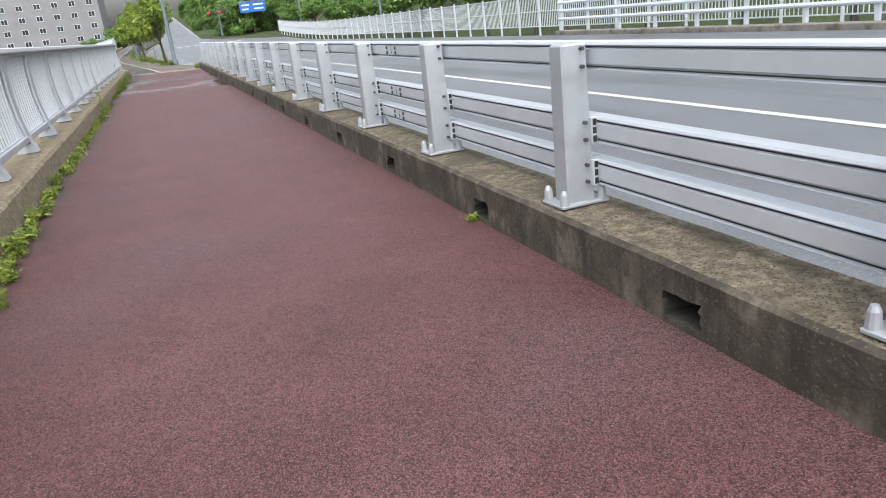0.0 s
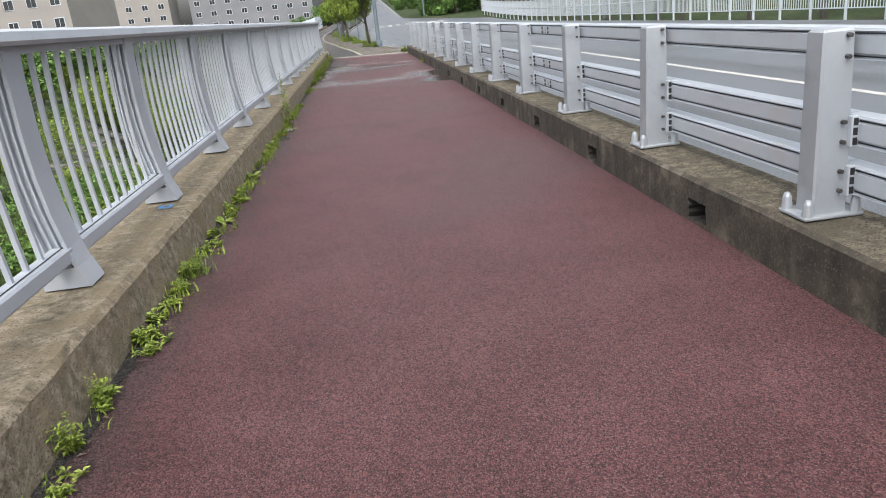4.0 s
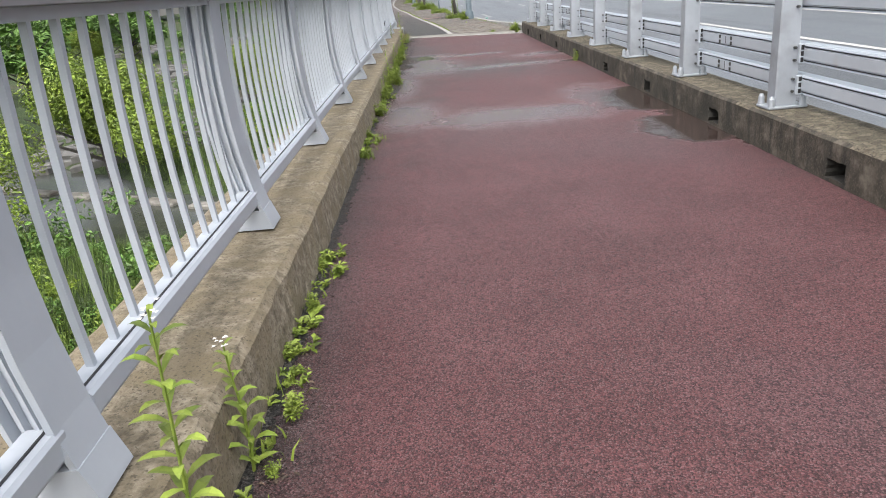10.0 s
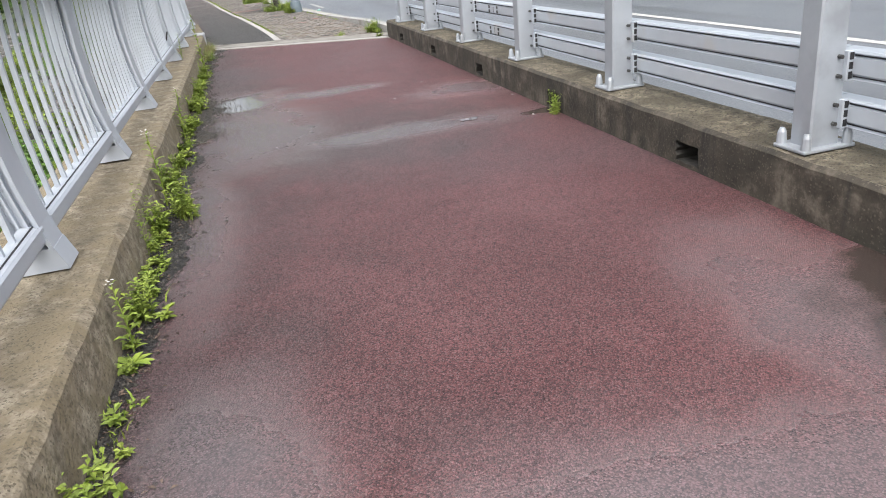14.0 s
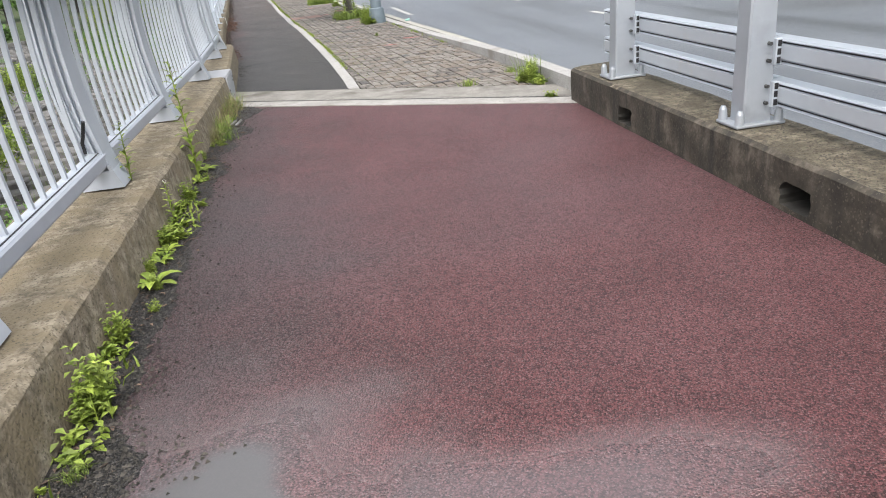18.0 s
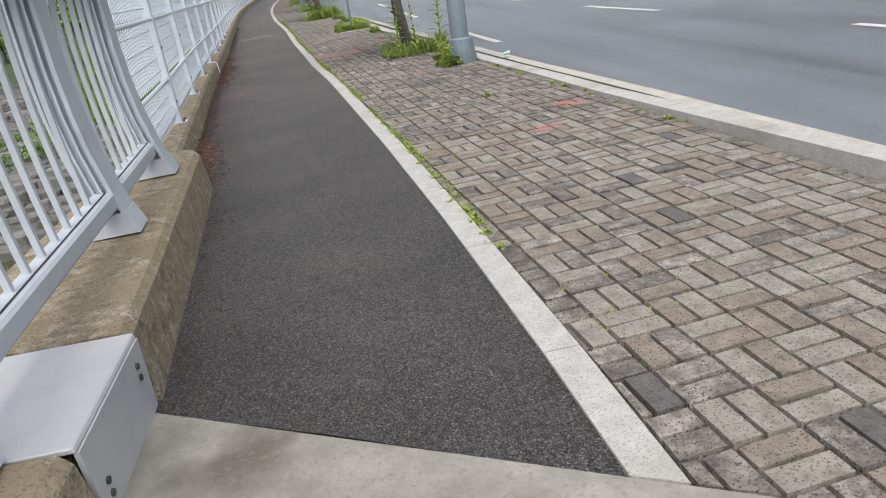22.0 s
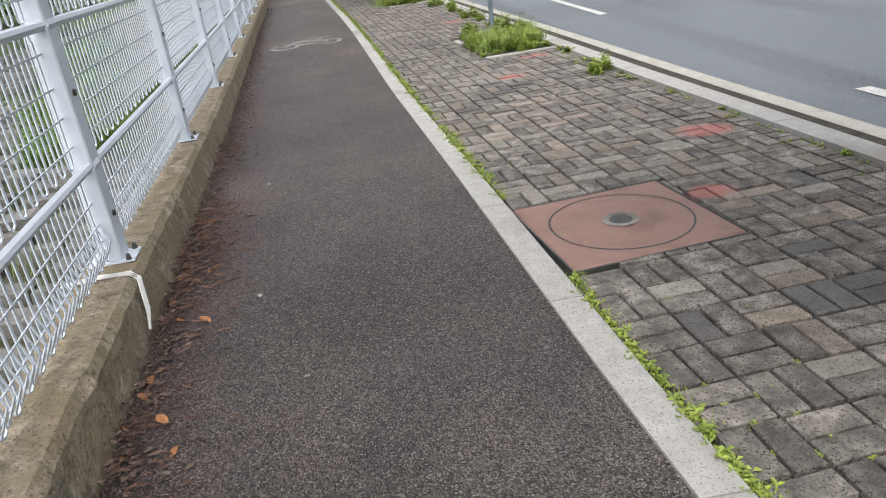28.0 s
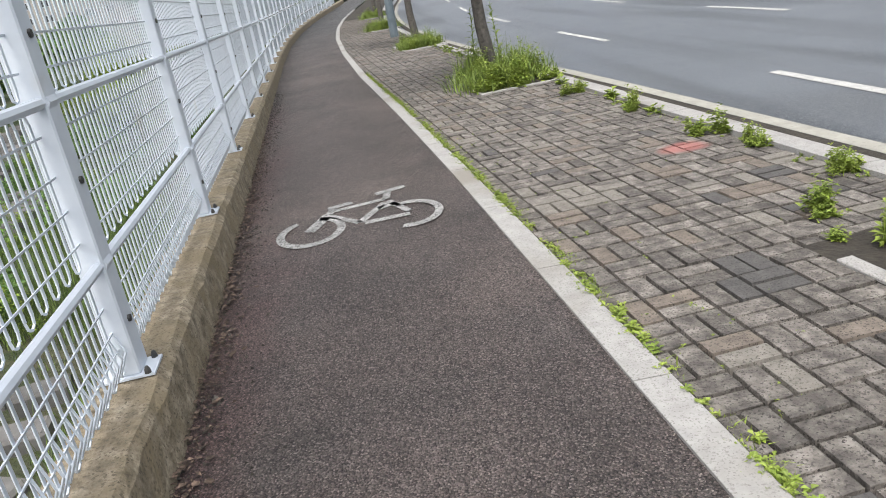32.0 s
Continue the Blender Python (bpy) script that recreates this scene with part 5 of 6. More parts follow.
edge, gutter, gaps = [], [], []
for i in range(4200):
    y = 4.5 + 26 * rnd.random()
    if noise.noise((y * 1.3, 0, 3)) + 0.25 * (y > 12) < rnd.uniform(-0.3, 0.3) or 13.85 < y < 14.75:
        continue
    edge.append((at_y(STRIP, y) + 0.135 + rnd.gauss(0, 0.014), y, climb(y) - 0.008, rnd.uniform(0.5, 1.45)))
for i in range(420):
    y = rnd.uniform(6, 36)
    gutter.append((at_y(KERB, y) - abs(rnd.gauss(0, 0.04)), y, climb(y) - 0.005, rnd.uniform(0.6, 1.6) if i % 7 or y < 17 else rnd.uniform(2.2, 4.5)))
for i in range(220):
    y = rnd.uniform(4, 25)
    gaps.append((rnd.uniform(at_y(STRIP, y) + 0.2, at_y(KERB, y) - 0.05), y, climb(y) - 0.012, rnd.uniform(0.35, 0.8)))
    for k in range(5):
        y = rnd.uniform(3.6, 25) if k % 2 else rnd.uniform(3.6, 9)
        gaps.append((at_y(STRIP, y) + 0.2 + abs(rnd.gauss(0, 0.22)), y, climb(y) - 0.012, rnd.uniform(0.35, 0.9)))
foot = []
for i in range(900):
    y = rnd.uniform(-34, 2.8)
    if noise.noise((y * 0.8, 4, 1)) + (0.15 if y < -15 else 0.05) < rnd.uniform(-0.25, 0.35) or -14.6 < y < -12.2:
        continue
    foot.append((FOOT_L + 0.01 + abs(rnd.gauss(0, 0.045)), y, 0.0, rnd.uniform(1.0, 3.0)))
scatter("ledge_weeds", [*TINY, TUFTLET], foot, "small yellow-green weeds and grass in the crack below the ledge", "weeds", LEAF)
scatter("strip_weeds", [*TINY, TUFTLET], edge, "tiny bright green weeds in the joint beside the edging strip", "weeds", LEAF)
scatter("kerb_weeds", TINY, gutter, "small green weeds in the joint beside the road kerb", "weeds", LEAF)
scatter("paver_weeds", TINY, gaps, "tiny weeds and moss between the pavers", "weeds", LEAF)


def tree_pit(x, y, sx, sy, seed, tall=0.28, bushy=0):
    r = random.Random(seed)
    b = bmesh.new()
    box(b, -sx, sx, -sy, sy, -0.2, 0.004)
    pit = part("soil_bed", b, SOIL, at=pose(x, y, climb(y), 0, 0, 6))
    tagged(pit, "square bed of dark soil edged with pale stone" if seed > 1 else "bare soil bed round a young tree", "planting bed")
    for ax, bx, ay, by in () if seed == 1 else ((-sx, sx * 0.7, -sy, -sy + 0.07), (-sx, -sx + 0.07, sy - 0.5, sy - 0.2)) if seed == 2 else ((-sx, sx, -sy, -sy + 0.07), (-sx, sx, sy - 0.07, sy), (-sx, -sx + 0.07, -sy + 0.072, sy - 0.072), (sx - 0.07, sx, -sy + 0.072, sy - 0.072)):
        b = bmesh.new()
        box(b, ax, bx, ay, by, -0.1, 0.018, 0.004)
        part("edging_stone", b, GRANITE, pit, "pale stone edging")
    for a, c in ((-0.35, -0.4), (0.35, -0.1), (-0.1, 0.45)):
        plant(TUFTS[3], x + a * sx, y + c * sy, climb(y), r.uniform(0.8, 1.0) * tall / 0.28, "lush long grass spilling over the soil bed", "grass_clump", "grass", "", "stuff")
    for k in range(9):
        o = plant(TUFTS[r.randrange(3)], x + r.uniform(-sx, sx) * 0.8, y + r.uniform(-sy, sy) * 0.8, climb(y), r.uniform(0.7, 1.2) * tall / 0.28, "green grass tuft in the soil bed", "grass_tuft", "grass", "grass in the tree beds")
    spots = [(x + r.uniform(-sx, sx) * 0.95, y + r.uniform(-sy, sy) * 0.95, climb(y), r.uniform(0.7, 1.3) * tall / 0.28) for k in range(52 if seed == 2 else 34)]
    scatter("bed_weeds", WEEDS, spots, "lush leafy yellow-green weeds covering the soil bed", "weeds", LEAF)
    for k in range(bushy):
        plant(STALK[0], x + r.uniform(-sx, sx) * 0.8, y + r.uniform(-sy, sy) * 0.8, climb(y), r.uniform(1.0, 1.6), "tall stalky weed in the soil bed", group="tall weeds in the tree beds")


BEDS = ((1.82, 12.62, 0.5, 0.45), (1.2, 19.65, 0.44, 0.85), (0.55, 26.75, 0.48, 0.85), (0.05, 34.3, 0.48, 0.85), (-0.55, 43.0, 0.45, 0.85), (-0.75, 51.0, 0.45, 0.85))
for n, ((x, y, sx, sy), tall, bushy) in enumerate(zip(BEDS, (0.24, 0.21, 0.4, 0.3, 0.35, 0.35), (5, 0, 3, 0, 0, 0))):
    tree_pit(x, y, sx, sy, n + 1, tall, bushy)
for k in range(7):
    plant(WEEDS[k % 4], 1.9 + rnd.uniform(-0.13, 0.13), 10.55 + rnd.uniform(-0.16, 0.16), 0, 1.4, "bushy green weed at the foot of the lamp post", group="weeds at the lamp post")
for x, y in ((1.35, 20.6), (0.9, 20.75), (1.25, 22.0), (1.2, 22.4), (1.1, 23.6), (0.95, 24.9), (0.65, 28.6), (1.38, 21.2), (1.6, 17.4)):
    for k in range(3):
        plant(WEEDS[k], x + rnd.uniform(-0.08, 0.08), y + rnd.uniform(-0.1, 0.1), 0, rnd.uniform(0.7, 1.1), "weed between the pavers and the kerb", group="weeds along the road kerb")


def crown_mesh(seed, n, rx, rz, size, mat, lumps=9):
    r = random.Random(seed)
    verts, faces = [], []
    cs = [(Vector((r.gauss(0, rx * 0.42), r.gauss(0, rx * 0.42), max(-0.4 * rz, r.gauss(0, rz * 0.45)))), r.uniform(0.3, 0.55)) for _ in range(lumps)]
    for i in range(n):
        c, q = cs[r.randrange(lumps)]
        d = Vector((r.gauss(0, 1), r.gauss(0, 1), r.gauss(0, 1))).normalized() * (r.random() ** 0.4)
        p = c + Vector((d.x * rx * q, d.y * rx * q, d.z * rz * q))
        nrm = (d + Vector((r.gauss(0, 0.6), r.gauss(0, 0.6), 0.5 + r.gauss(0, 0.5)))).normalized()
        u = nrm.orthogonal().normalized()
        u.rotate(Matrix.Rotation(r.uniform(0, 6.28), 3, nrm))
        v = nrm.cross(u)
        s = size * r.uniform(0.6, 1.3)
        k = len(verts)
        for a, b in ((-1, 0), (0, -0.5), (1, 0), (0, 0.5)):
            verts.append((p + u * a * s + v * b * s + nrm * (-0.15 * s if a else 0.1 * s))[:])
        faces.append((k, k + 1, k + 2, k + 3))
    me = bpy.data.meshes.new("crown")
    me.from_pydata(verts, [], faces)
    me.materials.append(mat)
    return me


def tree(name, seed, h, trunk_r, rx, rz, n, size, mat, label, category="tree"):
    r = random.Random(seed)
    e = tagged(new(name), label, category)
    bm = bmesh.new()
    pts, p = [], Vector((0, 0, -0.3))
    lean = Vector((r.uniform(-0.04, 0.04), r.uniform(-0.04, 0.04), 0))
    for k in range(7):
        pts.append(p[:])
        p = p + Vector((lean.x * h + r.gauss(0, 0.02), lean.y * h + r.gauss(0, 0.02), (h + 0.3) / 6))
    tube(bm, pts, [trunk_r * f for f in (1.25, 1.0, 0.9, 0.78, 0.65, 0.45, 0.25)], 10)
    for k in range(7):
        a = r.uniform(0, 6.28)
        b = Vector(pts[3 + k % 3])
        l = rx * r.uniform(0.5, 0.9)
        q = b + Vector((math.cos(a) * l, math.sin(a) * l, l * 0.7))
        tube(bm, [b[:], ((b + q) / 2 + Vector((0, 0, -0.05)))[:], q[:]], [trunk_r * 0.4, trunk_r * 0.28, trunk_r * 0.1], 5)
    part("trunk", bm, BARK, e)
    c = new("crown", crown_mesh(seed, n, rx, rz, size, mat))
    c.parent = e
    c.matrix_basis = pose(pts[-1][0], pts[-1][1], h + rz * 0.15)
    return e


street = tree("street_tree", 3, 2.6, 0.085, 1.25, 1.6, 9000, 0.075, CROWN_Y, "young street tree with a slim grey trunk and green crown")
street.matrix_basis = pose(1.8, 12.75, 0)
for x, y, s in ((0.55, 26.9, 1.0), (0.08, 34.9, 1.05), (-0.55, 43.0, 1.0), (-0.75, 51, 1.1), (-0.4, 59, 1.1)):
    copy_thing(street, pose(x, y, climb(y), 0, 0, y * 40) @ Matrix.Diagonal((s, s, s, 1)))
sign = tagged(new("sign_post"), "thin galvanised steel post standing in a grassy bed", "sign post")
sign.matrix_basis = pose(1.2, 20.42, 0.0)
bm = bmesh.new()
tube(bm, [(0, 0, -0.2), (0, 0, 2.6)], 0.03, 10)
part("post", bm, POLE, sign)
bm = bmesh.new()
tube(bm, [(0, 0, 2.6), (0, 0, 2.62)], 0.034, 10)
part("cap", bm, BLACK, sign, "dark plastic cap")


# ---- valley beside the bridge ----
bm = bmesh.new()
rows = []
for n, (cx, cy) in enumerate(BED):
    a, b = BED[max(0, n - 1)], BED[min(len(BED) - 1, n + 1)]
    d = Vector((b[0] - a[0], b[1] - a[1])).normalized()
    w = 2.2 + (1.6 if cy > 35 else 0)
    rows.append([bm.verts.new((cx - d.y * w, cy + d.x * w, -2.55)), bm.verts.new((cx + d.y * w, cy - d.x * w, -2.55))])
for p, q in zip(rows, rows[1:]):
    bm.faces.new((p[0], p[1], q[1], q[0]))
tagged(part("water_stream", bm, STREAM), "shallow grey stream winding through the grass", "stream", kind="structure")
# stone revetment on the slope after the bridge
rev = tagged(new("wall_revetment"), "low steps of grey stone blocks across the stream bed", "stone bank", kind="structure")
bm = bmesh.new()
box(bm, -0.3, 0.3, -0.22, 0.22, -0.25, 0.12, 0.04)
stone = fresh(bm, "stone", STONE)
r = random.Random(8)
# low steps of stones laid across the stream bed
for y0, y1, gap, mid, half in ((0.8, 6.4, 0.75, -7.6, 3.6), (6.6, 25.0, 0.8, -3.6, 2.4), (14.0, 38.0, 1.0, -9.5, 4.5), (42.0, 53.0, 1.6, -18.5, 6.5)):
    for y in steps(y0, y1, gap):
        c = mid - (y - y0) * 0.16
        size = 1.0 if y0 < 10 else 1.5 if y0 < 40 else 2.0
        for k in range(int(2 * half / (0.66 * size))):
            x = c - half + k * 0.66 * size + r.gauss(0, 0.05)
            if r.random() < 0.1:
                continue
            share("stone", stone, rev, pose(x, y - (x - c) * 0.12 + r.gauss(0, 0.06), max(ground_z(x, y), -2.6) + 0.1, r.gauss(0, 5), r.gauss(0, 5), r.gauss(0, 8)) @ Matrix.Diagonal((size, size * 0.75, size * 0.7, 1)))
# pale slabs of a stepping-stone crossing
b = bmesh.new()
box(b, -0.45, 0.45, -0.16, 0.16, -0.4, 0.03, 0.03)
slab_mesh = fresh(b, "slab", PALE)
ford = tagged(new("stepping_stones"), "row of pale concrete stepping slabs across the stream", "stepping stones")
for k in range(6):
    f = k / 5
    share("slab", slab_mesh, ford, pose(-4.3 - 6.0 * f, -3.9 + 3.2 * f, -2.5, r.gauss(0, 1), r.gauss(0, 1), -28 + r.gauss(0, 4)))

far_tree = tree("bush_tree", 7, 2.0, 0.12, 2.0, 1.7, 26000, 0.045, CROWN_Y, "broad bright green tree in the valley")
far_tree.matrix_basis = pose(-7.6, -0.3, -2.9) @ Matrix.Diagonal((1.15, 1.15, 1.0, 1))
for x, y, s, a in ((-9.6, -9.5, 0.75, 60), (-8.2, -19.0, 0.7, 130), (-16.5, 5.0, 0.8, 200), (-19.5, 19, 0.95, 20), (-6.0, 7.5, 0.65, 80), (-21, 30, 0.9, 150), (-5.6, -24.5, 0.6, 10),
                  (-12.5, -4.0, 0.7, 220), (-7.0, 13.5, 0.6, 290), (-26, 40, 1.1, 45), (-9.0, 41, 0.7, 110), (-12.5, 52, 0.8, 10), (-14, 60, 1.0, 70), (-24, -8, 1.0, 100)):
    copy_thing(far_tree, pose(x, y, ground_z(x, y) - 0.1, 0, 0, a) @ Matrix.Diagonal((s, s, s, 1)))
# grass over the valley slope, too many blades to count
r = random.Random(9)
verts, faces = [], []
for i in range(64000):
    y = r.uniform(-36, 34)
    x = (at_y(FENCE, y) if y > 7 else -0.8) - 0.7 - abs(r.gauss(0, 4.0 if i % 3 else 1.6))
    if bed_distance(x, y) < 1.7 + 0.8 * (y > 15) or (5.5 < y < 26 and -8.0 < x < at_y(FENCE, y) - 1.1 and r.random() < 0.88):
        continue
    z = ground_z(x, y)
    for j in range(3):
        a, h, k = r.uniform(0, 6.28), r.uniform(0.1, 0.4), len(verts)
        dx, dy = math.cos(a), math.sin(a)
        px, py = x + r.gauss(0, 0.08), y + r.gauss(0, 0.08)
        w = 0.007
        verts += [(px - dy * w, py + dx * w, z - 0.05), (px + dy * w, py - dx * w, z - 0.05), (px + dx * h * 0.4, py + dy * h * 0.4, z + h)]
        faces.append((k, k + 1, k + 2))
me = bpy.data.meshes.new("valley_grass")
me.from_pydata(verts, [], faces)
me.materials.append(VERGE)
tagged(new("valley_grass", me), "long uncut green grass on the valley slope", "grass", kind="stuff")


r = random.Random(41)
low = [crown_mesh(51, 700, 0.55, 0.4, 0.034, CROWN_Y, 6), crown_mesh(52, 900, 0.8, 0.5, 0.04, CROWN, 7)]
for mesh_id, (many, word) in enumerate(((120, "bright"), (200, "dark"))):
    spots = []
    while len(spots) < many:
        y = r.uniform(-36, 50)
        x = (at_y(FENCE, y) - 2.5 if y > 7 else -0.8) - 1.2 - abs(r.gauss(0, 6.5))
        if bed_distance(x, y) > 2.0 and not (5.5 < y < 26 and x > -7.5):
            spots.append((x, y, ground_z(x, y) + 0.15, r.uniform(0.5, 1.5)))
    rnd = r
    scatter("valley_shrubs", [low[mesh_id]], spots, word + " green shrubs and tall herbs over the valley floor", "shrubs", (CROWN_Y, CROWN)[mesh_id])


# ---- buildings beyond the valley ----
def block(x, y, z, w, d, storeys, bays, turn, wall, label):
    e = tagged(new("apartment_building"), label, "building")
    e.matrix_basis = pose(x, y, z, 0, 0, turn)
    h = storeys * 3.0 + 0.8
    bm = bmesh.new()
    box(bm, -w / 2, w / 2, 0, d, 0, h)
    part("wall", bm, wall, e)
    bm = bmesh.new()
    box(bm, -w / 2 - 0.3, w / 2 + 0.3, -0.3, d + 0.3, h, h + 0.5)
    roof = part("roof", bm, PALE, e)
    bm = bmesh.new()
    box(bm, w * 0.1, w * 0.25, d * 0.3, d * 0.7, h + 0.5, h + 3)
    part("stair_tower", bm, wall, roof)
    bm = bmesh.new()
    box(bm, -0.8, 0.8, -0.06, 0.05, 0.9, 2.3)
    fr = fresh(bm, "window", WHITE)
    bm = bmesh.new()
    box(bm, -0.7, -0.04, -0.09, 0.0, 1.0, 2.2)
    box(bm, 0.04, 0.7, -0.09, 0.0, 1.0, 2.2)
    pa = fresh(bm, "pane", PANE)
    for s in range(storeys):
        for b in range(bays):
            m = pose(-w / 2 + (b + 0.5) * w / bays, 0, s * 3.0 + 0.3)
            win = share("window", fr, e, m)
            share("pane", pa, win, Matrix())
    return e


block(-27, 190, -0.5, 34, 14, 6, 8, -4, BUILD, "long grey apartment building above the valley")
block(-69, 184, -0.5, 42, 14, 6, 10, 3, BUILD2, "beige-grey apartment building with rows of paired windows")
block(-47, 86, 0.5, 18, 12, 5, 5, -14, BUILD2, "beige-grey apartment building with small windows")
block(-68, 82, 0.5, 20, 12, 5, 5, -20, BUILD2, "beige-grey apartment building with small windows")
block(-88, 70, 0.3, 14, 12, 3, 4, -30, BUILD2, "low dark-roofed house beyond the valley")

# ---- across the road: barrier, fence, trees, hill ----
far_rail = tagged(new("far_barrier"), "white pipe guard rail on the far side of the road", "road barrier")
bm = bmesh.new()
box(bm, 16.1, 16.5, -60, -8, -0.4, 0.02, 0.02)
part("footing", bm, PALE, far_rail)
for z in (0.45, 0.75, 1.05):
    bm = bmesh.new()
    tube(bm, [(16.3, -60, z), (16.3, -8, z)], 0.06, 8)
    part("rail", bm, WHITE, far_rail)
bm = bmesh.new()
box(bm, -0.05, 0.05, -0.06, 0.06, 0.02, 1.15, 0.01)
me = fresh(bm, "post", WHITE)
for k in range(27):
    share("post", me, far_rail, pose(16.38, -60 + 2 * k, 0))
side_fence = tagged(new("far_fence"), "white slatted fence across the road", "fence")
bm = bmesh.new()
box(bm, -0.04, 0.04, -0.04, 0.04, -0.4, 1.5, 0.01)
me = fresh(bm, "post", WHITE)
bm = bmesh.new()
for k in range(12):
    box(bm, -0.012, 0.012, 0.15 + k * 0.155, 0.17 + k * 0.155, 0.1, 1.4)
for z in (0.1, 0.75, 1.4):
    box(bm, -0.015, 0.015, 0.0, 2.0, z - 0.02, z + 0.02)
pan = fresh(bm, "panel", WHITE)
for k in range(60):
    y = -50 + 2 * k
    share("post", me, side_fence, pose(17.6, y, climb(y)))
    tagged(share("panel", pan, side_fence, pose(17.6, y, climb(y))), kind="stuff")
roadside = tree("roadside_tree", 13, 2.4, 0.1, 1.5, 1.3, 1500, 0.16, CROWN, "round green roadside tree")
roadside.matrix_basis = pose(19.5, -30, -0.2)
r = random.Random(17)
for k in range(1, 24):
    y = -30 + k * 5.2
    s = r.uniform(0.85, 1.2)
    copy_thing(roadside, pose(19.5 + r.gauss(0, 0.4), y, climb(y) - 0.2, 0, 0, r.uniform(0, 360)) @ Matrix.Diagonal((s, s, s, 1)))
for k in range(70):
    x, y = r.uniform(24, 75), r.uniform(-30, 190)
    s = r.uniform(1.4, 2.6)
    copy_thing(roadside, pose(x, y, ground_z(x, y) - 0.4, 0, 0, r.uniform(0, 360)) @ Matrix.Diagonal((s, s, s * 0.9, 1)))
for k in range(46):
    x, y = r.uniform(-12, 30), r.uniform(130, 210)
    s = r.uniform(1.6, 2.6)
    if x < 19:
        continue
    copy_thing(roadside, pose(x, y, ground_z(x, y) - 0.3, 0, 0, r.uniform(0, 360)) @ Matrix.Diagonal((s, s, s * 0.9, 1)))


for k in range(90):
    y = r.uniform(80, 230)
    x = 10.8 + (y - 75) * 0.012 + abs(r.gauss(0, 9))
    s = r.uniform(1.0, 1.9) if x < 20 else r.uniform(1.6, 2.6)
    copy_thing(roadside, pose(x, y, ground_z(x, y) - 0.3, 0, 0, r.uniform(0, 360)) @ Matrix.Diagonal((s, s, s * 0.9, 1)))
for k in range(30):
    y = r.uniform(85, 240)
    x = -1.5 + (y - 75) * 0.03 - abs(r.gauss(0, 4))
    s = r.uniform(1.0, 1.7)
    copy_thing(roadside, pose(x, y, ground_z(x, y) - 0.3, 0, 0, r.uniform(0, 360)) @ Matrix.Diagonal((s, s, s * 0.9, 1)))
for k in range(26):
    x, y = r.uniform(-48, -17), r.uniform(14, 70)
    s = r.uniform(0.9, 1.5)
    copy_thing(roadside, pose(x, y, ground_z(x, y) - 0.3, 0, 0, r.uniform(0, 360)) @ Matrix.Diagonal((s, s, s * 0.8, 1)))


bush = tree("hill_bush", 19, 0.9, 0.1, 2.2, 1.7, 3000, 0.15, CROWN, "dense dark green bush on the hillside above the road")
bush.matrix_basis = pose(12.0, 82, climb(79) - 0.5)
for k in range(44):
    y = 80 + k * 3.4 + r.gauss(0, 0.8)
    x = 10.4 + (y - 75) * 0.014 + abs(r.gauss(0, 1.6)) + 4.5 * (k % 3)
    q = r.uniform(0.8, 1.25) + 0.25 * (k % 3)
    copy_thing(bush, pose(x, y, climb(y) - 0.5, 0, 0, r.uniform(0, 360)) @ Matrix.Diagonal((q, q, q, 1)))


def tall_pole(x, y, h, arm, label, name="street_lamp", cat="street lamp"):
    e = tagged(new(name), label, cat)
    e.matrix_basis = pose(x, y, climb(y) - 0.2)
    b = bmesh.new()
    tube(b, [(0, 0, 0), (0, 0, h)], [0.12, 0.07], 10)
    part("pole", b, POLE, e)
    b = bmesh.new()
    tube(b, [(0, 0, h - 0.2), (arm * 0.5, 0, h + 0.3), (arm, 0, h + 0.35)], 0.045, 8)
    part("arm", b, POLE, e)
    return e


for y in (-8, 24, 58):
    tall_pole(18.6, y, 9, -2.4, "tall grey street lamp across the road")
for y in (38.5, 66):
    tall_pole(at_y(KERB, y) - 0.3, y, 9, 2.4, "tall blue-grey street lamp on the pavement")
gantry = tall_pole(10.6, 76, 4.0, 6.8, "grey signal mast with a blue sign beside the road", "signal_mast", "traffic light")
b = bmesh.new()
box(b, 3.0, 6.6, -0.08, 0.02, 2.8, 4.2, 0.03)
board = part("sign_board", b, BLUE, gantry, "blue road sign board")
b = bmesh.new()
for z, x0, x1 in ((3.7, 3.3, 4.4), (3.7, 4.9, 6.3), (3.15, 3.3, 4.2), (3.15, 5.0, 6.3)):
    box(b, x0, x1, -0.1, -0.081, z, z + 0.2)
part("lettering", b, WHITE, board, "unreadable white lettering bars")
b = bmesh.new()
tube(b, [(-1.6, 0, 3.3), (1.0, 0, 3.3)], 0.04, 8)
part("signal_arm", b, POLE, gantry)
for x in (-0.95, 0.55):
    b = bmesh.new()
    box(b, x - 0.5, x + 0.5, -0.15, 0.1, 3.1, 3.5, 0.05)
    head = part("signal_head", b, BLACK, gantry, "black horizontal signal head")
    b = bmesh.new()
    tube(b, [(x - 0.32, -0.2, 3.3), (x - 0.32, -0.14, 3.3)], 0.18, 12)
    part("red_light", b, REDLAMP, head, "lit red lens")
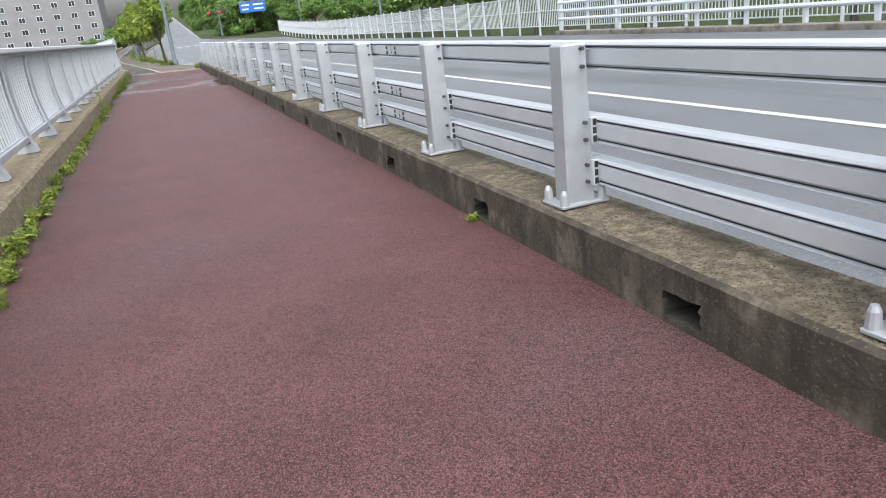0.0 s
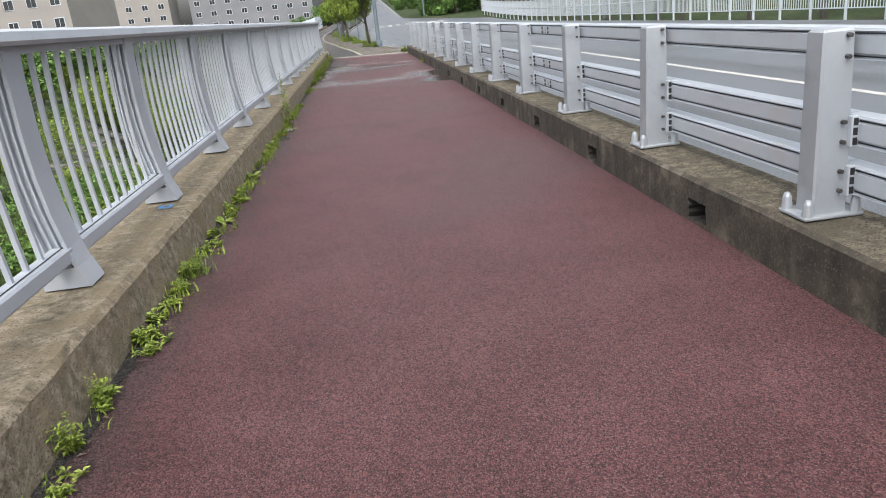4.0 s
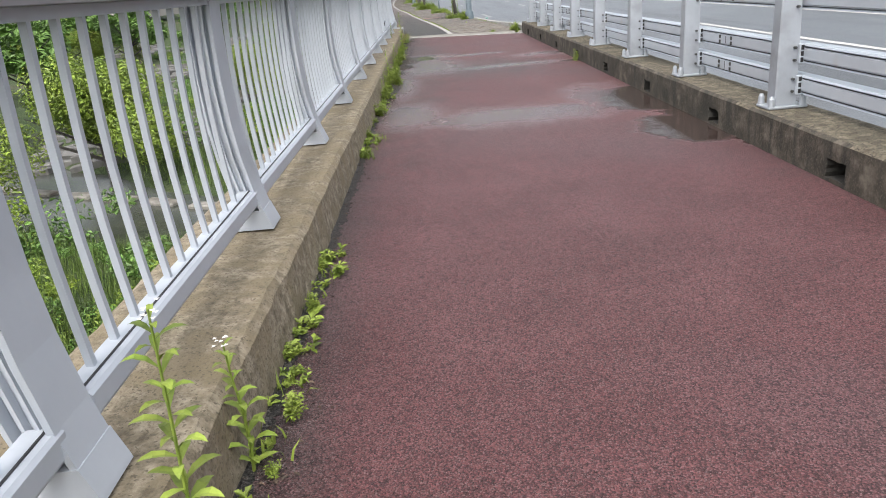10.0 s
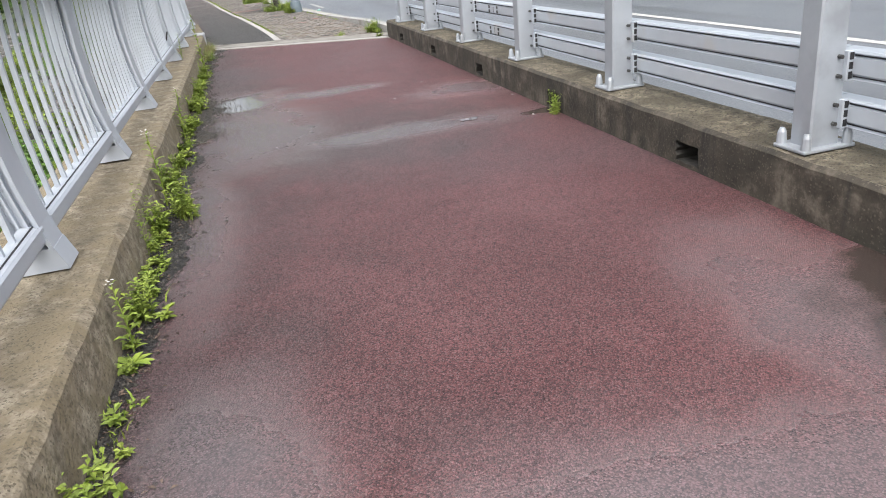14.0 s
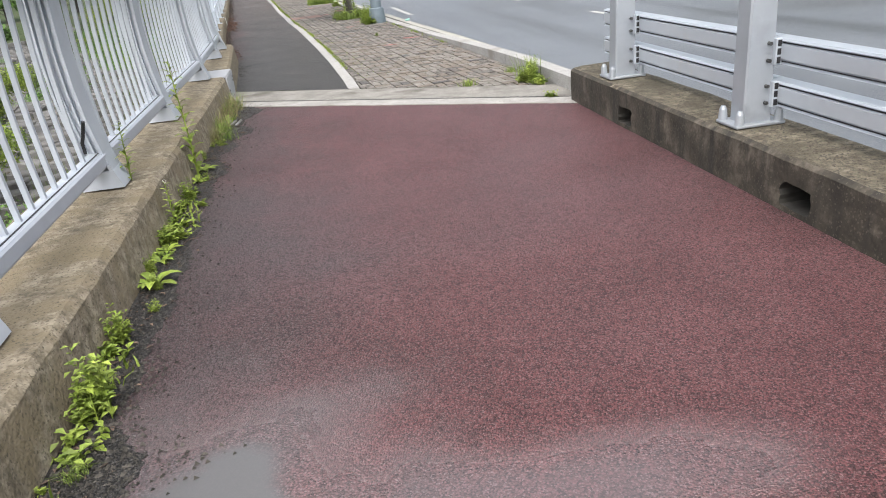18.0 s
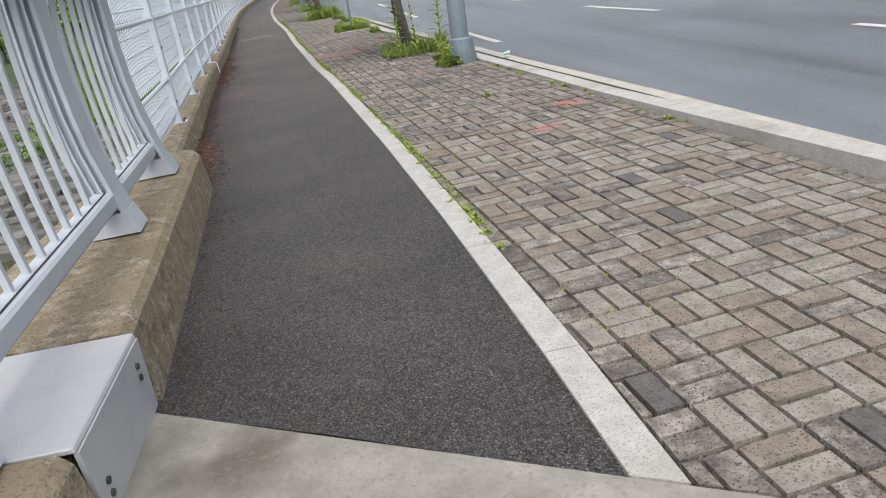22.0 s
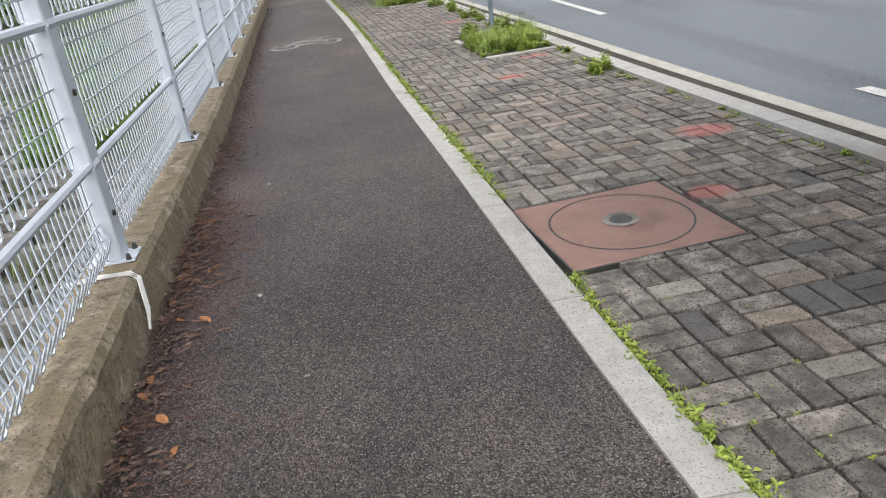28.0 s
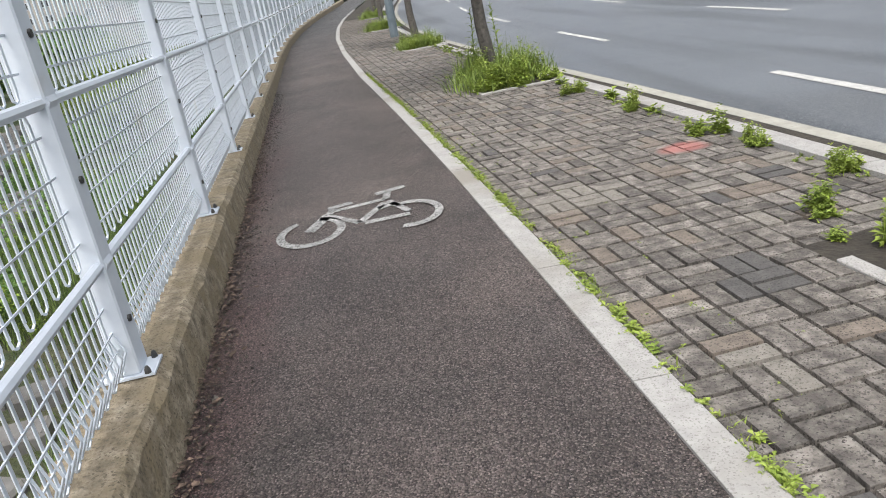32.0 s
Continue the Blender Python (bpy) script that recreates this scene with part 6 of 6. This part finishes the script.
# ---- small things ----
b = bmesh.new()
for k in range(3):
    mark_arc(b, 0, 0, 0.055 - k * 0.012, 0.009, 0.3 + k, 5.6 + k, 14)
spot = part("spray_mark", b, BLUEPAINT, at=pose(-0.36, -23.05, KERB_Z + 0.016, 0, 0, 20))
tagged(spot, "blue spray-painted survey mark on the ledge", "paint mark")
b = bmesh.new()
for dy in (0.0, 0.014, 0.026):
    y = 13.95 + dy
    tube(b, [(-1.5, y - 0.01, 0.235), (-1.38, y + 0.03, 0.232), (-1.27, y + 0.03, 0.232), (-1.235, y + 0.01, 0.215), (-1.215, y - 0.05, 0.11), (-1.205, y - 0.1 - dy, 0.06)], 0.0045, 6)
tagged(part("twine", b, TWINE), "white twine looped over the mossy footing", "twine")
tie = tagged(new("cable_tie"), "black plastic strap tied round the railing post", "strap")
b = bmesh.new()
tube(b, [(-0.475, -0.95, 0.5), (-0.47, -0.97, 0.56), (-0.45, -0.99, 0.6), (-0.42, -1.02, 0.68)], 0.01, 6)
part("strap", b, BLACK, tie)
r = random.Random(23)
verts, faces = [], []
for i in range(11000):
    y = 6.8 + 19 * r.random() ** 1.6
    d = abs(r.gauss(0, 0.055)) + 0.005
    if 12.2 < y < 15.4 or y < 8.2:
        d = abs(r.gauss(0, 0.08 if y < 9 else 0.1)) + 0.005
    x, a, s, k = at_y(FENCE, y) + d, r.uniform(0, 6.28), r.choice((0.004, 0.006, 0.008, 0.011, 0.016)) * r.uniform(0.7, 1.3), len(verts)
    z = climb(y) + 0.006 + 0.03 * r.random() * max(0.0, 1 - d / 0.15)
    c, q = math.cos(a) * s, math.sin(a) * s
    t = r.choice((0.2, 0.4, 0.55, 0.8))
    verts += [(x - c, y - q, z), (x + q * t, y - c * t, z + s * 0.3), (x + c, y + q, z + 0.003), (x - q * t, y + c * t, z + s * 0.2)]
    faces.append((k, k + 1, k + 2, k + 3))
for i in range(1800):
    y = r.uniform(-10, 2.8) if i % 2 else r.uniform(-34, 2.6)
    x, a, s, k = FOOT_L + abs(r.gauss(0, 0.09)) + 0.005, r.uniform(0, 6.28), r.uniform(0.006, 0.02), len(verts)
    c, q = math.cos(a) * s, math.sin(a) * s
    verts += [(x - c, y - q, 0.005), (x + q * 0.4, y - c * 0.4, 0.01), (x + c, y + q, 0.006), (x - q * 0.4, y + c * 0.4, 0.009)]
    faces.append((k, k + 1, k + 2, k + 3))
me = bpy.data.meshes.new("leaf_litter")
me.from_pydata(verts, [], faces)
me.materials.append(LITTER)
tagged(new("leaf_litter", me), "dry brown leaf litter and twigs along the footing", "leaf litter", kind="stuff")


def dirt_width(y):
    broad = 0.16 * max(0.0, min(1.0, (y + 10) / 2)) + 0.1 * max(0.0, min(1.0, (y - 0.5) / 1.5)) + (0.14 if -18.6 < y < -17.3 else 0) + 0.12 * max(0.0, min(1.0, (y + 5.4) / 0.5, (-2.6 - y) / 0.5))
    return 0.04 + 0.06 * abs(noise.noise((y * 1.7, 2, 5))) + broad * (0.75 + 0.7 * noise.noise((y * 2.3, 7, 1))) + 0.035 * noise.noise((y * 11, 4, 1)) + 0.03 * noise.noise((y * 37, 4, 1))


b = bmesh.new()
band(b, lambda y: FOOT_L - 0.01, lambda y: FOOT_L + max(0.02, dirt_width(y)), steps(-45, 2.9, 0.02), -0.05, 0.003)
tagged(part("ground_dirt_seam", b, SILT), "dark dirt collected along the foot of the ledge", "dirt", kind="structure")
verts, faces = [], []
for i in range(9000):
    bridge = i % 3
    y = r.uniform(4.4, 30) if not bridge else r.uniform(-10, 3.0) if i % 2 else r.uniform(-5.3, -2.5)
    edge_x = FOOT_L if bridge else at_y(FENCE, y) if y > 6.7 else at_y([(3.83, -0.165), (6.7, -0.38)], y)
    spread = dirt_width(y) * 0.75 if bridge else 0.11
    x, s, k = edge_x + 0.01 + abs(r.gauss(0, spread)), r.uniform(0.003, 0.011), len(verts)
    z = 0.003 + climb(y)
    for dx, dy, dz in ((1, 0, 0), (-0.6, 0.8, 0), (-0.6, -0.8, 0), (r.uniform(-0.3, 0.3), r.uniform(-0.3, 0.3), 1.0)):
        verts.append((x + dx * s, y + dy * s, z + dz * s))
    faces += [(k, k + 1, k + 3), (k + 1, k + 2, k + 3), (k + 2, k, k + 3)]
me = bpy.data.meshes.new("gravel")
me.from_pydata(verts, [], faces)
me.materials.append(GRAVEL)
tagged(new("gravel", me), "dark grit and gravel washed against the ledge", "gravel", kind="stuff")
for x, y in ((-0.62, 13.45), (-0.85, 14.1), (-0.55, 13.9), (-0.98, 15.6), (-0.02, -5.6), (0.03, -5.25), (2.35, -3.9), (1.9, -4.6), (2.75, -6.2), (2.9, -5.3)):
    b = bmesh.new()
    box(b, -0.011, 0.011, -0.008, 0.008, 0, 0.008, 0.003)
    tagged(part("pebble", b, MARK, at=pose(x, y, 0.003, 0, 0, x * 300)), "small white pebble lying on the asphalt", "pebble", "pebbles on the asphalt")

# heap of dry twigs swept against the footing
verts, faces = [], []
for i in range(900):
    y = r.choice((12.8, 13.3, 14.2, 14.5, 14.8, 15.1, 7.2, 7.6, 8.0, 16.4)) + r.gauss(0, 0.22)
    d = 0.02 + abs(r.gauss(0, 0.11))
    x, a, s = at_y(FENCE, y) + d, r.uniform(0, 6.28), r.uniform(0.008, 0.036)
    k, w, bend = len(verts), r.uniform(0.0007, 0.0018), r.gauss(0, 0.2) * s
    z = 0.008 + 0.06 * r.random() * max(0.0, 1 - d / 0.25)
    c, q = math.cos(a), math.sin(a)
    for f, up in ((-1, 0), (0, 0.006), (1, 0)):
        px, py = x + c * s * f - q * bend * (f == 0), y + q * s * f + c * bend * (f == 0)
        verts += [(px - q * w, py + c * w, z), (px + q * w, py - c * w, z), (px, py, z + 2 * w + up)]
    for m in (0, 3):
        faces += [(k + m, k + m + 1, k + m + 4, k + m + 3), (k + m + 1, k + m + 2, k + m + 5, k + m + 4), (k + m + 2, k + m, k + m + 3, k + m + 5)]
me = bpy.data.meshes.new("twig_heap")
me.from_pydata(verts, [], faces)
me.materials.append(TWIG)
tagged(new("twig_heap", me), "heap of thin dry brown twigs against the mossy footing", "twigs", kind="stuff")
# single dry leaves, twigs and a dropped cup
twig = bmesh.new()
tube(twig, [(-0.06, 0, 0.006), (-0.02, 0.006, 0.012), (0.03, -0.004, 0.008), (0.07, 0.004, 0.006)], [0.003, 0.003, 0.0025, 0.0015], 5)
tube(twig, [(0.0, 0.002, 0.01), (0.025, 0.025, 0.014)], [0.002, 0.001], 4)
twig = fresh(twig, "twig", LITTER)
leaf = bmesh.new()
vs = [leaf.verts.new(c) for c in ((-0.05, 0, 0.004), (-0.02, 0.022, 0.014), (0.02, 0.02, 0.016), (0.055, 0, 0.008), (0.02, -0.02, 0.013), (-0.02, -0.022, 0.011), (0, 0, 0.006))]
for k in range(6):
    leaf.faces.new((vs[6], vs[k], vs[(k + 1) % 6]))
OCHRE = material("orange_brown_leaf", [(0.2, 0.085, 0.035), (0.34, 0.16, 0.07)], 30, 0.8, vary=0.35, bump=0)
leaf = fresh(leaf, "dry_leaf", OCHRE)
for k in range(40):
    y = r.choice((7.3, 7.6, 8.0, 13.4, 14.0, 14.6)) + r.gauss(0, 0.25)
    x = at_y(FENCE, y) + 0.03 + abs(r.gauss(0, 0.09))
    o = new("dry_leaf" if k % 3 else "fallen_twig", leaf if k % 3 else twig)
    s = r.uniform(0.35, 0.75) if k % 3 else r.uniform(0.7, 1.4)
    o.matrix_basis = pose(x, y, 0.004 + 0.012 * k % 3 * 0.004, r.gauss(0, 8), r.gauss(0, 8), r.uniform(0, 360)) @ Matrix.Diagonal((s, s, s, 1))
    tagged(o, "orange-brown dry leaf on the asphalt" if k % 3 else "thin dry twig on the asphalt", "leaf" if k % 3 else "twig", "litter beside the footing")
for x, y, a in ((0.05, -5.3, 20), (0.1, -4.6, 70), (0.02, -1.2, 40), (0.05, 0.4, 120), (0.08, 1.4, 10), (-0.4, 10.4, 35), (-0.5, 12.1, 80)):
    o = new("fallen_twig", twig)
    o.matrix_basis = pose(x, y, 0.003, 0, 0, a)
    tagged(o, "thin dry twig on the asphalt", "twig", "litter beside the footing")
b = bmesh.new()
vs = [b.verts.new(c) for c in ((-0.03, -0.008, 0), (0.0, -0.014, 0.006), (0.03, -0.004, 0), (0.03, 0.008, 0.003), (0.0, 0.014, 0.01), (-0.03, 0.008, 0.003))]
b.faces.new((vs[0], vs[1], vs[4], vs[5])), b.faces.new((vs[1], vs[2], vs[3], vs[4]))
tagged(part("orange_peel", b, ORANGE, at=pose(-0.06, -18.12, 0.008, 0, 0, 20)), "curled piece of orange peel beside the drain", "peel")
cup = tagged(new("paper_cup"), "crushed pale mint cup lying in the gutter", "cup")
MINT = material("mint_paper", [(0.22, 0.42, 0.38), (0.3, 0.5, 0.45)], 30, 0.6, bump=0.2)
cup.matrix_basis = pose(2.86, 11.25, -0.09)
b = bmesh.new()
tube(b, [(-0.05, 0, 0.02), (-0.03, 0, 0.025), (0.04, 0.01, 0.035), (0.045, 0.01, 0.035)], [0.018, 0.02, 0.028, 0.03], 12)
part("body", b, MINT, cup)

# ---- pavers in pairs, laid in a basket weave ----
PW, PL, G = 0.0973, 0.1946, 0.0125
def paver_mesh(mat, l, w):
    b = bmesh.new()
    box(b, -l / 2, l / 2, -w / 2, w / 2, -0.06, 0, 0)
    top = [f for f in b.faces if f.normal.z > 0.9 or all(v.co.z > -0.01 for v in f.verts)]
    bmesh.ops.bevel(b, geom=[e for f in top for e in f.edges], offset=0.004, segments=1, affect="EDGES")
    return fresh(b, "paver", mat)


kinds = [paver_mesh(m, PL - G, PW - G) for m in (PAVER, PAVER_PALE, PAVER_DARK, PAVER_BROWN)]
field = tagged(new("pavement_pavers"), "worn grey block pavers laid in a basket weave", "pavement", kind="structure")
r = random.Random(31)
turn = radians(5.45)
ct, sn = math.cos(turn), math.sin(turn)
verts, faces, laid = [], [], []
box_faces = ((0, 1, 2, 3), (0, 4, 5, 1), (1, 5, 6, 2), (2, 6, 7, 3), (3, 7, 4, 0))
pits = BEDS
pieces = []


def keep_side(poly, px, py, nx, ny):
    """The part of a convex outline that lies on the side of a line to which (nx, ny) points."""
    out = []
    for (ax, ay), (bx, by) in zip(poly, poly[1:] + poly[:1]):
        da, db = (ax - px) * nx + (ay - py) * ny, (bx - px) * nx + (by - py) * ny
        if da >= 0:
            out.append((ax, ay))
        if da * db < 0:
            f = da / (da - db)
            out.append((ax + (bx - ax) * f, ay + (by - ay) * f))
    return out


def outline_area(poly):
    return abs(sum(ax * by - bx * ay for (ax, ay), (bx, by) in zip(poly, poly[1:] + poly[:1]))) / 2


def borders(x, y):
    """Lines that the pavers are cut along: strip, kerb, joint, and the beds or the cover close by."""
    e = 0.2
    s = (at_y(STRIP, y + e) - at_y(STRIP, y - e)) / (2 * e)
    yield at_y(STRIP, y) + 0.127, y, 1, -s
    s = (at_y(KERB, y + e) - at_y(KERB, y - e)) / (2 * e)
    yield at_y(KERB, y) - 0.006, y, -1, s
    if y < 4:
        yield x, joint_far(x) + 0.008, 0.61, 1
    for px, py, sx, sy, deg in ((0.69, 14.29, 0.384, 0.376, 8), *((*p, 6) for p in pits)):
        c, q = math.cos(radians(deg)), math.sin(radians(deg))
        u, v = (x - px) * c + (y - py) * q, (y - py) * c - (x - px) * q
        if abs(u) < sx + 0.15 and abs(v) < sy + 0.15:
            if abs(u) - sx > abs(v) - sy:
                m = math.copysign(1, u)
                yield px + c * m * sx, py + q * m * sx, c * m, q * m
            else:
                m = math.copysign(1, v)
                yield px - q * m * sy, py + c * m * sy, -q * m, c * m


for i in range(-60, 40):
    for j in range(-84, 192):
        for k in range(2):
            u, v = (i + 0.5) * PL, (j + 0.5) * PL
            if (i + j) % 2:
                u, a = u + (k - 0.5) * PW, math.pi / 2
            else:
                v, a = v + (k - 0.5) * PW, 0.0
            x, y = 0.321 + ct * u - sn * v, 16.188 + sn * u + ct * v
            if y > 52 or y < 2 or y < joint_far(x) - 0.1 or x < at_y(STRIP, y) + 0.05 or x > at_y(KERB, y) + 0.1:
                continue
            if (x - 2.16) ** 2 + (y - 10.62) ** 2 < 0.04:
                continue
            q = [(x + math.cos(a + turn) * p * (PL - G) / 2 - math.sin(a + turn) * w * (PW - G) / 2, y + math.sin(a + turn) * p * (PL - G) / 2 + math.cos(a + turn) * w * (PW - G) / 2)
                 for p, w in ((-1, -1), (1, -1), (1, 1), (-1, 1))]
            cut = q
            for side in borders(x, y):
                cut = keep_side(cut, *side)
            if len(cut) < 3 or outline_area(cut) < 0.0015:
                continue
            if outline_area(cut) > 0.99 * outline_area(q):
                laid.append((x, y, a + turn))
            else:
                pieces.append(cut)


def tone(x, y):
    for cx, cy, rx, ry, kind in ((1.07, 10.64, 0.3, 0.16, 1), (0.68, 14.83, 0.33, 0.1, 1), (0.07, 21.6, 0.26, 0.15, 1), (0.65, 17.8, 0.25, 0.15, 1), (1.51, 9.45, 0.16, 0.2, 2), (1.36, 8.6, 0.12, 0.1, 2),
                                 (1.1, 13.4, 0.2, 0.1, 2), (0.83, 17.29, 0.12, 0.08, 2), (0.4, 20.3, 0.16, 0.15, 2)):
        if abs(x - cx) < rx and abs(y - cy) < ry:
            return kind
    q = r.random()
    if y < 6.8 and q > 0.3:
        return 1 if q > 0.62 else 3 if q > 0.42 else 0
    return 1 if q > 0.9 else 2 if q < 0.03 else 3 if 0.03 < q < 0.15 else 0


near = sorted(laid, key=lambda p: (p[0] - 0.9) ** 2 + ((p[1] - 14.0) * 0.3) ** 2)
chosen = set(near[:300])
extra = [[] for _ in kinds]
for p in laid:
    x, y, a = p
    kind = tone(x, y)
    z = climb(y) + 0.006 + r.gauss(0, 0.0022)
    if p in chosen:
        share("paver", kinds[kind], field, pose(x, y, z, r.gauss(0, 0.5), r.gauss(0, 0.5), math.degrees(a) + r.gauss(0, 0.5)))
    else:
        extra[kind].append((x, y, z, a + r.gauss(0, 0.008)))
for kind, rows in enumerate(extra):
    verts, faces = [], []
    for x, y, z, a in rows:
        k = len(verts)
        c, q = math.cos(a), math.sin(a)
        for dx, dy, dz in ((-1, -1, 0), (1, -1, 0), (1, 1, 0), (-1, 1, 0), (-1.04, -1.06, -0.05), (1.04, -1.06, -0.05), (1.04, 1.06, -0.05), (-1.04, 1.06, -0.05)):
            ex, ey = dx * (PL - G) / 2.04, dy * (PW - G) / 2.08
            verts.append((x + c * ex - q * ey, y + q * ex + c * ey, z + dz))
        faces += [tuple(k + n for n in f) for f in box_faces]
    me = bpy.data.meshes.new("paver_field")
    me.from_pydata(verts, [], faces)
    me.materials.append([PAVER_I, PAVER_PALE, PAVER_DARK, PAVER_BROWN][kind])
    o = new("paver_field", me)
    o.parent = field
    tagged(o, kind="stuff")

verts, faces = [], []
for cut in pieces:
    k, n = len(verts), len(cut)
    mx, my = sum(p[0] for p in cut) / n, sum(p[1] for p in cut) / n
    z = climb(my) + 0.005 + r.gauss(0, 0.002)
    verts += [(mx + (x - mx) * 0.97, my + (y - my) * 0.97, z) for x, y in cut] + [(x, y, z - 0.05) for x, y in cut]
    faces.append(tuple(range(k, k + n)))
    faces += [(k + i, k + n + i, k + n + (i + 1) % n, k + (i + 1) % n) for i in range(n)]
me = bpy.data.meshes.new("cut_pavers")
me.from_pydata(verts, [], faces)
me.materials.append(PAVER_I)
o = new("cut_pavers", me)
o.parent = field
tagged(o, kind="stuff")
